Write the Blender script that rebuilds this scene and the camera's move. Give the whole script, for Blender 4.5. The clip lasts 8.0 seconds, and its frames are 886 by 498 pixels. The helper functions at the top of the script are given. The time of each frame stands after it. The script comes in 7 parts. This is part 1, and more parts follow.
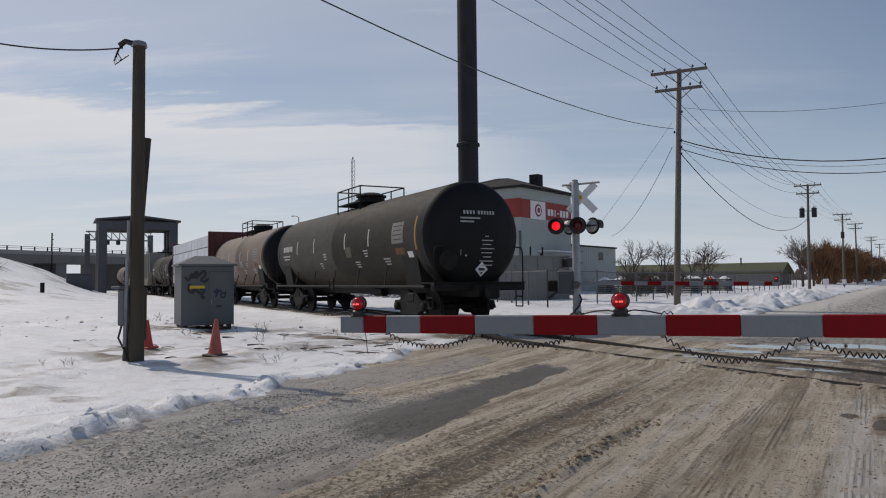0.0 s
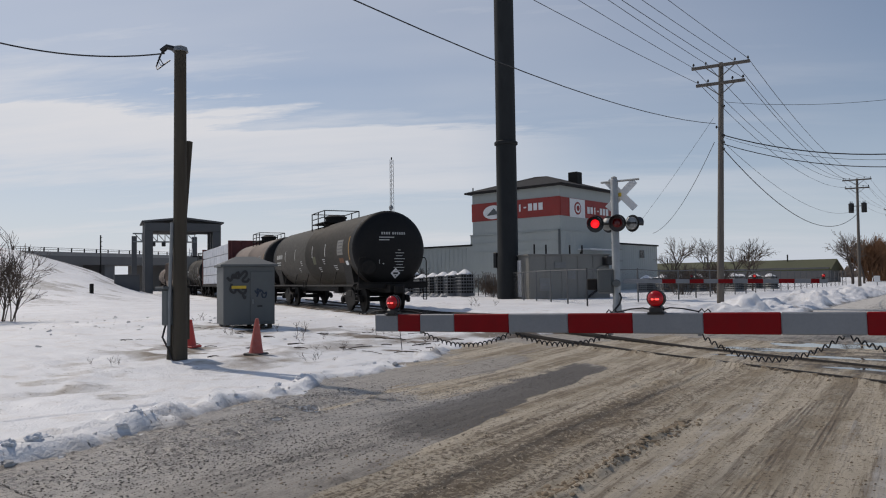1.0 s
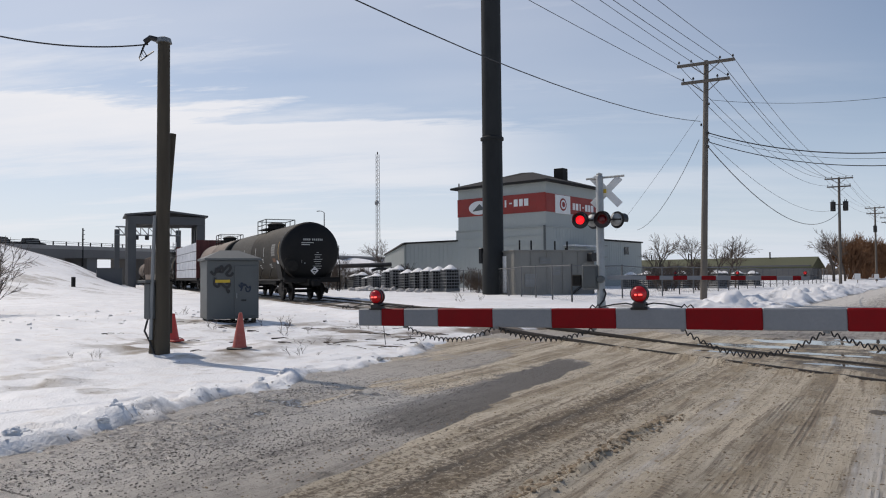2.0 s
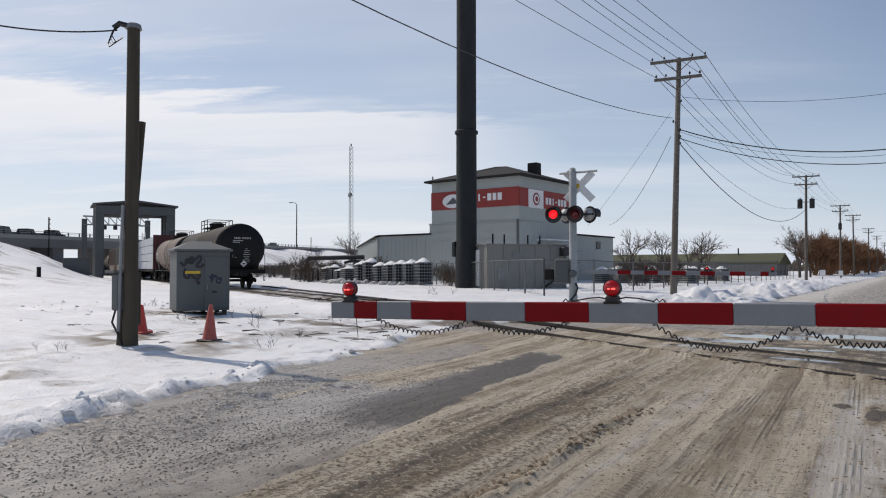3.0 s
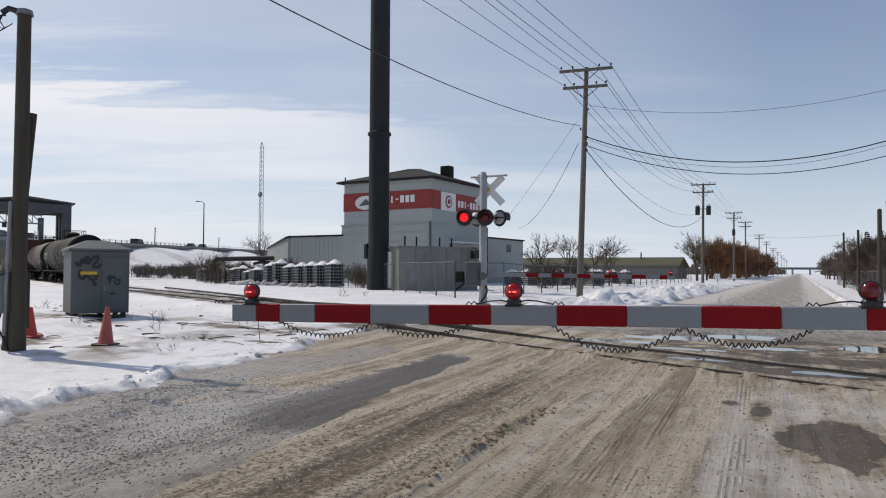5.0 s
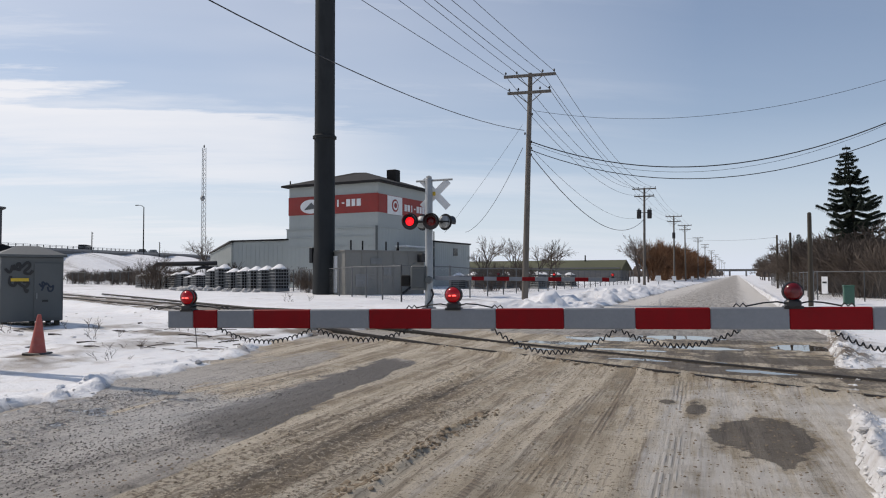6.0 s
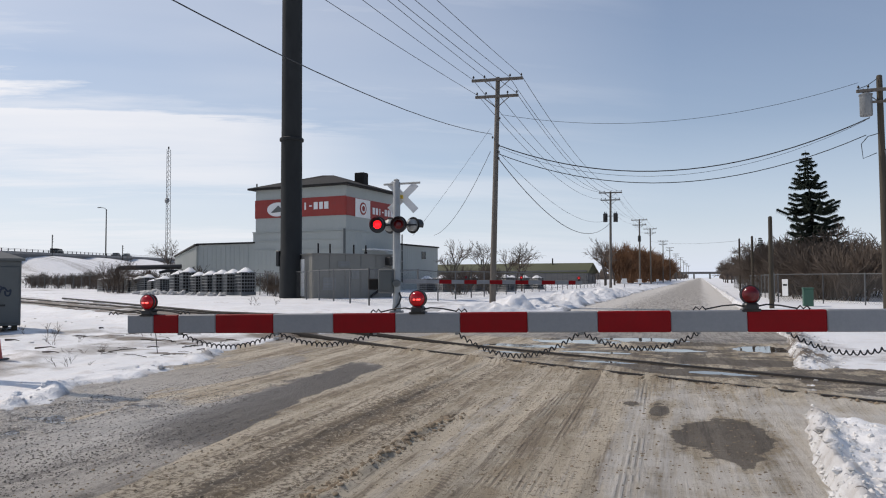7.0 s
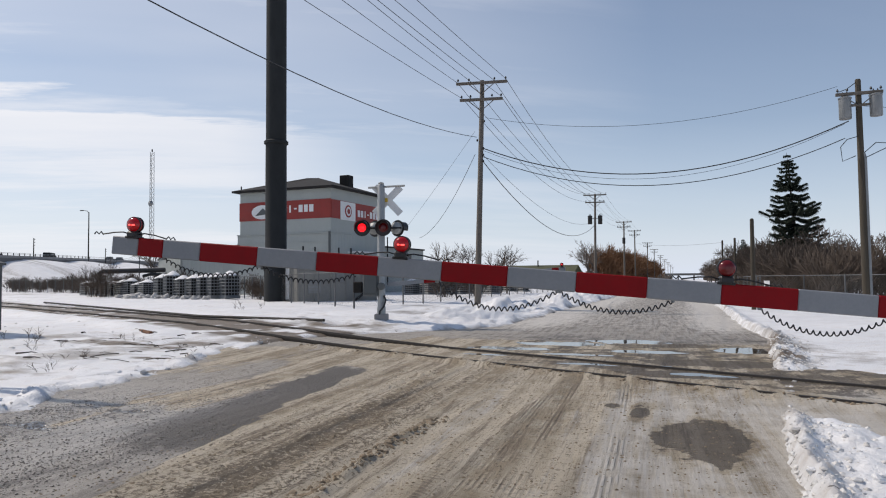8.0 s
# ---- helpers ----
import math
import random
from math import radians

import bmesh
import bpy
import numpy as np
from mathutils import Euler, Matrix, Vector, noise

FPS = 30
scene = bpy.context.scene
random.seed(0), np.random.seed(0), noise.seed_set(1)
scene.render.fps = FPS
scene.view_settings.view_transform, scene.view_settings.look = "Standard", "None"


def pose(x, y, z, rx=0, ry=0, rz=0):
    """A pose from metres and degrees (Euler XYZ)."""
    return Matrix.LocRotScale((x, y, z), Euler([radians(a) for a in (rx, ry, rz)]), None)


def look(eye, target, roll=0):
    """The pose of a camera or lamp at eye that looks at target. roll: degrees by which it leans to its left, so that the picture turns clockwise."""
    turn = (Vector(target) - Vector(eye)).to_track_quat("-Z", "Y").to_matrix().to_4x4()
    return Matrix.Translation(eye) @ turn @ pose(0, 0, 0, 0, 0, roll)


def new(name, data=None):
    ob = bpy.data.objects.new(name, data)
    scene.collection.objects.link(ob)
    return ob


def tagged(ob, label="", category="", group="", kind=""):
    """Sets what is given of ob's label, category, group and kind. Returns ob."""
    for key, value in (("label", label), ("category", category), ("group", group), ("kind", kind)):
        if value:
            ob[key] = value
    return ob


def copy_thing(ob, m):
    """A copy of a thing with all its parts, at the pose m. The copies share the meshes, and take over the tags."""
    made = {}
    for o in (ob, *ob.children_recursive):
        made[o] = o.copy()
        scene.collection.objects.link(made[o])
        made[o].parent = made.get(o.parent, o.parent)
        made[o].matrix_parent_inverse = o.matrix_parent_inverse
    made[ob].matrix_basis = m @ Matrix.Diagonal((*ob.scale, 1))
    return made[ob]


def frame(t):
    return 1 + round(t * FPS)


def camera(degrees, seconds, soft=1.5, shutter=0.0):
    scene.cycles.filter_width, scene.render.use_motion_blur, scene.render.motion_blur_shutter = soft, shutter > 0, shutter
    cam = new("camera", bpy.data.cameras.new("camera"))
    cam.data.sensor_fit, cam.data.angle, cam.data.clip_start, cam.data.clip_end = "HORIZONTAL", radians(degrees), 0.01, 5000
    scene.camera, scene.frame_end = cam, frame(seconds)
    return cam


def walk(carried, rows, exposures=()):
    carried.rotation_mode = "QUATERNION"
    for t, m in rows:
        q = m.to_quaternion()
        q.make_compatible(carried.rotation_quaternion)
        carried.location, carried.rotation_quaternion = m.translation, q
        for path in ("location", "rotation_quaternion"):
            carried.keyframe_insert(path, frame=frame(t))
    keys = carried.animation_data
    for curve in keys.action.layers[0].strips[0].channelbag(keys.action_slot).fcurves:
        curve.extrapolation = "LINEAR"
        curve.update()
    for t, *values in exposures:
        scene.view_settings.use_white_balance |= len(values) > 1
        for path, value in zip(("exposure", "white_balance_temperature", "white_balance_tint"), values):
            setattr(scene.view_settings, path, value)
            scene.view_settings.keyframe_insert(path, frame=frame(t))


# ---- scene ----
cam = camera(62.5, 8.0, 1.1)
PATH = [
    (0, (-0.113, -0.132, 1.494), (-1.202, 1.543, 1.582), -0.5),
    (0.5, (-0.096, -0.126, 1.492), (-1.272, 1.489, 1.577), -0.8),
    (1, (-0.083, -0.107, 1.489), (-1.26, 1.507, 1.576), -0.8),
    (1.5, (-0.082, -0.096, 1.485), (-1.25, 1.526, 1.567), -0.7),
    (3, (-0.103, -0.071, 1.48), (-1.188, 1.608, 1.535), -0.0),
    (3.5, (-0.11, -0.065, 1.483), (-1.168, 1.632, 1.528), 0.1),
    (4, (-0.096, -0.066, 1.482), (-1.128, 1.646, 1.531), 0.2),
    (4.5, (-0.077, -0.061, 1.482), (-1.04, 1.69, 1.54), 0.4),
    (5, (-0.054, -0.05, 1.485), (-0.932, 1.746, 1.546), 0.3),
    (6.5, (0.011, -0.048, 1.489), (-0.689, 1.824, 1.566), -0.2),
    (7, (0.018, -0.04, 1.492), (-0.647, 1.845, 1.572), -0.2),
    (7.5, (0.028, -0.055, 1.492), (-0.613, 1.838, 1.575), -0.3),
    (8, (0.071, -0.077, 1.511), (-0.557, 1.82, 1.597), -0.4),
]
EXPOSURES = [(0.0, -0.5, 6560, 12), (0.5, -0.5, 6560, 12), (1.0, -0.48, 6560, 12), (1.5, -0.24, 6560, 12), (3.0, -0.17, 6560, 12), (4.0, -0.18, 6560, 12), (5.0, -0.17, 6560, 12), (6.5, -0.11, 6560, 12), (8.0, -0.10, 6560, 12)]
walk(cam, [(t, look(eye, target, roll)) for t, eye, target, roll in PATH], EXPOSURES)

# ---- world, sun, exposure ----
SUN = Vector((-0.998, 0.07, 1.17)).normalized()
world = bpy.data.worlds.new("sky")
scene.world = world
world.use_nodes = True


def link(nt, a, b):
    nt.links.new(a, b)


def math_node(nt, op, a, b=None):
    n = nt.nodes.new("ShaderNodeMath")
    n.operation = op
    for k, v in enumerate((a, b)):
        if v is None:
            continue
        if isinstance(v, (int, float)):
            n.inputs[k].default_value = v
        else:
            link(nt, v, n.inputs[k])
    return n.outputs[0]


def ramp(nt, fac, stops):
    n = nt.nodes.new("ShaderNodeValToRGB")
    els = n.color_ramp.elements
    while len(els) < len(stops):
        els.new(0.5)
    for el, (p, c) in zip(els, stops):
        el.position = p
        el.color = (c, c, c, 1) if isinstance(c, (int, float)) else (*c, 1)
    link(nt, fac, n.inputs[0])
    return n.outputs[0]


def mix(nt, fac, a, b, mode="MIX"):
    n = nt.nodes.new("ShaderNodeMix")
    n.data_type, n.blend_type = "RGBA", mode
    for k, v in ((0, fac), (6, a), (7, b)):
        if isinstance(v, (int, float)):
            n.inputs[k].default_value = v
        elif isinstance(v, tuple):
            n.inputs[k].default_value = (*v, 1)
        else:
            link(nt, v, n.inputs[k])
    return n.outputs[2]


def noise_node(nt, vec, scale, detail=4, rough=0.55):
    n = nt.nodes.new("ShaderNodeTexNoise")
    n.inputs["Scale"].default_value, n.inputs["Detail"].default_value, n.inputs["Roughness"].default_value = scale, detail, rough
    link(nt, vec, n.inputs["Vector"])
    return n.outputs[0]


def mapped(nt, vec, scale=(1, 1, 1), rot=(0, 0, 0), loc=(0, 0, 0)):
    n = nt.nodes.new("ShaderNodeMapping")
    n.inputs["Scale"].default_value, n.inputs["Rotation"].default_value, n.inputs["Location"].default_value = scale, rot, loc
    link(nt, vec, n.inputs["Vector"])
    return n.outputs[0]


def build_sky():
    nt = world.node_tree
    nt.nodes.clear()
    sky = nt.nodes.new("ShaderNodeTexSky")
    sky.sky_type, sky.sun_disc = "NISHITA", False
    sky.sun_elevation, sky.sun_rotation = math.asin(SUN.z), math.atan2(SUN.x, SUN.y)
    sky.air_density, sky.dust_density, sky.ozone_density = 1.0, 0.25, 2.0
    co = nt.nodes.new("ShaderNodeTexCoord")
    sep = nt.nodes.new("ShaderNodeSeparateXYZ")
    link(nt, co.outputs["Generated"], sep.inputs[0])
    up = math_node(nt, "ADD", math_node(nt, "MAXIMUM", sep.outputs[2], 0.0), 0.12)
    com = nt.nodes.new("ShaderNodeCombineXYZ")
    link(nt, math_node(nt, "DIVIDE", sep.outputs[0], up), com.inputs[0])
    link(nt, math_node(nt, "DIVIDE", sep.outputs[1], up), com.inputs[1])
    # cirrus in long streaks, a brighter bank low towards the sun, and a thin veil
    across = mapped(nt, com.outputs[0], (1, 1, 1), (0, 0, radians(-30)))
    streaks = noise_node(nt, mapped(nt, across, (0.34, 1.25, 1), (0, 0, 0), (4.3, 0.62, 0)), 1.0, 9, 0.62)
    veil = ramp(nt, noise_node(nt, mapped(nt, across, (0.22, 0.6, 1), (0, 0, 0), (3.1, 1.2, 0)), 0.7, 5, 0.55), [(0.35, 0.0), (0.70, 0.55)])
    dot = nt.nodes.new("ShaderNodeVectorMath")
    dot.operation = "DOT_PRODUCT"
    link(nt, co.outputs["Generated"], dot.inputs[0])
    dot.inputs[1].default_value = Vector((-0.998, 0.07, 0.0)).normalized()
    towards = dot.outputs["Value"]
    near_sun = ramp(nt, towards, [(0.10, 0.04), (0.62, 1.0)])
    rough_z = math_node(nt, "ADD", sep.outputs[2], math_node(nt, "MULTIPLY", math_node(nt, "SUBTRACT", streaks, 0.5), 0.26))
    top = math_node(nt, "ADD", 0.150, math_node(nt, "MULTIPLY", towards, 0.095))
    under = math_node(nt, "SUBTRACT", top, rough_z)
    bank = math_node(nt, "MULTIPLY", ramp(nt, math_node(nt, "ADD", under, 0.5), [(0.492, 0.0), (0.512, 1.0), (0.56, 0.82), (0.60, 0.30), (0.70, 0.35)]), ramp(nt, towards, [(0.42, 0.0), (0.62, 0.80), (0.85, 1.0)]))
    high = math_node(nt, "MULTIPLY", ramp(nt, streaks, [(0.42, 0.0), (0.62, 0.68)]), near_sun)
    cover = math_node(nt, "MAXIMUM", bank, math_node(nt, "MAXIMUM", high, math_node(nt, "MULTIPLY", veil, near_sun)))
    haze = ramp(nt, sep.outputs[2], [(0.0, 0.90), (0.07, 0.55), (0.20, 0.20), (0.5, 0.04)])
    color = mix(nt, haze, sky.outputs[0], (7.6, 8.5, 10.1))
    color = mix(nt, cover, color, (9.4, 9.6, 10.0))
    bg = nt.nodes.new("ShaderNodeBackground")
    bg.inputs["Strength"].default_value = 0.10
    link(nt, color, bg.inputs["Color"])
    out = nt.nodes.new("ShaderNodeOutputWorld")
    link(nt, bg.outputs[0], out.inputs[0])


build_sky()
lamp = bpy.data.lights.new("sun", "SUN")
lamp.energy, lamp.angle, lamp.color = 2.9, radians(0.6), (1.0, 0.91, 0.79)
sun = new("sun", lamp)
sun.matrix_world = look(SUN * 300, (0, 0, 0))

# ---- materials ----


def principled(name):
    m = bpy.data.materials.new(name)
    m.use_nodes = True
    nt = m.node_tree
    return m, nt, nt.nodes["Principled BSDF"]


def surface(name, col, rough=0.6, metal=0.0, var=0.22, scale=2.0, fine=28.0, bump=0.15, stretch=(1, 1, 1), dirt=None, dirt_amount=0.4, each=0.0, spec=0.5):
    """A weathered surface: broad stains, fine grain and relief."""
    m, nt, bs = principled(name)
    co = nt.nodes.new("ShaderNodeTexCoord")
    vec = mapped(nt, co.outputs["Object"], stretch)
    big, small = noise_node(nt, vec, scale, 5), noise_node(nt, vec, fine, 6, 0.65)
    lo, hi = tuple(c * (1 - var) for c in col), tuple(min(1.0, c * (1 + var)) for c in col)
    c = mix(nt, ramp(nt, big, [(0.3, 0.0), (0.7, 1.0)]), lo, hi)
    c = mix(nt, 0.35, c, mix(nt, small, tuple(v * 0.6 for v in col), tuple(min(1.0, v * 1.35) for v in col)))
    if dirt:
        c = mix(nt, math_node(nt, "MULTIPLY", ramp(nt, noise_node(nt, vec, scale * 2.3, 7, 0.7), [(0.48, 0.0), (0.68, 1.0)]), dirt_amount), c, dirt)
    if each:
        info = nt.nodes.new("ShaderNodeObjectInfo")
        c = mix(nt, math_node(nt, "MULTIPLY", info.outputs["Random"], each), c, tuple(v * 0.45 for v in col))
    link(nt, c, bs.inputs["Base Color"])
    link(nt, ramp(nt, small, [(0.2, max(0.02, rough - 0.12)), (0.8, min(1.0, rough + 0.12))]), bs.inputs["Roughness"])
    bs.inputs["Metallic"].default_value = metal
    bs.inputs["Specular IOR Level"].default_value = spec
    if bump:
        b = nt.nodes.new("ShaderNodeBump")
        b.inputs["Strength"].default_value, b.inputs["Distance"].default_value = bump, 0.02
        link(nt, small, b.inputs["Height"])
        link(nt, b.outputs[0], bs.inputs["Normal"])
    return m


def glow(name, col, strength):
    m, nt, bs = principled(name)
    bs.inputs["Base Color"].default_value = (*col, 1)
    bs.inputs["Emission Color"].default_value = (*col, 1)
    bs.inputs["Emission Strength"].default_value = strength
    bs.inputs["Roughness"].default_value = 0.15
    return m


def snow_material():
    m, nt, bs = principled("snow")
    geo = nt.nodes.new("ShaderNodeNewGeometry")
    at = nt.nodes.new("ShaderNodeAttribute")
    at.attribute_name = "dirt"
    pos = geo.outputs["Position"]
    big, mid, fine = noise_node(nt, pos, 0.35, 5), noise_node(nt, pos, 2.4, 6, 0.6), noise_node(nt, pos, 26, 5, 0.6)
    clean = mix(nt, ramp(nt, big, [(0.35, 0.0), (0.65, 1.0)]), (0.76, 0.768, 0.78), (0.87, 0.872, 0.878))
    soil = mix(nt, mid, (0.055, 0.042, 0.030), (0.27, 0.215, 0.155))
    stain = mix(nt, math_node(nt, "MULTIPLY", ramp(nt, mid, [(0.50, 0.0), (0.72, 1.0)]), 0.26), clean, (0.55, 0.44, 0.32))
    amount = ramp(nt, math_node(nt, "ADD", math_node(nt, "MULTIPLY", at.outputs["Fac"], 1.15), math_node(nt, "MULTIPLY", math_node(nt, "SUBTRACT", mid, 0.5), 0.9)), [(0.18, 0.0), (0.85, 1.0)])
    litter = math_node(nt, "MULTIPLY", ramp(nt, noise_node(nt, mapped(nt, pos, (1.0, 3.2, 1), (0, 0, 0.5)), 5.5, 4, 0.7), [(0.62, 0.0), (0.67, 0.85)]), ramp(nt, at.outputs["Fac"], [(0.03, 0.0), (0.22, 1.0)]))
    c = mix(nt, amount, stain, soil)
    c = mix(nt, litter, c, (0.06, 0.048, 0.035))
    flecks = math_node(nt, "MULTIPLY", ramp(nt, noise_node(nt, mapped(nt, pos, (1.0, 2.0, 1), (0, 0, 0.4)), 9.0, 3, 0.6), [(0.69, 0.0), (0.73, 0.75)]), ramp(nt, big, [(0.42, 0.0), (0.58, 1.0)]))
    c = mix(nt, flecks, c, (0.20, 0.16, 0.12))
    link(nt, c, bs.inputs["Base Color"])
    bs.inputs["Roughness"].default_value = 0.55
    b = nt.nodes.new("ShaderNodeBump")
    b.inputs["Strength"].default_value, b.inputs["Distance"].default_value = 0.60, 0.06
    link(nt, math_node(nt, "ADD", math_node(nt, "MULTIPLY", mid, 1.5), math_node(nt, "MULTIPLY", fine, 0.60)), b.inputs["Height"])
    link(nt, b.outputs[0], bs.inputs["Normal"])
    return m


def road_material():
    m, nt, bs = principled("muddy_asphalt")
    geo = nt.nodes.new("ShaderNodeNewGeometry")
    pos = geo.outputs["Position"]

    def attr(name):
        n = nt.nodes.new("ShaderNodeAttribute")
        n.attribute_name = name
        return n.outputs["Fac"]

    def centred(v, k):
        return math_node(nt, "MULTIPLY", math_node(nt, "SUBTRACT", v, 0.5), k)

    def added(*v):
        out = v[0]
        for w in v[1:]:
            out = math_node(nt, "ADD", out, w)
        return out

    # the wheel tracks run slightly askew to the road
    sep = nt.nodes.new("ShaderNodeSeparateXYZ")
    link(nt, pos, sep.inputs[0])
    com = nt.nodes.new("ShaderNodeCombineXYZ")
    link(nt, added(sep.outputs[0], math_node(nt, "MULTIPLY", sep.outputs[1], 0.045)), com.inputs[0])
    link(nt, sep.outputs[1], com.inputs[1])
    along = com.outputs[0]
    streak = noise_node(nt, mapped(nt, along, (2.4, 0.10, 1)), 1.0, 6, 0.55)
    smear = noise_node(nt, mapped(nt, along, (9.0, 0.55, 1)), 1.0, 8, 0.66)
    scratch = noise_node(nt, mapped(nt, along, (38.0, 1.3, 1)), 1.0, 5, 0.6)
    mid, fine = noise_node(nt, pos, 2.2, 9, 0.68), noise_node(nt, pos, 75, 4, 0.7)
    grit = noise_node(nt, pos, 19, 6, 0.78)
    vor = nt.nodes.new("ShaderNodeTexVoronoi")
    vor.inputs["Scale"].default_value = 55
    link(nt, pos, vor.inputs["Vector"])
    # tyre tread: close lines along the lane, broken by short slanted bars
    lines = nt.nodes.new("ShaderNodeTexWave")
    lines.bands_direction = "X"
    lines.inputs["Scale"].default_value, lines.inputs["Distortion"].default_value, lines.inputs["Detail"].default_value, lines.inputs["Detail Scale"].default_value = 6.4, 0.7, 2.0, 1.2
    link(nt, mapped(nt, along, (1, 0.04, 1)), lines.inputs["Vector"])
    bars_t = nt.nodes.new("ShaderNodeTexWave")
    bars_t.bands_direction = "Y"
    bars_t.inputs["Scale"].default_value, bars_t.inputs["Distortion"].default_value, bars_t.inputs["Detail"].default_value = 5.0, 0.8, 2.0
    link(nt, mapped(nt, along, (1, 1, 1), (0, 0, 0.5)), bars_t.inputs["Vector"])
    patchy = ramp(nt, added(mid, centred(smear, 0.7), centred(noise_node(nt, pos, 0.7, 3, 0.5), 0.8)), [(0.45, 0.0), (0.60, 1.0)])
    tread = math_node(nt, "MULTIPLY", math_node(nt, "ADD", math_node(nt, "MULTIPLY", attr("tread"), ramp(nt, lines.outputs["Fac"], [(0.35, 0.0), (0.75, 1.0)])), math_node(nt, "MULTIPLY", attr("lugs"), ramp(nt, bars_t.outputs["Fac"], [(0.45, 0.0), (0.65, 1.0)]))), patchy)
    # bare asphalt with pale chips; dust film coloured paler to replace missing sun glint
    asphalt = mix(nt, ramp(nt, fine, [(0.35, 0.0), (0.7, 1.0)]), (0.070, 0.060, 0.050), (0.20, 0.178, 0.150))
    asphalt = mix(nt, math_node(nt, "MULTIPLY", ramp(nt, vor.outputs["Distance"], [(0.10, 1.0), (0.26, 0.0)]), 0.45), asphalt, (0.34, 0.32, 0.295))
    film = ramp(nt, added(attr("film"), centred(smear, 1.3), centred(mid, 1.1)), [(0.30, 0.0), (0.70, 0.85)])
    asphalt = mix(nt, film, asphalt, mix(nt, fine, (0.32, 0.288, 0.248), (0.57, 0.522, 0.455)))
    asphalt = mix(nt, math_node(nt, "MULTIPLY", ramp(nt, added(grit, math_node(nt, "MULTIPLY", attr("stones"), 0.09)), [(0.585, 0.0), (0.63, 1.0)]), 0.85), asphalt, (0.050, 0.042, 0.035))
    # mud: broad streaks, smears, clods
    mud = mix(nt, ramp(nt, streak, [(0.42, 0.0), (0.57, 1.0)]), (0.33, 0.272, 0.19), (0.56, 0.488, 0.378))
    mud = mix(nt, math_node(nt, "MULTIPLY", ramp(nt, mid, [(0.47, 0.0), (0.62, 1.0)]), 0.45), mud, (0.66, 0.595, 0.485))
    mud = mix(nt, math_node(nt, "MULTIPLY", ramp(nt, smear, [(0.53, 0.0), (0.60, 1.0)]), 0.65), mud, (0.185, 0.142, 0.098))
    mud = mix(nt, math_node(nt, "MULTIPLY", ramp(nt, scratch, [(0.56, 0.0), (0.64, 1.0)]), 0.45), mud, (0.16, 0.125, 0.088))
    mud = mix(nt, math_node(nt, "MULTIPLY", ramp(nt, added(grit, math_node(nt, "MULTIPLY", attr("churn"), 0.15)), [(0.55, 0.0), (0.61, 1.0)]), 0.80), mud, (0.115, 0.086, 0.057))
    rough_mix = added(centred(streak, 0.5), centred(mid, 0.9), centred(smear, 0.9))
    cover = ramp(nt, added(attr("mud"), rough_mix), [(0.42, 0.0), (0.58, 1.0)])
    c = mix(nt, cover, asphalt, mud)
    pack = math_node(nt, "MULTIPLY", ramp(nt, attr("pack"), [(0.04, 0.0), (0.30, 1.0)]), ramp(nt, added(attr("pack"), math_node(nt, "MULTIPLY", rough_mix, 0.8), centred(scratch, 0.7)), [(0.34, 0.0), (0.70, 0.92)]))
    c = mix(nt, pack, c, mix(nt, mid, (0.54, 0.50, 0.44), (0.74, 0.71, 0.66)))
    c = mix(nt, math_node(nt, "MULTIPLY", tread, 0.52), c, (0.175, 0.142, 0.105))
    wet = ramp(nt, added(attr("wet"), centred(mid, 0.9), centred(grit, 0.35)), [(0.42, 0.0), (0.50, 1.0)])
    pool = ramp(nt, added(attr("pool"), centred(noise_node(nt, mapped(nt, pos, (0.8, 1.6, 1)), 1.3, 6, 0.6), 0.8)), [(0.50, 0.0), (0.55, 1.0)])
    c = mix(nt, math_node(nt, "MULTIPLY", wet, added(0.60, math_node(nt, "MULTIPLY", smear, 0.4))), c, mix(nt, fine, (0.034, 0.026, 0.019), (0.098, 0.079, 0.061)))
    c = mix(nt, math_node(nt, "MULTIPLY", pool, 0.9), c, (0.045, 0.037, 0.030))
    link(nt, c, bs.inputs["Base Color"])
    damp = math_node(nt, "SUBTRACT", 0.88, math_node(nt, "MULTIPLY", math_node(nt, "SUBTRACT", 1.0, cover), added(0.24, math_node(nt, "MULTIPLY", attr("sheen"), 0.36))))
    dry = math_node(nt, "SUBTRACT", damp, math_node(nt, "MULTIPLY", wet, 0.08))
    link(nt, math_node(nt, "MAXIMUM", math_node(nt, "MULTIPLY", dry, math_node(nt, "SUBTRACT", 1.0, pool)), 0.03), bs.inputs["Roughness"])
    b = nt.nodes.new("ShaderNodeBump")
    b.inputs["Strength"].default_value, b.inputs["Distance"].default_value = 1.0, 0.048
    h = added(math_node(nt, "MULTIPLY", smear, added(0.55, math_node(nt, "MULTIPLY", attr("sheen"), -0.35))), math_node(nt, "MULTIPLY", scratch, 0.22), math_node(nt, "MULTIPLY", fine, added(0.36, math_node(nt, "MULTIPLY", attr("sheen"), -0.28))), math_node(nt, "MULTIPLY", grit, added(0.80, math_node(nt, "MULTIPLY", attr("sheen"), -0.62))), math_node(nt, "MULTIPLY", tread, -0.30), math_node(nt, "MULTIPLY", math_node(nt, "MULTIPLY", ramp(nt, vor.outputs["Distance"], [(0.0, 1.0), (0.42, 0.0)]), attr("sheen")), 0.08))
    link(nt, math_node(nt, "MULTIPLY", h, math_node(nt, "SUBTRACT", 1.0, pool)), b.inputs["Height"])
    link(nt, b.outputs[0], bs.inputs["Normal"])
    return m


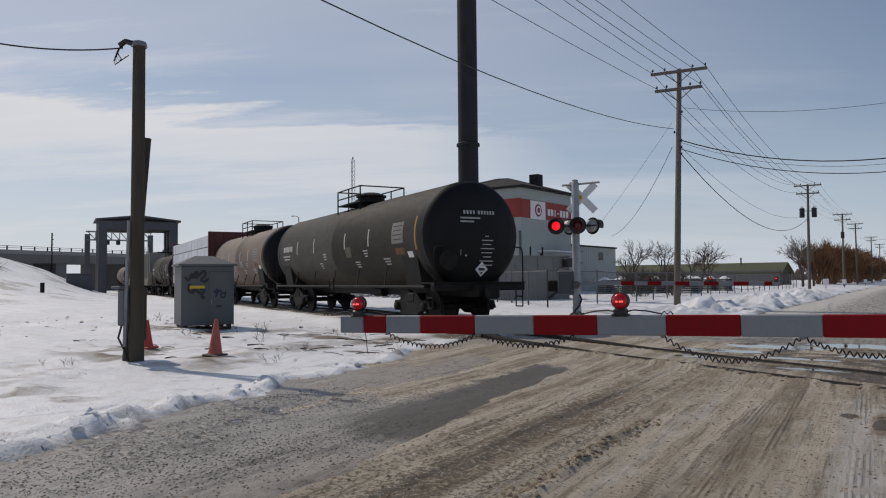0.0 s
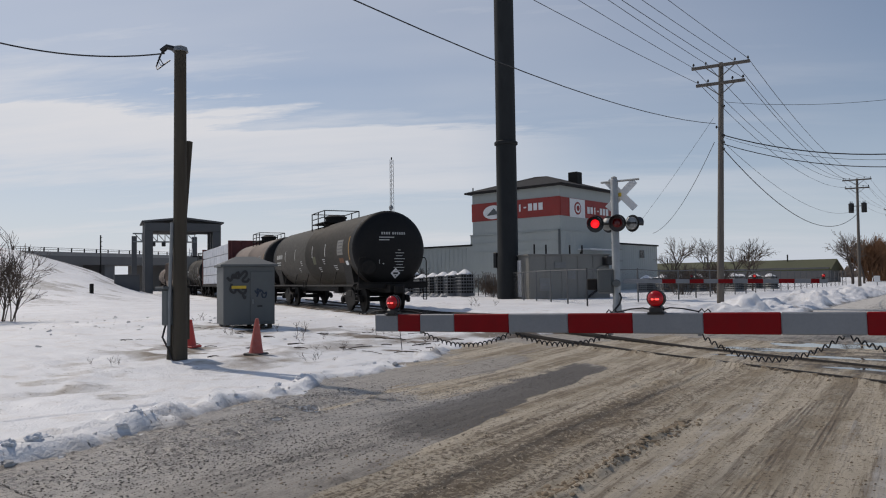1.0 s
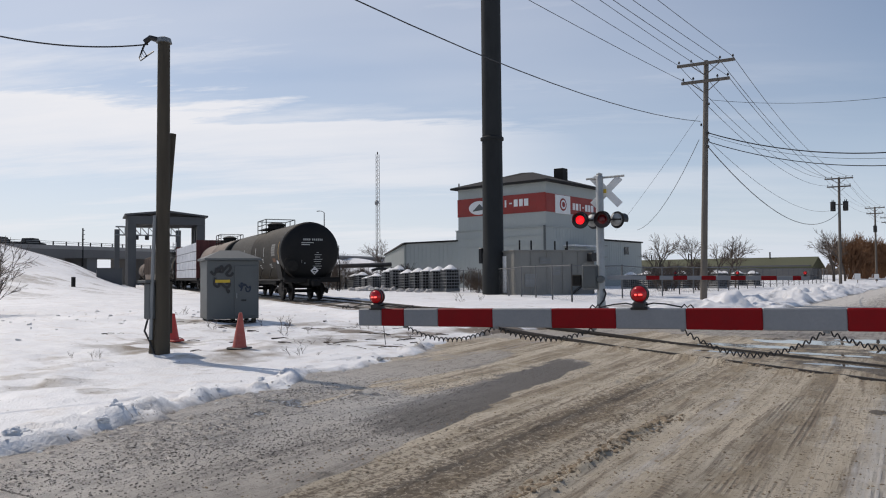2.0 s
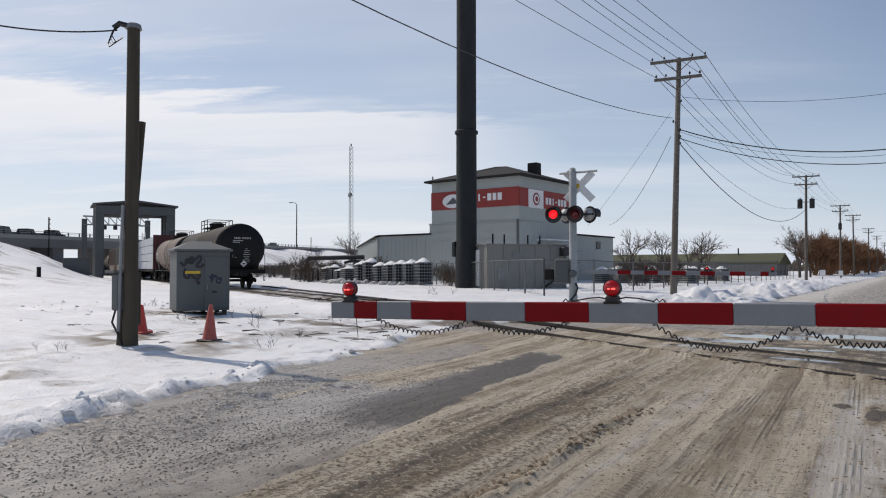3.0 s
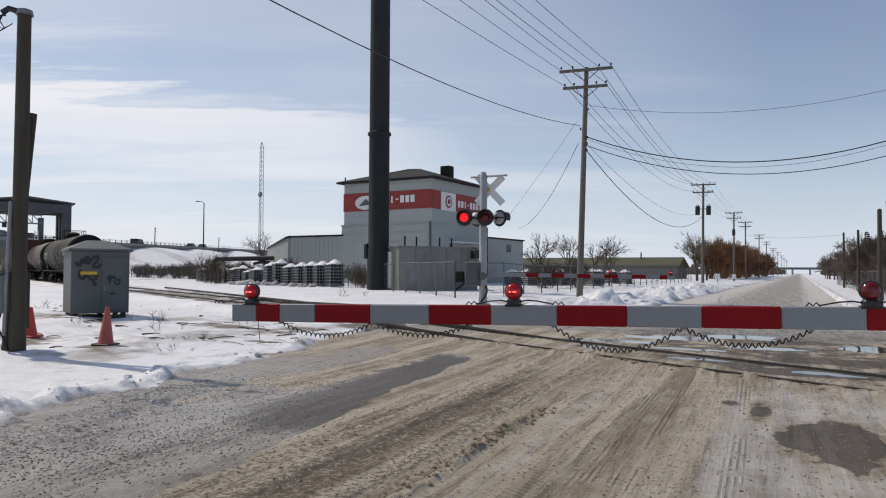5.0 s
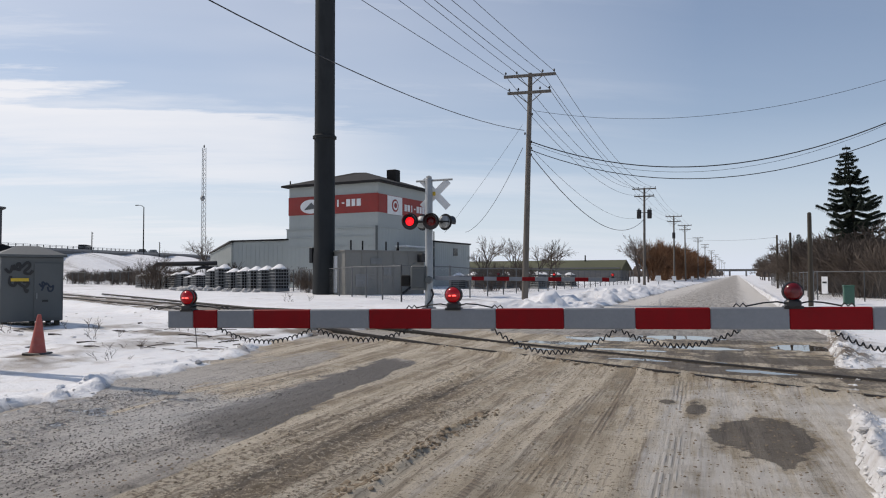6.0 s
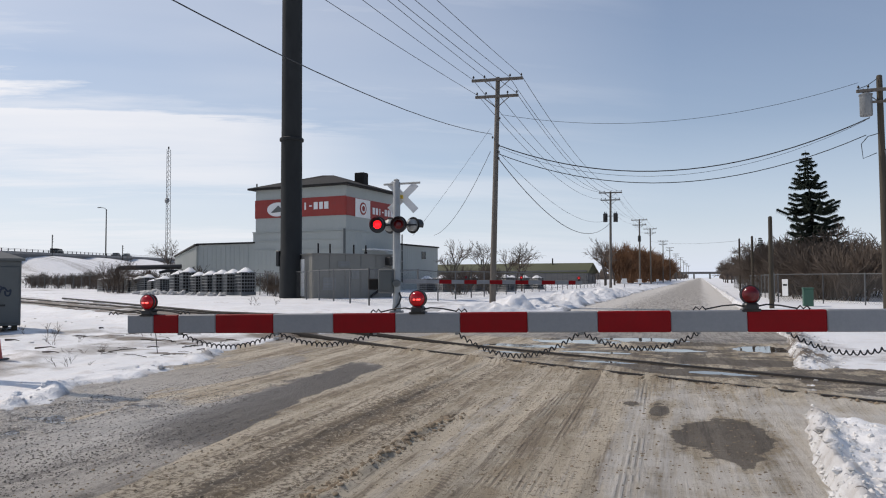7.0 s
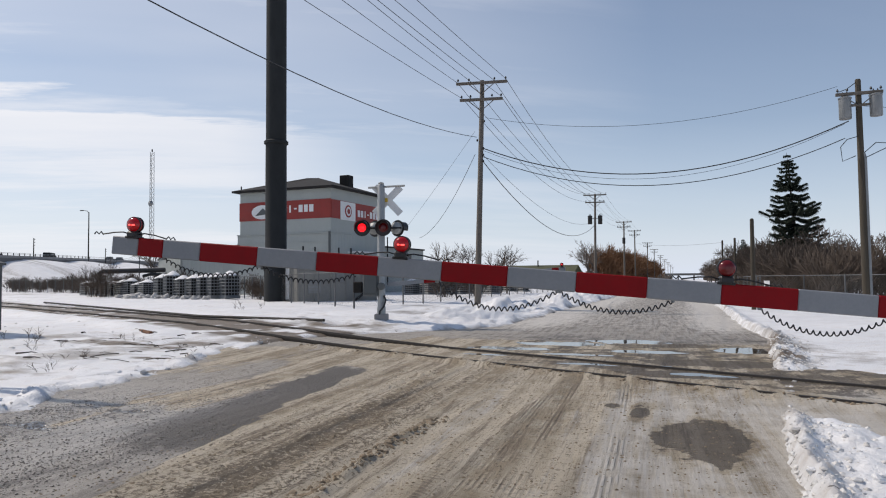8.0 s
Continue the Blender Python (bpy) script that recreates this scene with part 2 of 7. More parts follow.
SNOW, ROAD = snow_material(), road_material()
WOOD = surface("weathered_pole_wood", (0.062, 0.051, 0.036), 0.9, 0, 0.35, 1.2, 22, 0.5, (6, 6, 0.6))
WOOD_GREY = surface("grey_pole_wood", (0.135, 0.118, 0.10), 0.88, 0, 0.3, 1.2, 22, 0.4, (6, 6, 0.6))
STEEL_DARK = surface("dark_chimney_steel", (0.028, 0.030, 0.031), 0.65, 0.0, 0.25, 0.5, 12, 0.08, (1, 1, 0.35), (0.012, 0.012, 0.012), 0.4, 0.0, 0.15)
TANK_SIDE = surface("dusty_tank_paint", (0.042, 0.037, 0.029), 0.68, 0, 0.3, 0.45, 9, 0.06, (0.5, 1, 1), (0.085, 0.068, 0.050), 0.5, 0.0, 0.25)
TANK_PALE = surface("pale_dusty_tank_paint", (0.20, 0.155, 0.125), 0.7, 0, 0.3, 0.5, 9, 0.06, (0.5, 1, 1), (0.09, 0.07, 0.055), 0.4)
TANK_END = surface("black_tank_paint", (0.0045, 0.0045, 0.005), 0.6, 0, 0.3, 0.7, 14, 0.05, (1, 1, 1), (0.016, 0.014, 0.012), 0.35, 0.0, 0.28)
IRON = surface("black_rail_iron", (0.013, 0.012, 0.011), 0.7, 0.0, 0.35, 3, 30, 0.2, (1, 1, 1), (0.030, 0.021, 0.015), 0.4, 0.0, 0.25)
RAIL = surface("rusty_rail", (0.020, 0.016, 0.013), 0.7, 0.0, 0.3, 3, 30, 0.2)
RUST = surface("rusty_iron", (0.17, 0.075, 0.035), 0.8, 0.1, 0.35, 3, 30, 0.3)
BOX_RED = surface("oxide_red_boxcar_paint", (0.085, 0.018, 0.016), 0.6, 0, 0.3, 0.8, 14, 0.1)
WRAP = surface("pale_lumber_wrap", (0.60, 0.62, 0.66), 0.5, 0, 0.18, 1.3, 9, 0.5, (1, 1, 1), (0.30, 0.31, 0.34), 0.35)
HOPPER = surface("grey_hopper_paint", (0.20, 0.19, 0.17), 0.6, 0, 0.25, 0.8, 12, 0.1)
CABINET = surface("grey_cabinet_paint", (0.098, 0.107, 0.107), 0.6, 0, 0.12, 1.5, 20, 0.06, (1, 1, 0.6), (0.10, 0.10, 0.095), 0.3)
FENCE_WIRE = surface("dull_fence_wire", (0.11, 0.113, 0.115), 0.7, 0.0, 0.18, 3, 25, 0.0)
GALV = surface("galvanised_steel", (0.22, 0.23, 0.235), 0.5, 0.3, 0.18, 3, 25, 0.06)
SIDING = surface("white_metal_siding", (0.365, 0.39, 0.372), 0.65, 0, 0.07, 0.4, 9, 0.05, (1, 1, 0.4), (0.42, 0.43, 0.42), 0.25)
ROOF = surface("dark_shingle_roof", (0.015, 0.0135, 0.013), 0.95, 0, 0.3, 1.5, 20, 0.4)
BANNER = surface("brick_red_banner_paint", (0.29, 0.032, 0.024), 0.6, 0, 0.18, 0.8, 12, 0.05, (1, 1, 1), (0.22, 0.05, 0.04), 0.4)
WHITE = surface("white_paint", (0.78, 0.78, 0.77), 0.5, 0, 0.06, 3, 25, 0.05, (1, 1, 1), (0.5, 0.48, 0.45), 0.2)
SILVER = surface("silver_mast_paint", (0.37, 0.38, 0.375), 0.45, 0.3, 0.15, 3, 25, 0.08, (1, 1, 1), (0.28, 0.26, 0.24), 0.35)
BLACK = surface("black_paint", (0.014, 0.014, 0.015), 0.45, 0, 0.25, 4, 30, 0.06)
RUBBER = surface("black_rubber_cable", (0.010, 0.010, 0.011), 0.5, 0, 0.2, 8, 40, 0.05)
OCHRE = surface("dirty_ochre_tape", (0.30, 0.17, 0.03), 0.6, 0, 0.25, 4, 30, 0.05)
ARM_RED = surface("red_reflective_sheeting", (0.235, 0.005, 0.008), 0.55, 0, 0.10, 5, 60, 0.05, (1, 1, 1), (0.17, 0.012, 0.012), 0.3, 0.0, 0.15)
ARM_GREY = surface("silver_reflective_sheeting", (0.245, 0.255, 0.27), 0.5, 0, 0.05, 5, 60, 0.04, (1, 1, 1), (0.30, 0.31, 0.32), 0.3, 0.0, 0.25)
CONE = surface("orange_cone_plastic", (0.55, 0.055, 0.040), 0.5, 0, 0.12, 5, 40, 0.05, (1, 1, 1), (0.40, 0.10, 0.07), 0.3)
CONE_PALE = surface("faded_cone_plastic", (0.45, 0.10, 0.075), 0.6, 0, 0.15, 5, 40, 0.05, (1, 1, 1), (0.5, 0.22, 0.18), 0.4)
YELLOW = surface("yellow_paint", (0.62, 0.42, 0.03), 0.5, 0, 0.15, 4, 30, 0.05)
CONCRETE = surface("grey_concrete", (0.27, 0.26, 0.25), 0.85, 0, 0.15, 0.4, 10, 0.2)
CONCRETE_DARK = surface("dark_grey_concrete", (0.15, 0.145, 0.14), 0.85, 0, 0.2, 0.15, 6, 0.2)
MACHINE = surface("grey_machine_paint", (0.20, 0.197, 0.18), 0.6, 0, 0.10, 0.8, 12, 0.05, (1, 1, 0.5), (0.14, 0.14, 0.13), 0.35)
PORTAL = surface("grey_portal_steel", (0.088, 0.091, 0.095), 0.6, 0.2, 0.15, 0.6, 10, 0.08)
GREEN_ROOF = surface("olive_metal_roof", (0.085, 0.088, 0.042), 0.7, 0, 0.2, 0.1, 4, 0.1)
GREEN_BOX = surface("green_utility_paint", (0.04, 0.11, 0.075), 0.5, 0, 0.15, 4, 30, 0.05)
BARK = surface("grey_bark", (0.075, 0.060, 0.050), 0.9, 0, 0.3, 3, 20, 0.2)
TWIG = surface("brown_twigs", (0.105, 0.080, 0.062), 0.9, 0, 0.35, 0.6, 9, 0)
WILLOW = surface("orange_willow_twigs", (0.165, 0.082, 0.038), 0.9, 0, 0.35, 0.5, 9, 0)
NEEDLE = surface("spruce_needles", (0.022, 0.034, 0.020), 0.8, 0, 0.4, 0.7, 12, 0, (1, 1, 1), (0.06, 0.05, 0.03), 0.4)
PLASTIC = surface("milky_tote_plastic", (0.20, 0.22, 0.225), 0.6, 0, 0.15, 1, 12, 0.05)
PRINT = surface("white_stencil_paint", (0.42, 0.42, 0.40), 0.6, 0, 0.25, 6, 30, 0)
GLASS_DARK = surface("dark_window_glass", (0.012, 0.014, 0.017), 0.12, 0, 0.2, 2, 20, 0)
ICE = surface("trampled_dirty_snow", (0.50, 0.49, 0.475), 0.6, 0, 0.3, 3, 22, 0.6, (1, 1, 1), (0.16, 0.14, 0.12), 0.7)
CRUMB = surface("granular_snow", (0.70, 0.69, 0.67), 0.6, 0, 0.15, 3, 22, 0.3, (1, 1, 1), (0.42, 0.37, 0.31), 0.6)
MUD = surface("dried_mud", (0.27, 0.21, 0.14), 0.9, 0, 0.3, 6, 40, 0.2, (1, 1, 1), (0.10, 0.08, 0.06), 0.6)
GRAVEL = surface("wet_gravel", (0.12, 0.105, 0.09), 0.27, 0, 0.5, 9, 40, 0.1, (1, 1, 1), (0.22, 0.20, 0.18), 0.5)
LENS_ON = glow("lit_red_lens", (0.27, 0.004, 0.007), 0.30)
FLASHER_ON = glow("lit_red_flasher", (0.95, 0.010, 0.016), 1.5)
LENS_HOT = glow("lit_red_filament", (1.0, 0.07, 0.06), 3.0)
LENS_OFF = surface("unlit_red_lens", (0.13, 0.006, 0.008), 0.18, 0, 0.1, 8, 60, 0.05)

# ---- mesh tools ----


def mesh_of(bm, name):
    me = bpy.data.meshes.new(name)
    bm.normal_update()
    bm.to_mesh(me)
    bm.free()
    return me


def part(name, bm, material, parent=None, label="", smooth=False):
    """One mesh object from a bmesh or from (verts, faces), under its thing."""
    if isinstance(bm, tuple):
        me = bpy.data.meshes.new(name)
        me.from_pydata(bm[0], [], bm[1])
        me.update()
    else:
        me = mesh_of(bm, name)
    for mt in material if isinstance(material, (list, tuple)) else (material,):
        me.materials.append(mt)
    if smooth:
        me.polygons.foreach_set("use_smooth", [True] * len(me.polygons))
        me.set_sharp_from_angle(angle=radians(40))
    ob = new(name, me)
    if parent is not None:
        ob.parent = parent
    if label:
        tagged(ob, label)
    return ob


def thing(name, m, label, category, group="", kind=""):
    ob = new(name)
    ob.empty_display_size = 0.2
    ob.matrix_basis = m
    return tagged(ob, label, category, group, kind)


def box(c, s, bevel=0.0, bm=None, rot=None):
    bm = bm or bmesh.new()
    made = bmesh.ops.create_cube(bm, size=1)["verts"]
    m = Matrix.Translation(c) @ (rot or Matrix.Identity(4)) @ Matrix.Diagonal((*s, 1))
    bmesh.ops.transform(bm, matrix=m, verts=made)
    if bevel:
        edges = list({e for v in made for e in v.link_edges})
        bmesh.ops.bevel(bm, geom=edges, offset=bevel, segments=1, affect="EDGES", profile=0.5)
    return bm


def tube(pts, r, n=8, bm=None, taper=None, cap=True):
    """A round rod along points; taper: the radius at the far end."""
    bm = bm or bmesh.new()
    pts = [Vector(p) for p in pts]
    rings, last = [], None
    for k, p in enumerate(pts):
        d = (pts[min(k + 1, len(pts) - 1)] - pts[max(k - 1, 0)]).normalized()
        a = last if last is not None else (Vector((0, 0, 1)) if abs(d.z) < 0.9 else Vector((1, 0, 0)))
        x = d.cross(a).normalized()
        if last is not None and x.length < 1e-5:
            x = d.orthogonal().normalized()
        y = x.cross(d).normalized()
        last = y
        rr = r if taper is None else r + (taper - r) * k / (len(pts) - 1)
        rings.append([bm.verts.new(p + (x * math.cos(2 * math.pi * i / n) + y * math.sin(2 * math.pi * i / n)) * rr) for i in range(n)])
    for a, b in zip(rings, rings[1:]):
        for i in range(n):
            bm.faces.new((a[i], a[(i + 1) % n], b[(i + 1) % n], b[i]))
    if cap:
        bm.faces.new(rings[0][::-1])
        bm.faces.new(rings[-1])
    bmesh.ops.recalc_face_normals(bm, faces=bm.faces)
    return bm


def lathe(profile, n=32, bm=None, axis="Z", cap=True):
    """A turned body from (radius, height) pairs."""
    bm = bm or bmesh.new()
    rings = []
    for r, h in profile:
        ring = []
        for i in range(n):
            a = 2 * math.pi * i / n
            p = (r * math.cos(a), r * math.sin(a), h) if axis == "Z" else ((h, r * math.cos(a), r * math.sin(a)) if axis == "X" else (r * math.cos(a), h, r * math.sin(a)))
            ring.append(bm.verts.new(p))
        rings.append(ring)
    for a, b in zip(rings, rings[1:]):
        for i in range(n):
            bm.faces.new((a[i], a[(i + 1) % n], b[(i + 1) % n], b[i]))
    if cap:
        bm.faces.new(rings[0][::-1])
        bm.faces.new(rings[-1])
    bmesh.ops.recalc_face_normals(bm, faces=bm.faces)
    return bm


def prism(outline, y0, y1, bm=None):
    """An outline in x and z, drawn out along y."""
    bm = bm or bmesh.new()
    a = [bm.verts.new((x, y0, z)) for x, z in outline]
    b = [bm.verts.new((x, y1, z)) for x, z in outline]
    n = len(outline)
    for i in range(n):
        bm.faces.new((a[i], a[(i + 1) % n], b[(i + 1) % n], b[i]))
    bm.faces.new(a[::-1])
    bm.faces.new(b)
    bmesh.ops.recalc_face_normals(bm, faces=bm.faces)
    return bm


def sag(a, b, drop, n=18):
    a, b = Vector(a), Vector(b)
    return [a.lerp(b, k / n) - Vector((0, 0, drop * 4 * (k / n) * (1 - k / n))) for k in range(n + 1)]


# ---- ground ----


def hash2(ix, iy, seed):
    h = (ix * 374761393 + iy * 668265263 + seed * 974634777) & 0x7FFFFFFF
    h = ((h ^ (h >> 13)) * 1274126177) & 0x7FFFFFFF
    return ((h ^ (h >> 16)) & 0xFFFF) / 65535.0


def vnoise(x, y, seed=0):
    ix, iy = np.floor(x).astype(np.int64), np.floor(y).astype(np.int64)
    fx, fy = x - ix, y - iy
    fx, fy = fx * fx * (3 - 2 * fx), fy * fy * (3 - 2 * fy)
    a, b = hash2(ix, iy, seed), hash2(ix + 1, iy, seed)
    c, d = hash2(ix, iy + 1, seed), hash2(ix + 1, iy + 1, seed)
    return (a * (1 - fx) + b * fx) * (1 - fy) + (c * (1 - fx) + d * fx) * fy


def fbm(x, y, seed=0, octaves=4):
    t, amp, tot = 0.0, 1.0, 0.0
    for k in range(octaves):
        t = t + amp * vnoise(x * 2**k + 17.3 * k, y * 2**k - 9.1 * k, seed + k)
        tot += amp
        amp *= 0.5
    return t / tot


def step(a, b, v):
    t = np.clip((v - a) / (b - a), 0, 1)
    return t * t * (3 - 2 * t)


TRACK_DIR, TRACK_O = Vector((-0.8744, 0.4853, 0)), Vector((0, 11.6, 0))


def track(s, side=0.0, z=0.0):
    """A point on the track, s metres from the road; side towards the road's near end."""
    return TRACK_O + TRACK_DIR * s + Vector((-0.4853, -0.8744, 0)) * side + Vector((0, 0, z))


def rail_z(s):
    return 0.05 + 0.24 * float(step(5, 17, np.array(float(s))))


EDGE_Y = (-60, 2, 4.6, 6.7, 9, 12, 15.6, 18, 20, 23, 35, 80, 1500)
EDGE_L = (-5.8, -6.25, -6.92, -7.36, -8.0, -8.5, -9.4, -8.6, -7.0, -5.5, -5.4, -5.6, -5.6)
RIGHT_Y = (-60, 5.5, 7, 9.3, 12, 14.3, 19.5, 25, 36, 1500)
RIGHT_X = (0.74, 0.80, 0.88, 1.1, 1.3, 1.55, 2.0, 1.75, 1.75, 1.9)


def ground_height(x, y):
    """Height of the snow sheet and its dirtiness."""
    x, y = np.asarray(x, float), np.asarray(y, float)
    xl, xr = np.interp(y, EDGE_Y, EDGE_L), np.interp(y, RIGHT_Y, RIGHT_X)
    left, right = xl - x, x - xr
    d = np.maximum(left, right)
    off0 = (x - TRACK_O.x) * -0.4853 + (y - TRACK_O.y) * -0.8744
    ragged = ((fbm(x * 0.9, y * 0.9, 3) - 0.5) * 0.9 + (fbm(x * 4, y * 4, 8, 3) - 0.5) * 0.35) * np.where(right > -1.5, 0.55, 1.0)
    e = d + ragged * step(40, 0, d)
    side = np.where(right > -1.5, step(-0.22, 0.12, e), step(-0.15, 0.55, e))
    far = step(60, 200, np.hypot(x, y))
    field = 0.05 + 0.17 * step(0.3, 9, left) + 0.10 * (fbm(x * 2.3, y * 2.3, 24, 4) - 0.5) + 0.10 * (fbm(x * 0.12, y * 0.12, 21) - 0.5) + 0.13 * (fbm(x * 0.7, y * 0.7, 22, 5) - 0.5)
    field = np.where(right > -1, 0.03 + 0.4 * (field - 0.05), field)
    field = field + 0.16 * step(-1.5, -4.0, off0) * step(0, 3, left)
    berm_l = (0.05 + 0.10 * step(9.5, 5.5, y)) * np.exp(-((e - 0.42 - 0.3 * (fbm(x * 1.6, y * 1.6, 34, 3) - 0.5)) / (0.26 - 0.08 * step(6, 9, y))) ** 2) * (0.35 + 1.1 * fbm(x * 4.5, y * 4.5, 32, 4)) * step(0.34, 0.66, fbm(x * 0.9, y * 0.9, 31, 4)) * step(17, 14, y)
    berm_r = (0.09 + 0.14 * fbm(x * 2.2, y * 2.2, 33, 4) + 0.20 * (fbm(x * 9, y * 9, 35, 4) - 0.5)) * np.exp(-((right - 0.10 - ragged * 0.3) / np.where(right < 0.1, 0.10, 0.17 + 0.14 * step(10.5, 12, y))) ** 2) * (0.35 + 0.65 * step(0.5, 0.95, np.abs(off0 - 0.15)))
    berm_r = berm_r + 0.05 * step(0.60, 0.80, fbm(x * 6, y * 6, 36, 3)) * np.exp(-(np.maximum(right - 0.2, 0) / 0.5) ** 2) * step(0.0, 0.2, right)
    lumps = 0.08 * step(0.60, 0.9, fbm(x * 3.4, y * 3.4, 37, 3)) * np.exp(-((e - 0.5) / 0.6) ** 2)
    piles = np.exp(-((left - 1.6) / 1.2) ** 2) * step(20, 26, y) * step(120, 50, y) * (0.5 * step(0.30, 0.8, fbm(x * 0.5, y * 0.5, 41, 3)) + 0.35 * (fbm(x * 1.6, y * 1.6, 42, 4) - 0.3) + 0.30 * (fbm(x * 4.5, y * 4.5, 43, 4) - 0.5))
    h = -0.09 + side * (0.09 + field + berm_l + berm_r + lumps + piles)
    h = h - 0.12 * np.exp(-((x + 9.2) / 1.2) ** 2 - ((y - 7.4) / 1.7) ** 2) * side
    h = np.where(left > 0.8, np.maximum(h, 0.06 + 0.03 * (fbm(x * 1.5, y * 1.5, 25, 3) - 0.5)), h)
    # the track's bed
    s = (x - TRACK_O.x) * TRACK_DIR.x + (y - TRACK_O.y) * TRACK_DIR.y
    off = np.abs((x - TRACK_O.x) * -0.4853 + (y - TRACK_O.y) * -0.8744)
    bed = 0.05 + 0.24 * step(5, 17, s) - 0.05
    wt = step(3.2, 1.2, off) * side
    h = h * (1 - wt) + (bed + 0.07 * (fbm(x * 2, y * 2, 51) - 0.5)) * wt
    h = h + 0.16 * np.exp(-((off - 2.4 - 0.6 * (fbm(x * 0.6, y * 0.6, 53, 2) - 0.5)) / 0.45) ** 2) * (0.1 + 1.2 * fbm(x * 2.2, y * 2.2, 52, 4)) * step(2.0, 5.0, left)
    # snow hill beside the overpass, and its bank
    h = h + 6.0 * np.exp(-(((x + 88) / 20) ** 2 + ((y - 32) / 14) ** 2)) * step(3, 12, off)
    along = (x + 123) * -0.4377 + (y - 60) * 0.8991
    across = (x + 123) * 0.8991 + (y - 60) * 0.4377
    h = np.maximum(h, (6.55 + 0.016 * along) * step(30, 7, np.abs(across + 6)) * step(58, 92, along) * step(420, 300, along) - 0.3)
    h = h + 2.2 * step(75, 25, np.abs(across + 6)) * step(50, 110, along) * step(420, 300, along) * step(8, 26, np.abs(across + 6))
    dirt = np.exp(-((e - 0.03) / 0.24) ** 2) * np.where(right > -1, 0.32, 0.75) + 0.95 * step(2.0, 1.2, off) * step(0.27, 0.42, fbm(x * 1.3, y * 1.3, 61, 3)) * step(-40, -3, x * -1)
    dirt = dirt + 1.0 * np.exp(-(((x + 16.6) / 2.6) ** 2 + ((y - 13.4) / 1.6) ** 2)) * step(0.40, 0.55, fbm(x * 1.2, y * 1.2, 63, 3)) + 0.9 * np.exp(-(((x + 12.4) / 1.8) ** 2 + ((y - 8.3) / 1.1) ** 2)) * step(0.40, 0.56, fbm(x * 1.7, y * 1.7, 64, 3))
    dirt = dirt + 0.34 * step(5.2, 1.8, off) * step(-14, -9, x) * step(0.48, 0.62, fbm(x * 0.9, y * 0.9, 66, 4)) * step(-1, 1, left)
    dirt = dirt + 0.35 * step(0.62, 0.8, fbm(x * 0.35, y * 0.35, 65)) * step(30, 5, d) + 0.55 * np.exp(-((right - 0.2) / 0.5) ** 2) * step(0.42, 0.58, fbm(x * 1.4, y * 1.4, 69, 4)) * step(9.5, 13, y) * step(24, 16, y)
    dirt = dirt + 0.50 * np.exp(-(((x + 9.7) / 1.9) ** 2 + ((y - 4.8) / 0.8) ** 2)) * step(0.38, 0.55, fbm(x * 2.2, y * 2.2, 67, 5)) + 0.22 * step(0.56, 0.70, fbm(x * 0.7, y * 1.1, 68, 4)) * step(16, 3, left) * step(0.5, 2, left)
    dirt = dirt + 0.85 * step(0.50, 0.62, fbm(x * 2.6, y * 2.6, 62, 4)) * (np.exp(-(((x + 9.6) / 0.9) ** 2 + ((y - 11.5) / 0.7) ** 2)) + np.exp(-(((x + 14.2) / 1.5) ** 2 + ((y - 9.3) / 0.45) ** 2)) + np.exp(-(((x + 12.0) / 1.5) ** 2 + ((y - 13.6) / 0.6) ** 2)))
    dirt = dirt + 0.45 * step(0.48, 0.66, fbm(x * 0.30, y * 0.9, 70, 5)) * step(-35, -60, x)
    return h, np.clip(dirt, 0, 1)


def gz(x, y):
    return float(ground_height(np.array([x]), np.array([y]))[0][0])


def sheet(name, xs, ys, heights, layers, material, kind_label):
    gx, gy = np.meshgrid(xs, ys)
    h = heights
    nx, ny = len(xs), len(ys)
    me = bpy.data.meshes.new(name)
    i = np.arange(nx * ny).reshape(ny, nx)
    quads = np.stack([i[:-1, :-1], i[:-1, 1:], i[1:, 1:], i[1:, :-1]], -1).reshape(-1, 4)
    me.vertices.add(nx * ny)
    me.vertices.foreach_set("co", np.stack([gx, gy, h], -1).reshape(-1).astype(np.float32))
    me.loops.add(quads.size)
    me.loops.foreach_set("vertex_index", quads.reshape(-1).astype(np.int32))
    me.polygons.add(len(quads))
    me.polygons.foreach_set("loop_start", (np.arange(len(quads)) * 4).astype(np.int32))
    me.polygons.foreach_set("use_smooth", np.ones(len(quads), bool))
    for key, v in layers.items():
        me.attributes.new(key, "FLOAT", "POINT").data.foreach_set("value", v.reshape(-1).astype(np.float32))
    me.update(calc_edges=True)
    me.materials.append(material)
    return tagged(new(name, me), kind_label, name, kind="structure")


def spread(*runs):
    """Coordinates in runs of (start, end, step), and on to the horizon."""
    v = np.concatenate([np.arange(a, b, s) for a, b, s in runs])
    far = np.geomspace(8, 3500, 26)
    return np.concatenate([v[0] - far[::-1], v, v[-1] + far])


def build_ground():
    xs = spread((-110, -40, 1.6), (-40, -14, 0.4), (-14, -10, 0.12), (-10, -5.4, 0.06), (-5.4, 0.6, 0.4), (0.6, 1.9, 0.028), (1.9, 2.8, 0.06), (2.8, 6, 0.15), (6, 40, 0.8))
    ys = spread((-20, 1.5, 0.8), (1.5, 4, 0.1), (4, 13, 0.045), (13, 24, 0.1), (24, 70, 0.35), (70, 220, 2.0))
    gx, gy = np.meshgrid(xs, ys)
    h, dirt = ground_height(gx, gy)
    sheet("ground", xs, ys, h, {"dirt": dirt}, SNOW, "snow-covered ground with dirty verges and banks")


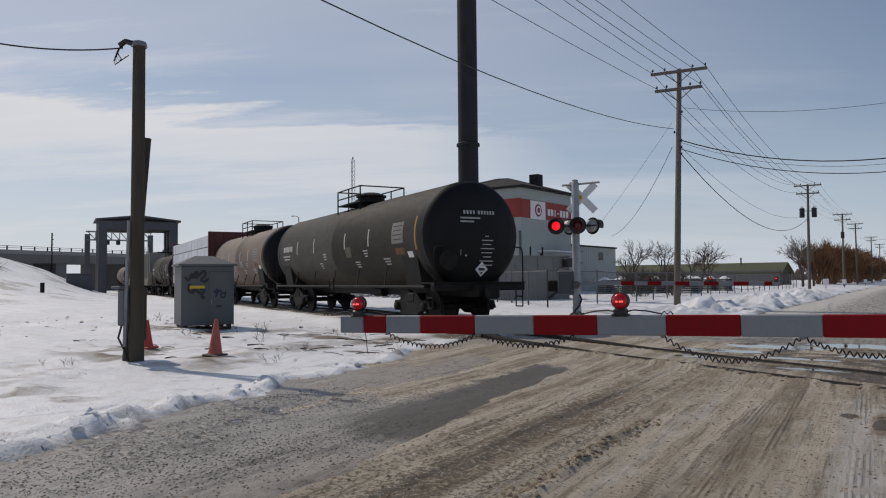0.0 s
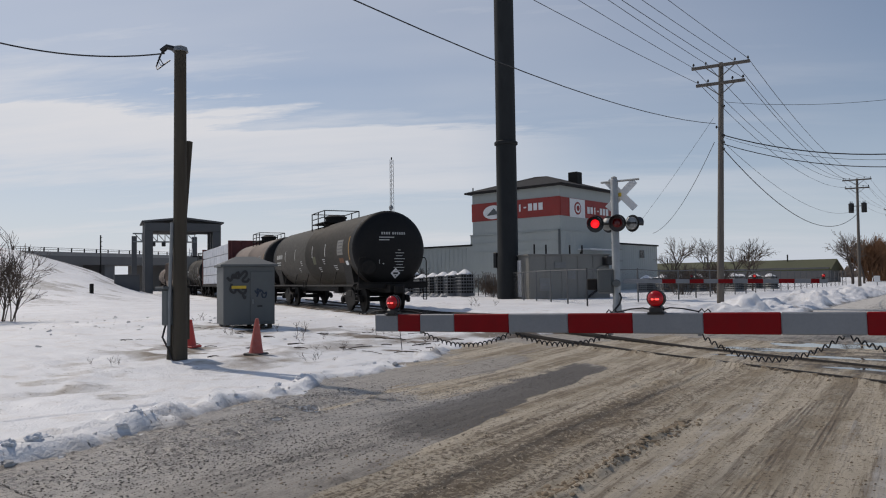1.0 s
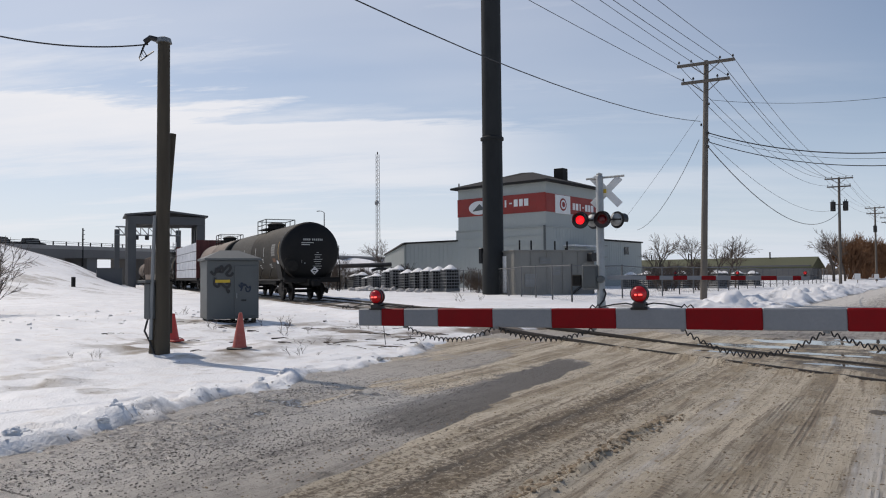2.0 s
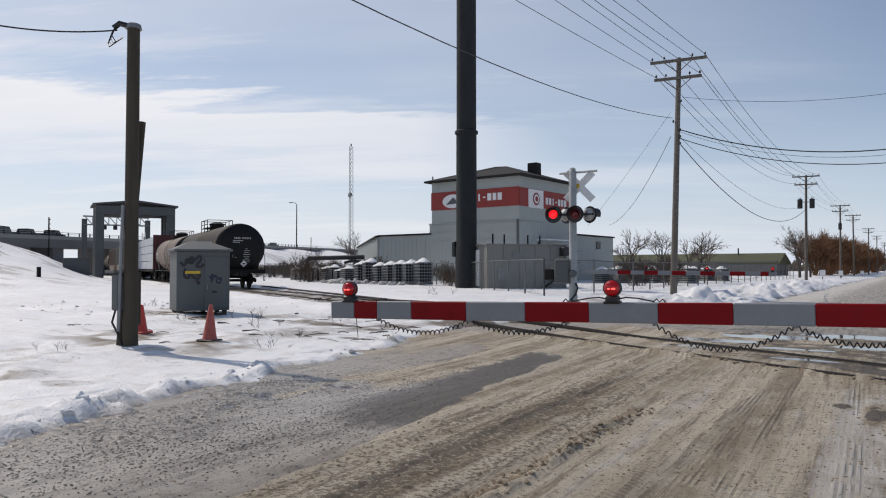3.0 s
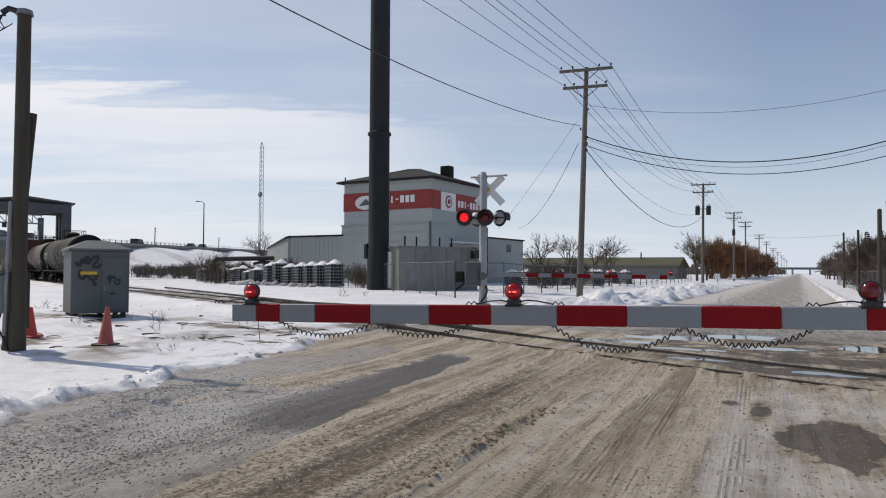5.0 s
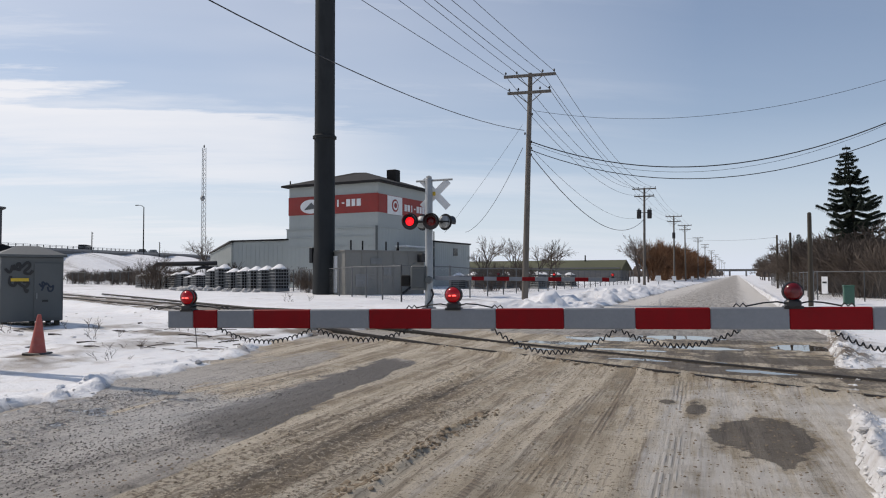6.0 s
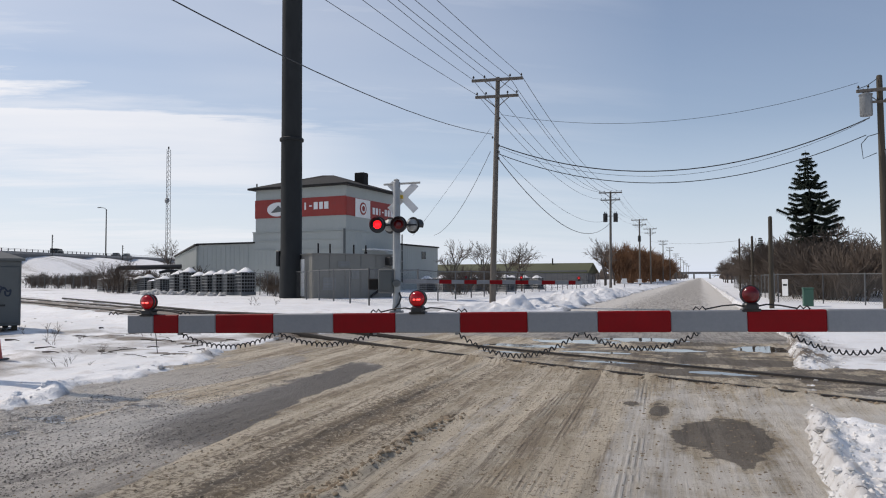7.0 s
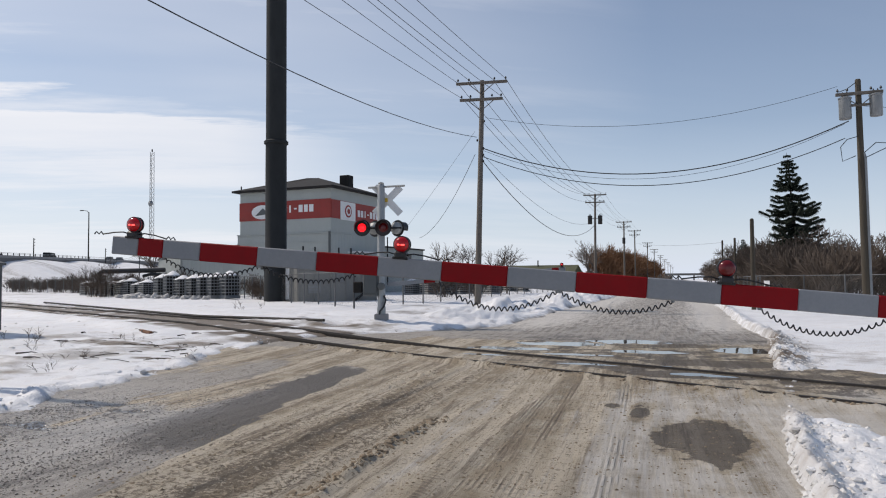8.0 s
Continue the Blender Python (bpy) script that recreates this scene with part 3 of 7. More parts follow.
BARE_Y = (-60, 3, 5.2, 6.5, 8, 10, 11.3, 12.6)
BARE_X = (-3.4, -3.8, -4.10, -4.28, -4.52, -4.72, -5.1, -6.6)


def crossing_rise(off):
    """The road rises a little to the rails."""
    return 0.05 * np.exp(-(off / 3.2) ** 2)


def blob(x, y, cx, cy, rx, ry, seed, rag=0.55):
    """A ragged oval patch, 1 inside and 0 outside."""
    r = np.hypot((x - cx) / rx, (y - cy) / ry) + rag * (fbm(x * 5.1 + cx, y * 3.3, seed, 5) - 0.5)
    return step(1.40, 0.65, r)


def road_fields(x, y):
    """Relief of the road and what covers it."""
    off = (x - TRACK_O.x) * -0.4853 + (y - TRACK_O.y) * -0.8744
    lane = x + 0.045 * (y - 6)
    bare_x = np.interp(y, BARE_Y, BARE_X)
    ragged = 0.34 * (fbm(x * 0.9, y * 0.5, 71, 3) - 0.5) + 0.20 * (fbm(x * 5, y * 1.4, 70, 4) - 0.5)
    mud = 0.10 + 1.15 * step(-0.10, 0.12, x - bare_x + ragged)
    # tongues of mud left on the bare lane, one of them before the crossing
    tongue = np.exp(-((x + 6.0 + 0.10 * (y - 9) + 0.5 * (fbm(x * 0.4, y * 0.5, 73, 3) - 0.5)) / 0.50) ** 2) * step(6.3, 8.3, y)
    mud = mud + 0.75 * tongue + 0.40 * step(0.52, 0.66, fbm(x * 1.6, y * 0.28, 76, 4)) * step(-5.2, -6.0, x) * step(3.5, 6, y) + 0.55 * step(11.0, 12.6, y)
    mud = mud - 1.7 * step(13, 20, y)
    film = 0.62 - 0.75 * np.exp(-((x - bare_x + 0.45) / 0.48) ** 2) * step(5.0, 6.2, y) * step(12, 10.6, y) + 0.10 * step(-5.2, -6.4, x)
    stones = step(-4.9, -6.0, x) * step(9.5, 6.0, y) * step(0.40, 0.60, fbm(x * 0.8, y * 0.5, 78, 3))
    sheen = step(-4.6, -5.7, x) * step(11, 6, y) + 0.5 * step(-3.9, -4.4, x) * step(6.4, 5.0, y)
    patch = blob(x, y, 0.21, 7.25, 0.42, 0.95, 92, 0.7)
    patch2 = np.maximum(blob(x, y, -0.43, 8.5, 0.12, 0.55, 93), blob(x, y, -0.78, 8.8, 0.10, 0.16, 94))
    past = step(0.75, 0.3, off) * step(-8.5, -5.5, x)
    near_rails = past * step(24, 18, y)
    flange = np.exp(-((off - 0.90 + 0.10 * (fbm(x * 2.2, y * 2.2, 95, 3) - 0.5)) / 0.085) ** 2) + np.exp(-((off + 0.62) / 0.085) ** 2)
    wet = near_rails * step(-6.5, -3.0, x) * (0.30 + 0.30 * fbm(x * 0.7, y * 1.1, 78, 4)) + 0.80 * patch - 0.26 * blob(x, y, 0.20, 7.05, 0.20, 0.42, 91, 0.7) + 0.54 * patch2 + 0.62 * flange * step(-9.5, -7, x) * (0.55 + 0.9 * fbm(x * 1.3, y * 1.3, 96, 3))
    wet = wet + 0.55 * blob(x, y, 0.55, 13.5, 1.05, 0.42, 97) + 0.45 * blob(x, y, 0.1, 11.7, 0.9, 0.38, 98)
    pool = sum(blob(x, y, cx, cy, rx, ry, 99 + k, 0.9) for k, (cx, cy, rx, ry) in enumerate(((-3.6, 15.4, 1.0, 0.35), (-2.7, 17.0, 1.1, 0.55), (-1.3, 18.1, 1.0, 0.6), (-0.7, 15.5, 0.8, 0.35), (-2.0, 14.4, 0.75, 0.22), (1.3, 16.4, 0.7, 0.7), (-1.2, 12.75, 1.0, 0.16), (0.5, 11.75, 0.65, 0.2), (-3.4, 13.9, 0.8, 0.14))))
    pool = np.clip(pool, 0, 1) * 0.85
    gravelly = 0.47 * step(0.42, 0.60, fbm(x * 0.9, y * 0.6, 90, 3)) * step(-5.3, -6.2, x) * step(3.2, 4.4, y) * step(9.5, 7, y)
    pack = step(17, 26, y) * (0.36 + 0.50 * np.exp(-((x - 1.0) / 0.8) ** 2) + 0.40 * np.exp(-((x + 4.9) / 1.3) ** 2))
    pale = 0.46 * np.exp(-((lane + 2.13) / 0.20) ** 2) + 0.34 * np.exp(-((lane + 1.02) / 0.15) ** 2) + 0.62 * step(-0.95, -0.55, lane)
    pack = pack + pale * step(12.0, 8.5, y) * (1 - np.maximum(patch, patch2)) + 0.36 * np.exp(-((off - 0.15) / 0.40) ** 2) * step(0.50, 0.62, fbm(x * 0.9, y * 0.9, 75, 3)) * near_rails
    churn = np.exp(-((lane + 3.32) / 0.28) ** 2) * step(11, 8, y) + 0.5 * np.exp(-((lane + 3.85) / 0.12) ** 2) * step(9, 6, y) + 0.5 * np.exp(-((lane + 2.85) / 0.10) ** 2)
    tread = sum(np.exp(-((lane + c0) / w0) ** 6) for c0, w0 in ((1.50, 0.105), (1.22, 0.09), (0.52, 0.09))) * step(13, 9, y) * (1 - np.maximum(patch, patch2))
    lugs = np.exp(-((lane + 1.83) / 0.075) ** 6) * step(10, 7, y)
    # relief
    ruts = 0.022 * (fbm(lane * 3.0, y * 0.12, 80, 2) - 0.5) * step(-4.8, -4.0, x) + 0.034 * (fbm(lane * 6, y * 0.9, 81, 4) - 0.5)
    crest = 0.095 * np.exp(-((lane + 2.50 + 0.03 * np.sin(y * 2.3)) / 0.055) ** 2) * step(3.0, 4.2, y) * step(7.6, 6.5, y) * np.minimum(0.10 + 1.5 * fbm(x * 12, y * 10, 82, 3) ** 2, 0.62)
    clods = 0.060 * churn * np.clip(fbm(x * 11, y * 8, 83, 3) - 0.35, 0, 1) + 0.035 * step(0.66, 0.84, fbm(x * 9, y * 7, 84, 3)) * step(-4.5, -3.9, x) * step(-2.2, -2.7, x) * step(0.44, 0.62, fbm(x * 1.1, y * 0.45, 85, 3))
    gravel = 0.018 * stones * step(0.52, 0.8, fbm(x * 11, y * 11, 88, 2)) + 0.006 * (fbm(x * 16, y * 16, 87, 2) - 0.5) * step(-3.9, -4.4, x)
    ridge = 0.10 * np.exp(-((off - 1.16) / 0.12) ** 2) * (0.05 + 1.3 * fbm(x * 3, y * 3, 86, 4) ** 1.6) * step(-9, -7, x) + 0.06 * np.exp(-((off - 0.1) / 0.40) ** 2) * step(0.5, 0.68, fbm(x * 1.2, y * 1.2, 89, 3)) * step(-2.2, -1.0, x)
    flat = (1 - 0.85 * np.clip(wet * 1.3, 0, 1)) * (1 - np.clip(pool, 0, 1))
    z = (ruts + crest + clods + gravel) * step(22, 14, y) * flat + ridge * (1 - np.clip(pool, 0, 1)) + crossing_rise(off) - 0.012 * patch - 0.06 * flange * step(-9.5, -7, x)
    clip = {"mud": mud, "wet": wet, "pack": pack, "tread": tread, "lugs": lugs, "film": film, "stones": stones, "churn": churn}
    layers = {k: np.clip(v, 0, 1.4 if k == "mud" else 1) for k, v in clip.items()}
    layers["pool"], layers["sheen"] = pool + gravelly, np.clip(sheen, 0, 1)
    return z, layers


def build_road():
    xs = np.concatenate([np.arange(-11.0, -7.4, 0.06), np.arange(-7.4, 1.3, 0.026), np.arange(1.3, 3.6, 0.06)])
    ys = np.concatenate([np.arange(-60, 1.5, 2.0), np.arange(1.5, 3, 0.1), np.arange(3, 9.5, 0.028), np.arange(9.5, 15, 0.055), np.arange(15, 26, 0.12), np.arange(26, 90, 1.0), np.geomspace(90, 1400, 40)])
    gx, gy = np.meshgrid(xs, ys)
    z, layers = road_fields(gx, gy)
    sheet("road", xs, ys, z, layers, ROAD, "muddy asphalt road with tyre ruts and meltwater")


build_ground()
build_road()

# ---- the railway ----


def build_track():
    rails = thing("railway_track", pose(0, 0, 0), "single railway track with dark rusty rails across the snow", "railway track", kind="structure")
    for off in (0.75, -0.75):
        bm = bmesh.new()
        rings = []
        for s in [-40, -12, -4, 0, 3, 6, 9, 12, 16, 30, 60, 120, 240]:
            p = track(s, off, rail_z(s))
            n = Vector((-0.4853, -0.8744, 0))
            rings.append([bm.verts.new(p + n * a + Vector((0, 0, b))) for a, b in ((-0.065, -0.15), (0.065, -0.15), (0.02, -0.10), (0.036, -0.03), (0.030, 0.012), (-0.030, 0.012), (-0.036, -0.03), (-0.02, -0.10))])
        for a, b in zip(rings, rings[1:]):
            for i in range(8):
                bm.faces.new((a[i], a[(i + 1) % 8], b[(i + 1) % 8], b[i]))
        bmesh.ops.recalc_face_normals(bm, faces=bm.faces)
        part("rail", bm, RAIL, rails)
    rng = random.Random(5)
    tie = mesh_of(box((0, 0, 0), (0.22, 2.5, 0.16), 0.015), "tie")
    tie.materials.append(WOOD)
    for k in range(120):
        s = 12.5 + k * 0.56
        ob = new("tie", tie)
        p = track(s, rng.uniform(-0.04, 0.04), rail_z(s) - 0.215)
        ob.parent = rails
        ob.matrix_basis = Matrix.Translation(p) @ pose(0, 0, 0, 0, 0, 151 + rng.uniform(-2, 2))
    # rails and timbers left beside the track
    old = thing("old_rail", pose(0, 0, 0), "discarded rusty rail lying in the snow beside the track", "rail", "discarded rails")
    part("bar", tube([(-36.5, 34.1, 0.36), (-16.4, 22.0, 0.30), (-10.6, 20.35, 0.30)], 0.05, 6), RAIL, old)
    old = thing("old_rail", pose(0, 0, 0), "discarded rail with a red-rusted end in the snow", "rail", "discarded rails")
    part("bar", tube([(-26.0, 24.6, 0.22), (-17.7, 19.0, 0.22), (-13.7, 16.0, 0.20)], 0.045, 6), RAIL, old)
    part("rusted_end", tube([(-13.9, 16.15, 0.20), (-13.2, 15.7, 0.19)], 0.055, 6), RUST, old, "red rusted cut end")
    for k in range(34):
        x, y = rng.uniform(-17.5, -9.2), rng.uniform(9.5, 16.5)
        if k % 2:
            continue
        if k > 30:
            x, y = rng.uniform(-15, -11), rng.uniform(7.2, 9.5)
        if x > np.interp(y, EDGE_Y, EDGE_L) - 0.3:
            continue
        ln, a = rng.uniform(0.10, 0.40) * (2.2 if k % 9 == 0 else 1), rng.uniform(-0.3, 1.5)
        bark = thing("wood_scrap", pose(x, y, gz(x, y) + 0.005, 0, rng.uniform(-4, 4), math.degrees(a)), "dark splinter of broken timber lying on snow", "wood scrap", "timber scraps")
        part("splinter", tube([(-ln / 2, 0, 0.005), (-ln * 0.1, rng.uniform(-0.05, 0.05), 0.015), (ln * 0.2, rng.uniform(-0.05, 0.05), 0.02), (ln / 2, 0, 0.0)], rng.uniform(0.012, 0.028), 5, None, 0.006), BARK, bark)


def wheelset(parent, x, gauge=0.75):
    bm = tube([(x, -1.05, 0.46), (x, 1.05, 0.46)], 0.075, 10)
    part("axle", bm, IRON, parent)
    for side in (-1, 1):
        y = side * gauge
        bm = lathe([(0.40, y - 0.065), (0.46, y - 0.06), (0.46, y + 0.03), (0.49, y + 0.04 * -side), (0.49, y + 0.065), (0.30, y + 0.066), (0.12, y + 0.10)], 24, None, "Y")
        bmesh.ops.translate(bm, vec=(x, 0, 0.46), verts=bm.verts)
        part("wheel", bm, IRON, parent)


def bogie(parent, x):
    b = new("bogie")
    b.parent = parent
    b.matrix_basis = pose(x, 0, 0)
    for dx in (-0.9, 0.9):
        wheelset(b, dx)
    for side in (-1, 1):
        y = side * 1.0
        bm = prism([(-1.25, 0.40), (-1.15, 0.62), (-0.65, 0.66), (-0.35, 0.86), (0.35, 0.86), (0.65, 0.66), (1.15, 0.62), (1.25, 0.40), (0.75, 0.40), (0.35, 0.22), (-0.35, 0.22), (-0.75, 0.40)], y - 0.08, y + 0.08)
        part("side_frame", bm, IRON, b)
        for dx in (-0.9, 0.9):
            part("bearing", lathe([(0.13, y - 0.02 + side * 0.05), (0.13, y + side * 0.17), (0.06, y + side * 0.20)], 12, None, "Y"), IRON, b).location = (dx, 0, 0.46)
        bm = bmesh.new()
        for dx in (-0.14, 0.0, 0.14):
            tube([(dx, y, 0.28), (dx, y, 0.62)], 0.055, 8, bm)
        part("spring", bm, RUST, b)
    part("bolster", box((0, 0, 0.72), (0.4, 2.2, 0.25), 0.02), IRON, b)


def coupler(parent, x, d):
    part("coupler", box((x + d * 0.35, 0, 0.88), (0.8, 0.22, 0.26), 0.04), IRON, parent)
    part("coupler_head", box((x + d * 0.78, 0.05, 0.88), (0.28, 0.36, 0.34), 0.06), IRON, parent)


def bars(parent, rows, material, front, name="stencil"):
    """Unreadable stencils as bars: rows of (u, v, width, height); front maps u, v to space."""
    for u, v, w, h in rows:
        bm = bmesh.new()
        bm.faces.new([bm.verts.new(front(a, b)) for a, b in ((u - w / 2, v - h / 2), (u + w / 2, v - h / 2), (u + w / 2, v + h / 2), (u - w / 2, v + h / 2))])
        part(name, bm, material, parent)


def tank_car(length, paint, label, rear_detail=True):
    """A tank car from x = 0, its rear head, forwards; rails at z = 0; y is the far side."""
    car = thing("tank_car", pose(0, 0, 0), label, "tank car", "train")
    R, zc = 1.52, 2.49
    head = 0.42

    def dish(sign, x):
        out = []
        for k in range(9):
            a = k / 8 * math.pi / 2
            out.append((max(0.02, R * math.sin(a)), x - sign * head * math.cos(a) * 0.9))
        return out

    # the shell has one slight step down in the middle
    bm = lathe([(R, head), (R, length * 0.495), (R + 0.014, length * 0.497), (R + 0.014, length * 0.512), (R, length * 0.514), (R, length - head)], 56, None, "X")
    bmesh.ops.translate(bm, vec=(0, 0, zc), verts=bm.verts)
    part("shell", bm, paint, car, "dusty curved tank shell", True)
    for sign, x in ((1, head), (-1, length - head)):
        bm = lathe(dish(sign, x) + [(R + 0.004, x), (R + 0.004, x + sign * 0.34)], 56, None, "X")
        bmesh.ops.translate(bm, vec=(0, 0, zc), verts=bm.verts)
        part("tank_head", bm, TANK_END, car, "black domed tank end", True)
    # underframe
    part("centre_sill", box((length / 2, 0, 0.92), (length + 1.0, 0.62, 0.34), 0.02), IRON, car)
    for x in (1.5, length - 1.5):
        part("saddle", prism([(-1.25, 1.05), (1.25, 1.05), (1.42, 2.0), (0.9, 1.45), (0, 1.25), (-0.9, 1.45), (-1.42, 2.0)], -0.5, 0.5), IRON, car).matrix_basis = pose(x, 0, 0, 0, 0, 90)
    for x in (0.0, length):
        part("end_sill", box((x, 0, 1.02), (0.22, 2.9, 0.20), 0.02), IRON, car)
        part("end_platform", box((x + (0.25 if x == 0 else -0.25), 0, 1.14), (0.75, 2.9, 0.04)), IRON, car)
    for side in (-1, 1):
        part("side_rail", tube([(0.3, side * 1.50, 1.04), (length - 0.3, side * 1.50, 1.04)], 0.05, 6), IRON, car)
        for k in range(5):
            x = length * (0.2 + 0.15 * k)
            part("rail_bracket", tube([(x, side * 1.50, 1.04), (x + 0.30, side * 1.28, 1.62)], 0.024, 5), IRON, car)
        lad = bmesh.new()
        for dx in (-0.22, 0.22):
            tube([(length * 0.5 + dx, side * 1.56, 0.7), (length * 0.5 + dx, side * 1.56, 1.3)], 0.02, 5, lad)
        for z in (0.72, 0.98, 1.24):
            tube([(length * 0.5 - 0.22, side * 1.56, z), (length * 0.5 + 0.22, side * 1.56, z)], 0.018, 5, lad)
        part("step_ladder", lad, IRON, car)
    for x in (0.0, length):
        for side in (-1, 1):
            d = 1 if x == 0 else -1
            part("grab_iron", tube([(x - d * 0.05, side * 1.42, 1.14), (x - d * 0.05, side * 1.42, 2.0), (x - d * 0.05, side * 1.36, 2.12), (x - d * 0.05, side * 1.12, 2.14)], 0.022, 6), IRON, car)
            st = bmesh.new()
            for dx in (0.0, 0.34):
                tube([(x + d * dx, side * 1.44, 0.46), (x + d * dx, side * 1.44, 1.05)], 0.02, 5, st)
            tube([(x, side * 1.44, 0.46), (x + d * 0.34, side * 1.44, 0.46)], 0.02, 5, st)
            tube([(x, side * 1.44, 0.74), (x + d * 0.34, side * 1.44, 0.74)], 0.02, 5, st)
            part("sill_step", st, IRON, car)
    # manway, platform and rails on top
    top = zc + R
    xm = length * 0.5
    part("manway", lathe([(0.50, top - 0.15), (0.50, top + 0.28), (0.56, top + 0.30), (0.56, top + 0.36), (0.30, top + 0.46), (0.05, top + 0.48)], 20), IRON, car).location = (xm, 0, 0)
    part("valve_housing", box((xm + 0.9, 0, top + 0.12), (0.45, 0.45, 0.42), 0.06), IRON, car)
    part("top_platform", box((xm + 0.1, 0, top + 0.04), (2.3, 1.7, 0.05)), IRON, car)
    for y in (-0.85, 0.85):
        for z in (0.28, 0.58):
            part("guard_rail", tube([(xm - 1.05, y, top + z), (xm + 1.25, y, top + z)], 0.025, 6), IRON, car)
        for x in (-1.05, 0.1, 1.25):
            part("rail_post", tube([(xm + x, y, top - 0.35), (xm + x, y, top + 0.58)], 0.027, 6), IRON, car)
    for x in (-1.05, 1.25):
        part("guard_rail", tube([(xm + x, -0.85, top + 0.58), (xm + x, 0.85, top + 0.58)], 0.025, 6), IRON, car)
    bogie(car, 2.1)
    bogie(car, length - 2.1)
    coupler(car, 0.0, -1)
    coupler(car, length, 1)
    part("brake_cylinder", tube([(length * 0.36, 0.4, 0.85), (length * 0.36 + 0.8, 0.4, 0.85)], 0.16, 12), IRON, car)
    part("brake_wheel", lathe([(0.26, 0.0), (0.28, 0.02), (0.26, 0.04)], 18, None, "X"), IRON, car).location = (-0.22, 1.05, 1.75)

    # stencils, plates and marker bars, wrapped on the near and far sides
    for side in (-1, 1):
        def wrap(u, v, side=side):
            a = v / R
            return (u, side * (R + 0.008) * math.cos(a), zc + (R + 0.008) * math.sin(a))

        def strip(u, v, w, h, mt, nm):
            bm = bmesh.new()
            n = max(2, int(h / 0.15))
            col = [[bm.verts.new(wrap(u + du, v - h / 2 + h * k / n)) for du in (-w / 2, w / 2)] for k in range(n + 1)]
            for a, b in zip(col, col[1:]):
                bm.faces.new((a[0], a[1], b[1], b[0]))
            return part(nm, bm, mt, car)

        strip(0.90, 0.05, 0.10, 0.95, OCHRE, "reflective_strip")
        for u in (0.28, 0.42, 0.64, 0.78):
            strip(length * u, 0.10, 0.09, 0.55, PRINT, "reflective_strip")
        strip(2.1, 0.12, 0.80, 0.62, HOPPER, "data_panel")
        strip(2.0, -0.42, 0.60, 0.20, RUST, "data_panel")
        for k in range(4):
            strip(2.1, 0.32 - 0.13 * k, 0.66 - 0.1 * (k % 2), 0.035, BLACK, "print_line")
        for u, v, w in ((0.20, -0.62, 0.5), (0.30, -0.30, 0.4), (0.36, -0.66, 0.45), (0.56, -0.28, 0.4), (0.60, -0.62, 0.35)):
            for k in range(3):
                strip(length * u, v - 0.09 * k, w - 0.08 * k, 0.04, PRINT, "print_line")
        strip(length * 0.40, -0.30, 0.5, 0.36, GREEN_ROOF if paint is TANK_SIDE else HOPPER, "warning_panel")
        rows = [(length * 0.9, 0.10, 0.30, 0.22), (length * 0.9 - 0.36, 0.10, 0.30, 0.22), (length * 0.86, 0.10, 0.16, 0.22), (length * 0.845, 0.10, 0.16, 0.22), (length * 0.83, 0.10, 0.16, 0.22), (length * 0.88, -0.2, 1.0, 0.06), (length * 0.88, -0.32, 0.8, 0.06)]
        bars(car, rows, PRINT, wrap)
        strip(1.35, -0.62, 0.34, 0.34, WHITE, "placard")

    def on_head(u, v):
        r = min(1.0, math.hypot(u, v) / R)
        return (head - head * 0.9 * math.sqrt(max(0.0, 1 - r * r)) - 0.012, -u, zc + v)

    rows = [(-0.40 + 0.098 * k + (0.06 if k > 3 else 0), 0.60, 0.060, 0.10) for k in range(10)]
    rows += [(-0.22, 0.44, 0.62, 0.045), (-0.32, 0.34, 0.42, 0.045)]
    rows += [(0.30 + 0.02 * (k % 2), -0.06 - 0.115 * k, 0.46 - 0.09 * (k % 3) if k else 0.12, 0.028) for k in range(8)]
    rows += [(-0.52, -0.52, 0.02, 0.16), (-0.36, -0.60, 0.06, 0.05)]
    bars(car, rows, PRINT, on_head)
    bm = bmesh.new()
    bm.faces.new([bm.verts.new(on_head(0.16 + a, -0.98 + b)) for a, b in ((0, -0.21), (0.21, 0), (0, 0.21), (-0.21, 0))])
    part("placard", bm, WHITE, car, "white diamond placard")
    bars(car, [(0.16, -0.98, 0.20, 0.07), (0.16, -1.08, 0.06, 0.05)], BLACK, lambda u, v: (on_head(u, v)[0] - 0.006, -u, zc + v), "placard_mark")
    return car


def lumber_car(length):
    car = thing("lumber_car", pose(0, 0, 0), "flatcar stacked with white-wrapped lumber bundles behind a dark red bulkhead", "flatcar", "train")
    part("deck", box((length / 2, 0, 1.05), (length, 2.9, 0.22), 0.02), IRON, car)
    part("centre_sill", box((length / 2, 0, 0.82), (length + 0.6, 0.6, 0.35), 0.02), IRON, car)
    for x in (0.15, length - 0.15):
        bm = box((x, 0, 2.85), (0.22, 2.95, 3.5), 0.02)
        for y in (-1.2, -0.4, 0.4, 1.2):
            box((x + (-0.16 if x < 1 else 0.16), y, 2.85), (0.12, 0.12, 3.4), 0.01, bm)
        part("bulkhead", bm, BOX_RED, car, "dark red ribbed bulkhead")
    rng = random.Random(3)
    n = int((length - 0.8) / 1.25)
    w = (length - 0.8) / n
    for k in range(n):
        for row in range(4):
            for side in (-1, 1):
                x = 0.4 + (k + 0.5) * w
                part("lumber_pack", box((x, side * (0.72 + rng.uniform(-0.015, 0.015)), 1.58 + row * 0.81), (w - 0.06, 1.40, 0.76), 0.03), WRAP, car)
    bogie(car, 1.9)
    bogie(car, length - 1.9)
    coupler(car, 0, -1)
    coupler(car, length, 1)
    return car


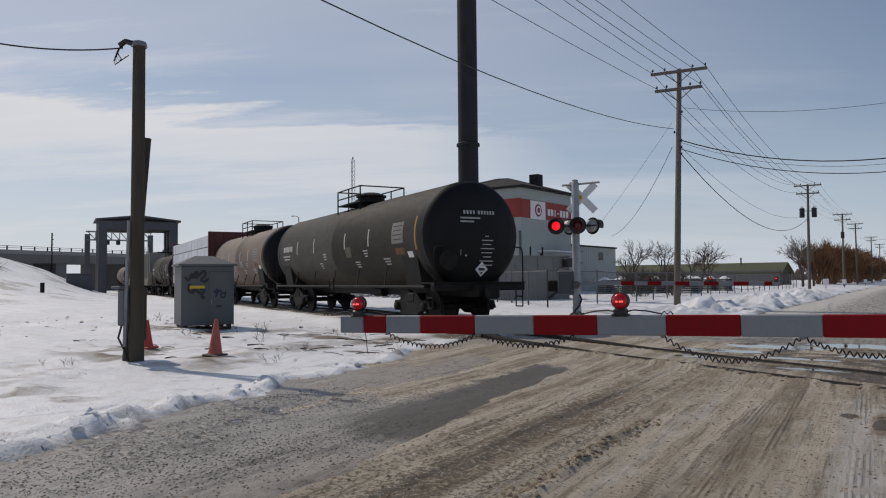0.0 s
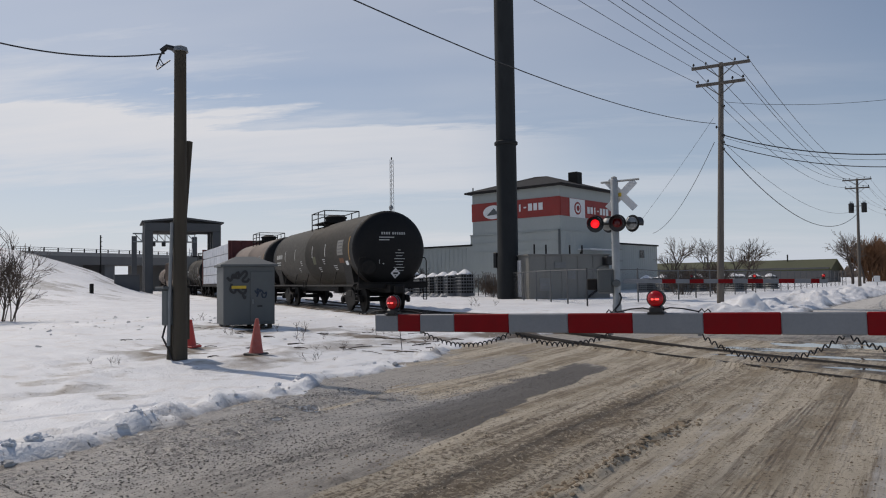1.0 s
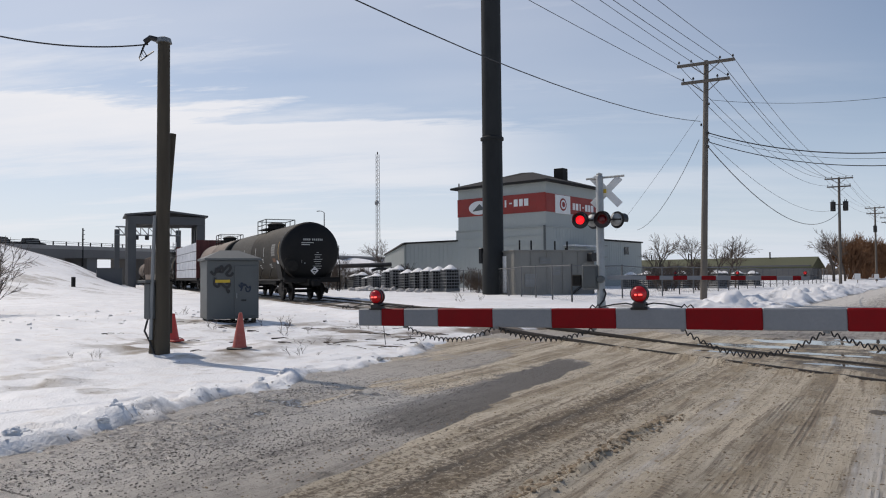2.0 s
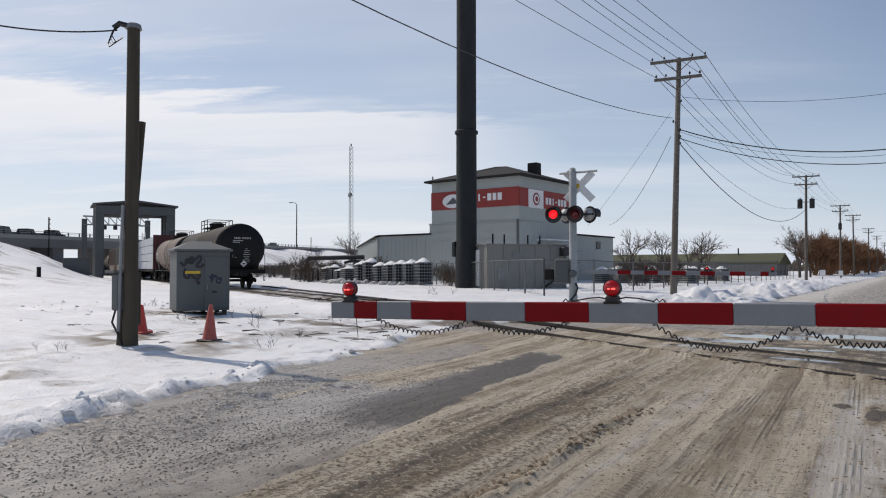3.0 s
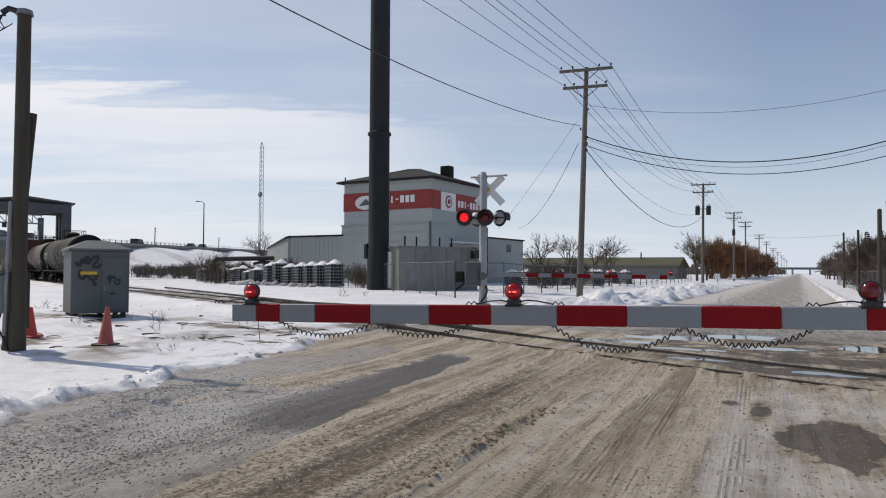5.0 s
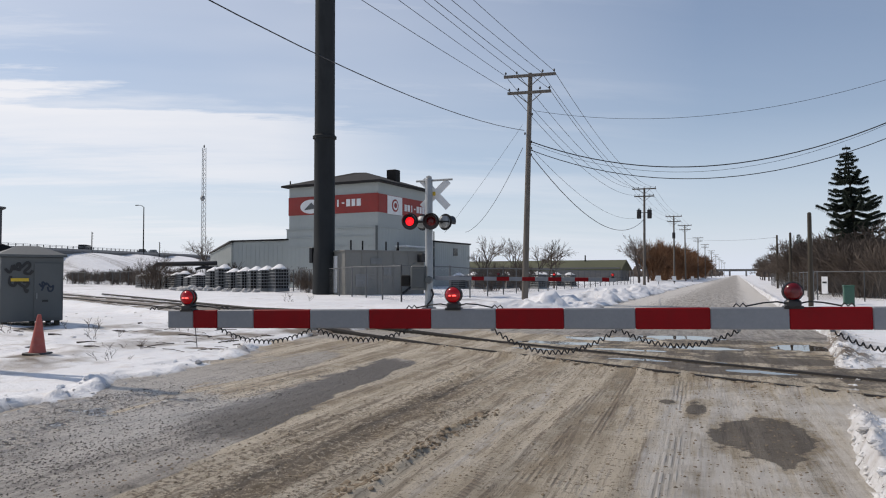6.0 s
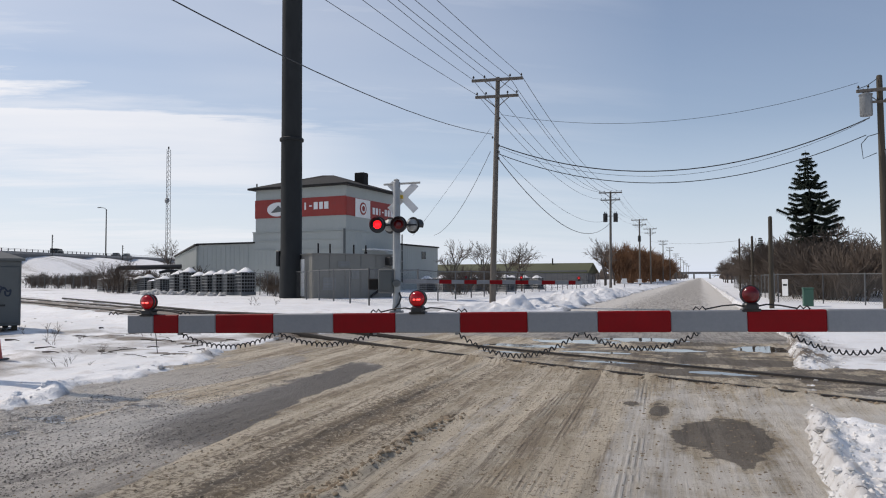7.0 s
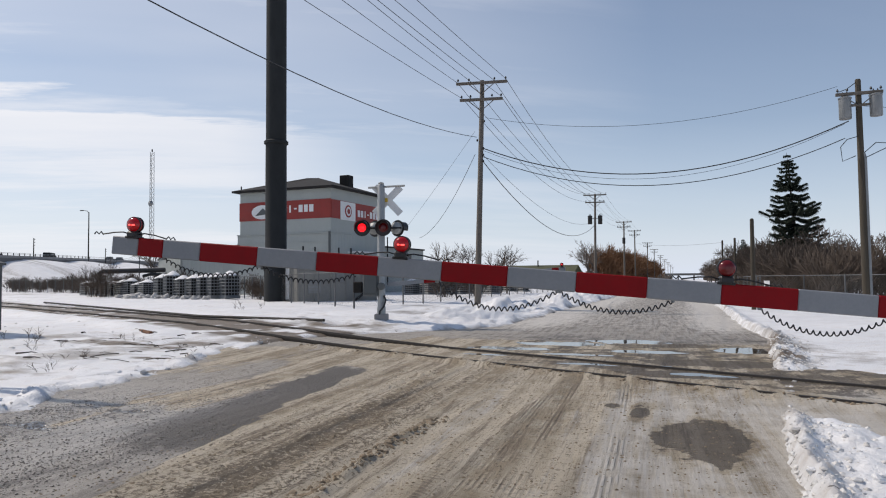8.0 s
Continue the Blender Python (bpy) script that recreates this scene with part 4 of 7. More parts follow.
def hopper_car(length, paint, label):
    car = thing("hopper_car", pose(0, 0, 0), label, "hopper car", "train")
    body = prism([(0.2, 2.4), (0.4, 4.5), (length - 0.4, 4.5), (length - 0.2, 2.4), (length - 2.6, 1.0), (2.6, 1.0)], -1.5, 1.5)
    part("body", body, paint, car)
    for k in range(9):
        x = 0.9 + k * (length - 1.8) / 8
        for side in (-1, 1):
            part("rib", box((x, side * 1.54, 3.1), (0.10, 0.10, 2.6), 0.01), paint, car)
    part("roof", box((length / 2, 0, 4.55), (length - 0.6, 1.3, 0.14), 0.03), IRON, car)
    part("centre_sill", box((length / 2, 0, 0.85), (length + 0.6, 0.6, 0.35), 0.02), IRON, car)
    bogie(car, 1.7)
    bogie(car, length - 1.7)
    coupler(car, 0, -1)
    coupler(car, length, 1)
    return car


def car_pose(s):
    p = track(s, 0, 0.305)
    return Matrix.Translation(p) @ pose(0, 0, 0, 0, 0, math.degrees(math.atan2(TRACK_DIR.y, TRACK_DIR.x)))


def rear_at(t):
    return 12.05 + 9.207 * t + 0.0354 * t * t - 0.30 * math.exp(-t / 0.2)


TRAIN = []


def build_train():
    TRAIN.append((tank_car(15.5, TANK_SIDE, "dusty dark tank car with a black end and top railing"), 0.0))
    TRAIN.append((tank_car(13.0, TANK_PALE, "pale brown dusty tank car with a black end"), 17.3))
    TRAIN.append((lumber_car(17.0), 32.2))
    TRAIN.append((tank_car(13.0, TANK_SIDE, "dark dusty tank car far along the train"), 51.0))
    TRAIN.append((hopper_car(15.0, HOPPER, "grey ribbed covered hopper car"), 65.8))
    TRAIN.append((hopper_car(15.0, TANK_PALE, "pale brown covered hopper car"), 82.4))
    TRAIN.append((tank_car(14.0, TANK_PALE, "brown tank car at the train's far part"), 99.2))
    for car, s in TRAIN:
        car.matrix_basis = car_pose(rear_at(0) + s)


# ---- gates and crossing signals ----


def gate_arm(length, tip, edges, lamps, festoons, coil, label):
    """A striped gate arm along x from its pivot. edges: where the stripes change, from the tip inwards."""
    arm = thing("crossing_barrier", pose(0, 0, 0), label, "crossing barrier", "crossing barriers")
    for k, (a, b) in enumerate(zip(edges, edges[1:])):
        h0 = 0.122
        bm = box(((a + b) / 2, 0, -0.007), (abs(a - b), 0.045, h0), 0.006)
        part("stripe", bm, ARM_RED if k % 2 else ARM_GREY, arm, "red reflective stripe" if k % 2 else "silver reflective stripe")
    part("inner_arm", box((edges[-1] / 2, 0, -0.007), (abs(edges[-1]), 0.05, 0.13), 0.008), ARM_GREY, arm)
    spinners = []
    for x in lamps:
        body = part("lamp_base", box((x, 0, 0.072), (0.075, 0.085, 0.045), 0.01), BLACK, arm, "black lamp bracket")
        part("foot", box((x, 0, 0.053), (0.10, 0.07, 0.016), 0.004), BLACK, body)
        for y in (-0.044, 0.044):
            made = lathe([(0.046, y * 0.35 - 0.006), (0.053, y * 0.35 - 0.006), (0.053, y * 0.35 + 0.006), (0.046, y * 0.35 + 0.006), (0.046, y * 0.35 - 0.006)], 24, None, "Y", False)
            part("lens_rim", made, BLACK, body).location = (x, 0, 0.139)
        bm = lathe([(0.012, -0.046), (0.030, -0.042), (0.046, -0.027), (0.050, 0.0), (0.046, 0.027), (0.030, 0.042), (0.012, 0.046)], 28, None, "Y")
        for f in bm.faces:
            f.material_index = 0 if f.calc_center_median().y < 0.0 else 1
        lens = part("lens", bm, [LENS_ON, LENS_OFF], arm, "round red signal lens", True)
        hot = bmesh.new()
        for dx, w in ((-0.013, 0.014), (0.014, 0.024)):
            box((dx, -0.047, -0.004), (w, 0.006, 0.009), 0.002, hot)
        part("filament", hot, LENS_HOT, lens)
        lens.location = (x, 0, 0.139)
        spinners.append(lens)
        for d in (-1, 1):
            pts = [(x + d * 0.035, 0.0, 0.074), (x + d * 0.08, 0.01, 0.084), (x + d * 0.15, 0.0, 0.078), (x + d * 0.24, 0.0, 0.060)]
            part("cable", tube(pts, 0.0048, 6), RUBBER, arm, "black lamp cable")
            part("clip", tube([(x + d * 0.235, 0, 0.056), (x + d * 0.255, 0, 0.076), (x + d * 0.27, 0, 0.058), (x + d * 0.29, 0, 0.074), (x + d * 0.305, 0, 0.056)], 0.0045, 5), RUBBER, arm)
    for a, b, drop in festoons:
        pts, n = [], int(abs(b - a) * coil)
        for k in range(n * 9 + 1):
            u = k / (n * 9)
            w = 2 * math.pi * k / 9
            r = 0.0125
            x = a + (b - a) * u
            z = -0.072 - 4 * drop * u * (1 - u)
            pts.append((x, r * math.cos(w), z + r * math.sin(w)))
        part("coiled_cable", tube(pts, 0.0042, 5), RUBBER, arm, "hanging coiled black cable", True)
        for x in (a, b):
            part("cable_clamp", box((x, 0, -0.073), (0.02, 0.03, 0.016), 0.003), GALV, arm)
    return arm, spinners


ARM_A = Vector((1.95, 4.5686, 1.281))
ARM_B = Vector((-9.02, 21.70, 1.40))


def arm_pose_a(up):
    return pose(*ARM_A, 0, 0.85 - up, 186.8)


def arm_pose_b(up):
    return pose(*ARM_B, 0, 0.55 - up, 4.8)


def crossbuck_mast():
    x, y = -9.2, 21.6
    g = gz(x, y)
    mast = thing("crossing_signal", pose(x, y, g, 0, 0, 15), "silver railway crossing mast with crossbuck and red flashers", "crossing signal")
    part("base", box((0, 0, 0.06), (0.42, 0.42, 0.22), 0.03), CONCRETE, mast)
    part("pole", lathe([(0.14, -0.1), (0.14, 0.35), (0.125, 0.4), (0.120, 4.28), (0.09, 4.34)], 18), SILVER, mast, "", True)
    part("gate_mechanism", box((-0.32, 0.02, 1.12), (0.50, 0.42, 0.78), 0.04), CABINET, mast, "grey gate mechanism housing")
    part("mechanism_door", box((-0.32, -0.20, 1.12), (0.40, 0.03, 0.62), 0.02), CABINET, mast)
    part("arm_hub", lathe([(0.10, -0.28), (0.12, -0.22), (0.12, -0.05), (0.08, 0.0)], 18, None, "Y"), CABINET, mast).location = (0.02, 0, 1.05)
    part("counterweight", box((-0.75, -0.05, 1.02), (0.30, 0.14, 0.36), 0.03), IRON, mast)
    part("mechanism_cable", tube([(0.10, -0.1, 0.75), (0.16, -0.14, 0.60), (0.10, -0.18, 0.40), (-0.03, -0.18, 0.25), (-0.05, -0.15, 0.0)], 0.03, 8), RUBBER, mast)
    for k in range(3):
        part("climb_step", tube([(0.05, 0, 1.4 + 0.35 * k), (0.22, 0, 1.4 + 0.35 * k)], 0.014, 5), SILVER, mast)
    zc = 3.84
    for d in (-1, 1):
        bm = box((0, 0, 0), (1.22, 0.02, 0.23), 0.004, None, pose(0, 0, 0, 0, d * 46, 0))
        ob = part("crossbuck_blade", bm, WHITE, mast, "white crossbuck blade")
        ob.matrix_basis = pose(0.19, 0.16 - 0.012 * d, zc, 0, 0, 14)
    part("buck_clamp", box((0.10, 0.10, zc), (0.20, 0.10, 0.12), 0.01), YELLOW, mast)
    part("top_bracket", tube([(-0.42, 0.05, 4.24), (0.78, -0.12, 4.27)], 0.036, 6), SILVER, mast)
    part("bell", lathe([(0.02, 4.32), (0.09, 4.34), (0.10, 4.38), (0.02, 4.42)], 14), SILVER, mast)
    spinners = []
    part("lamp_arm", tube([(-0.62, -0.05, 2.92), (0.66, -0.05, 2.92)], 0.035, 8), BLACK, mast)
    for x0, y0, yaw, facing in ((-0.58, -0.24, 0, True), (0.10, -0.26, 0, True), (-0.22, 0.20, 150, False), (0.52, 0.14, 150, False)):
        lamp_part = new("flasher")
        lamp_part.parent = mast
        lamp_part.matrix_basis = pose(x0, y0, 2.92, 0, 0, yaw)
        part("background_disc", lathe([(0.265, 0.0), (0.27, 0.008), (0.265, 0.016)], 36, None, "Y"), BLACK, lamp_part)
        part("housing", lathe([(0.20, 0.016), (0.19, 0.14), (0.08, 0.20)], 20, None, "Y"), SILVER if not facing else BLACK, lamp_part)
        bm = bmesh.new()
        n = 16
        ring0 = [bm.verts.new((0.225 * math.cos(a), -0.01, 0.225 * math.sin(a))) for a in [math.radians(-20 + 220 * k / n) for k in range(n + 1)]]
        ring1 = [bm.verts.new((0.220 * math.cos(a), -0.28 - 0.05 * math.sin(a), 0.220 * math.sin(a))) for a in [math.radians(-20 + 220 * k / n) for k in range(n + 1)]]
        for k in range(n):
            bm.faces.new((ring0[k], ring0[k + 1], ring1[k + 1], ring1[k]))
        hood = part("hood", bm, BLACK, lamp_part)
        mod = hood.modifiers.new("thickness", "SOLIDIFY")
        mod.thickness = 0.006
        if facing:
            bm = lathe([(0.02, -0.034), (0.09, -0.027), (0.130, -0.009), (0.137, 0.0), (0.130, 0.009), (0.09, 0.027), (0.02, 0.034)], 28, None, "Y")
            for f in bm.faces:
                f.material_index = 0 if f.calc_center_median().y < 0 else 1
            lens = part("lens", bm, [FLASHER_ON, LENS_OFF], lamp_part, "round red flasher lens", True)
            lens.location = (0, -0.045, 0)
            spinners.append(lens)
        else:
            part("lens", lathe([(0.02, -0.05), (0.17, -0.02), (0.178, -0.012)], 24, None, "Y"), LENS_OFF, lamp_part, "unlit lens")
    return spinners


def near_post():
    """The stand that carries the near arm."""
    x, y = ARM_A.x + 0.45, ARM_A.y + 0.06
    post = thing("gate_post", pose(x, y, gz(x, y), 0, 0, 6.8), "silver gate post that carries the striped arm", "gate post")
    part("post", lathe([(0.11, -0.1), (0.11, 0.4), (0.075, 0.45), (0.072, 4.3), (0.05, 4.36)], 16), SILVER, post, "", True)
    part("gate_mechanism", box((-0.12, 0.22, 0.90), (0.46, 0.34, 0.62), 0.04), SILVER, post)
    part("arm_hub", tube([(-0.45, 0.25, 1.02), (-0.45, -0.10, 1.02)], 0.13, 16), SILVER, post)
    part("hub_bracket", box((-0.24, 0.16, 1.02), (0.46, 0.10, 0.12), 0.02), SILVER, post)


def build_crossing():
    s0 = 4.955
    edges = [s0 - s for s in (-0.65, -0.455, -0.27, 0.0)] + [s0 - 0.406 * k for k in range(1, 12)]
    lamps = [s0 + 0.50, s0 - 1.36, s0 - 3.27]
    fest = [(s0 + 0.27, s0 - 0.416, 0.085), (s0 - 0.43, s0 - 1.08, 0.07), (s0 - 1.60, s0 - 2.33, 0.135), (s0 - 2.345, s0 - 2.99, 0.09), (s0 - 3.46, s0 - 4.12, 0.11), (s0 - 4.13, s0 - 4.7, 0.09)]
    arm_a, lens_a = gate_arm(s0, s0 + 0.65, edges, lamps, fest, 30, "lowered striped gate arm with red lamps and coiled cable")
    arm_a.matrix_basis = arm_pose_a(0)
    part("whisker", tube([(s0 + 0.45, 0, -0.07), (s0 + 0.43, 0.01, -0.20)], 0.003, 4), RUBBER, arm_a)
    ln = 5.68
    edges = [ln, ln - 0.2] + [ln - 0.2 - 0.21] + [ln - 0.41 - 0.406 * k for k in range(1, 12)]
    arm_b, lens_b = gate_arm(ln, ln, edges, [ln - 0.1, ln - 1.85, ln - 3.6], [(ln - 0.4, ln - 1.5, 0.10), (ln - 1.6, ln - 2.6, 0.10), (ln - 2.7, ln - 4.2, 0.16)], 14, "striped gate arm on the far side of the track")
    arm_b.matrix_basis = arm_pose_b(0)
    near_post()
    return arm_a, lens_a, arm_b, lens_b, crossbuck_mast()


# ---- poles and wires ----


def arm_set(pole, z, w, yaw=0, lean=0.0):
    part("crossarm", box((0, -0.14, z), (w, 0.11, 0.13), 0.012), WOOD_GREY, pole)
    for d in (-1, 1):
        part("brace", tube([(d * 0.62, -0.15, z - 0.05), (0.0, -0.15, z - 0.55)], 0.022, 5), WOOD_GREY, pole)
    for x in (-w / 2 + 0.08, -w / 4, w / 4, w / 2 - 0.08):
        part("insulator", lathe([(0.012, z + 0.06), (0.012, z + 0.12), (0.045, z + 0.13), (0.05, z + 0.17), (0.03, z + 0.22), (0.015, z + 0.24)], 10), BLACK, pole).location = (x, -0.14, 0)


def utility_pole(x, y, height, tilt, label, r=0.16, arms=((0.15, 2.5), (0.95, 2.1)), yaw=0, paint=None):
    g = gz(x, y)
    pole = thing("utility_pole", pose(x, y, g, 0, tilt, yaw), label, "utility pole", "utility poles")
    part("shaft", lathe([(r, -0.3), (r * 0.95, 0.3), (r * 0.66, height - 0.05), (r * 0.5, height)], 14), paint or WOOD_GREY, pole, "", True)
    for dz, w in arms:
        arm_set(pole, height - dz, w)
    return pole


def wire(a, b, drop, r=0.011, label="thin black overhead power line", n=22):
    w = thing("overhead_wire", pose(0, 0, 0), label, "wire", "overhead wires")
    part("strand", tube(sag(a, b, drop, n), r, 5), RUBBER, w)


def transformer(pole, x, y, z, paint=GALV):
    t = part("transformer", lathe([(0.22, z - 0.45), (0.24, z - 0.42), (0.24, z + 0.38), (0.26, z + 0.40), (0.26, z + 0.45), (0.10, z + 0.52)], 18), paint, pole, "round transformer can", True)
    t.location = (x, y, 0)
    for dx in (-0.08, 0.08):
        part("bushing", lathe([(0.03, z + 0.50), (0.04, z + 0.56), (0.025, z + 0.66), (0.01, z + 0.70)], 8), BLACK, t).location = (dx, 0, 0)


def build_poles():
    u = utility_pole(-9.25, 33.2, 10.75, 1.8, "weathered grey utility pole with two crossarms")
    for dz, d in ((2.0, 1), (3.3, 1), (3.6, 1), (3.9, 1), (2.9, -1)):
        part("wire_bracket", lathe([(0.02, -0.05), (0.05, 0.0), (0.03, 0.07)], 8), BLACK, u).location = (d * 0.16, -0.1, 10.75 - dz)
    row = [(-9.25, 81, 10.6), (-9.2, 121, 10.6), (-9.1, 147, 10.8), (-9.0, 193, 10.6), (-9.0, 238, 10.6), (-9.0, 300, 10.6), (-9, 360, 10.6), (-9, 430, 10.6), (-9, 510, 10.6), (-9, 600, 10.6)]
    for k, (x, y, h) in enumerate(row):
        p = utility_pole(x, y, h, 0.6 - 0.4 * (k % 3), "grey utility pole in a row beside the road")
        if k == 0:
            for d in (-0.55, 0.55):
                transformer(p, d, -0.05, h - 2.9, BLACK)
                part("hanger", tube([(0, 0, h - 2.7), (d, -0.05, h - 2.7)], 0.04, 6), BLACK, p)
        if k == 1:
            transformer(p, 0, -0.35, h - 3.2, BLACK)
    # lines along the row, and back over the road behind the camera
    z1, z2 = 10.98, 10.18
    tops = [(-10.12, z1), (-9.45, z1), (-8.35, z1), (-7.75, z1), (-9.85, z2), (-8.0, z2)]
    nexts = [(-10.4, 10.9), (-9.8, 10.9), (-8.7, 10.9), (-8.1, 10.9), (-10.2, 10.1), (-8.3, 10.1)]
    for (x, z), (x2, zz), back in zip(tops, nexts, (-1.05, -0.65, -1.75, -1.45, -2.15, -1.6)):
        wire((x, 33.1, z), (x2, 80.9, zz), 1.2, 0.013)
        wire((x, 33.1, z), (x + back, -13.9, z + 0.2), 0.45, 0.011)
        wire((x2, 80.9, zz), (x2, 121, zz), 0.6, 0.010)
        wire((x2, 121, zz), (x2, 147, zz), 0.3, 0.010)
    wire((-9.2, 33.1, 8.3), (-9.0, -13.9, 8.6), 1.8, 0.014)
    wire((-8.95, 33.1, 7.2), (-9.1, 80.8, 7.55), 2.3, 0.022, "sagging black telephone cable")
    wire((-8.95, 33.1, 7.5), (-9.1, 80.8, 7.9), 1.5, 0.010)
    # pole on the road's right side with two transformers
    r = utility_pole(7.12, 33.8, 9.7, -0.5, "dark utility pole with two grey transformers", 0.17, ((0.62, 1.75),), 0, WOOD)
    transformer(r, -0.52, -0.05, 8.5)
    transformer(r, 0.62, -0.05, 8.55)
    part("hanger", box((0.05, -0.1, 8.6), (1.0, 0.08, 0.10), 0.01), WOOD_GREY, r)
    part("conduit", tube([(0.16, -0.06, 0.0), (0.15, -0.06, 6.4), (0.10, -0.05, 6.6)], 0.06, 8), GALV, r, "grey cable conduit")
    part("service_loop", tube([(0.1, -0.1, 6.6), (0.55, -0.1, 7.0), (0.95, -0.1, 6.95), (0.9, -0.1, 6.75), (0.15, -0.1, 6.4)], 0.018, 5), RUBBER, r)
    part("service_loop", tube([(-0.1, -0.1, 7.3), (-0.5, -0.1, 7.2), (-0.75, -0.1, 6.9), (-0.7, -0.1, 6.3), (-0.2, -0.1, 6.5)], 0.018, 5), RUBBER, r)
    part("service_loop", tube([(-0.1, -0.1, 9.55), (-0.45, -0.1, 9.3), (-0.75, -0.1, 9.2)], 0.016, 5), RUBBER, r)
    wire((-8.75, 33.1, 9.2), (6.2, 33.4, 9.4), 0.95, 0.009, "thin high overhead line")
    wire((-8.9, 33.1, 7.75), (6.6, 33.5, 7.95), 1.68, 0.024, "thick black service cable")
    wire((-8.9, 33.1, 7.65), (6.45, 33.5, 7.85), 1.8, 0.008)
    wire((-8.9, 33.1, 7.35), (6.45, 33.5, 7.25), 1.66, 0.018, "thick black service cable")
    wire((-9.3, 33.2, 7.5), (-20.0, 54.5, 4.9), 0.8, 0.014, "service cable to the works building")
    wire((-9.3, 33.2, 8.6), (-16.0, 40.0, 4.0), 0.1, 0.007, "thin taut guy line")
    wire((7.2, 33.8, 8.6), (24, 34, 8.4), 0.6, 0.010)
    # the old pole by the cabinet
    w = thing("wooden_pole", pose(-11.73, 7.77, 0, 0, 0, 0), "weathered brown wooden pole leaning in the snow", "pole")
    part("shaft", tube([(0, 0, -0.2), (0.06, -0.04, 1.5), (0.25, -0.17, 5.72)], 0.138, 14, None, 0.104), WOOD, w, "", True)
    part("short_shaft", tube([(-0.16, -0.10, -0.2), (0.0, 0.18, 4.12)], 0.085, 10, None, 0.07), WOOD, w, "shorter pole strapped alongside")
    part("conduit", tube([(-0.03, -0.21, 0.4), (0.02, -0.21, 1.7), (0.06, -0.20, 2.6)], 0.032, 8), GALV, w, "grey conduit")
    part("pole_cap", lathe([(0.14, 5.66), (0.12, 5.74), (0.02, 5.78)], 12), GALV, w).location = (0.25, -0.17, 0)
    part("weatherhead", tube([(0.22, -0.25, 5.70), (0.10, -0.34, 5.74), (0.02, -0.40, 5.66)], 0.05, 8), BLACK, w)
    loops = bmesh.new()
    for k in range(4):
        tube([(0.04, -0.38, 5.68), (-0.02 - 0.03 * k, -0.42, 5.55 - 0.05 * k), (0.05, -0.38 - 0.04 * k, 5.42 - 0.04 * k), (0.14, -0.30, 5.5)], 0.012, 5, loops)
    part("wire_loops", loops, RUBBER, w)
    part("meter_box", box((-0.09, -0.17, 1.08), (0.18, 0.18, 0.64), 0.02), CABINET, w, "grey meter box")
    part("box_lid", box((-0.11, -0.20, 1.43), (0.26, 0.30, 0.05), 0.01), CABINET, w)
    part("meter_cable", tube([(-0.10, -0.22, 0.78), (-0.14, -0.26, 0.55), (-0.06, -0.2, 0.35), (-0.02, -0.15, 0.15)], 0.02, 6), RUBBER, w)
    part("back_board", box((-0.16, 0.12, 0.95), (0.06, 0.36, 0.95), 0.01), WOOD, w, "brown mounting board")
    wire((-11.65, 7.4, 5.62), (-13.6, 3.2, 6.05), 0.42, 0.014, "black service line from the pole")


# ---- cabinet, cones ----


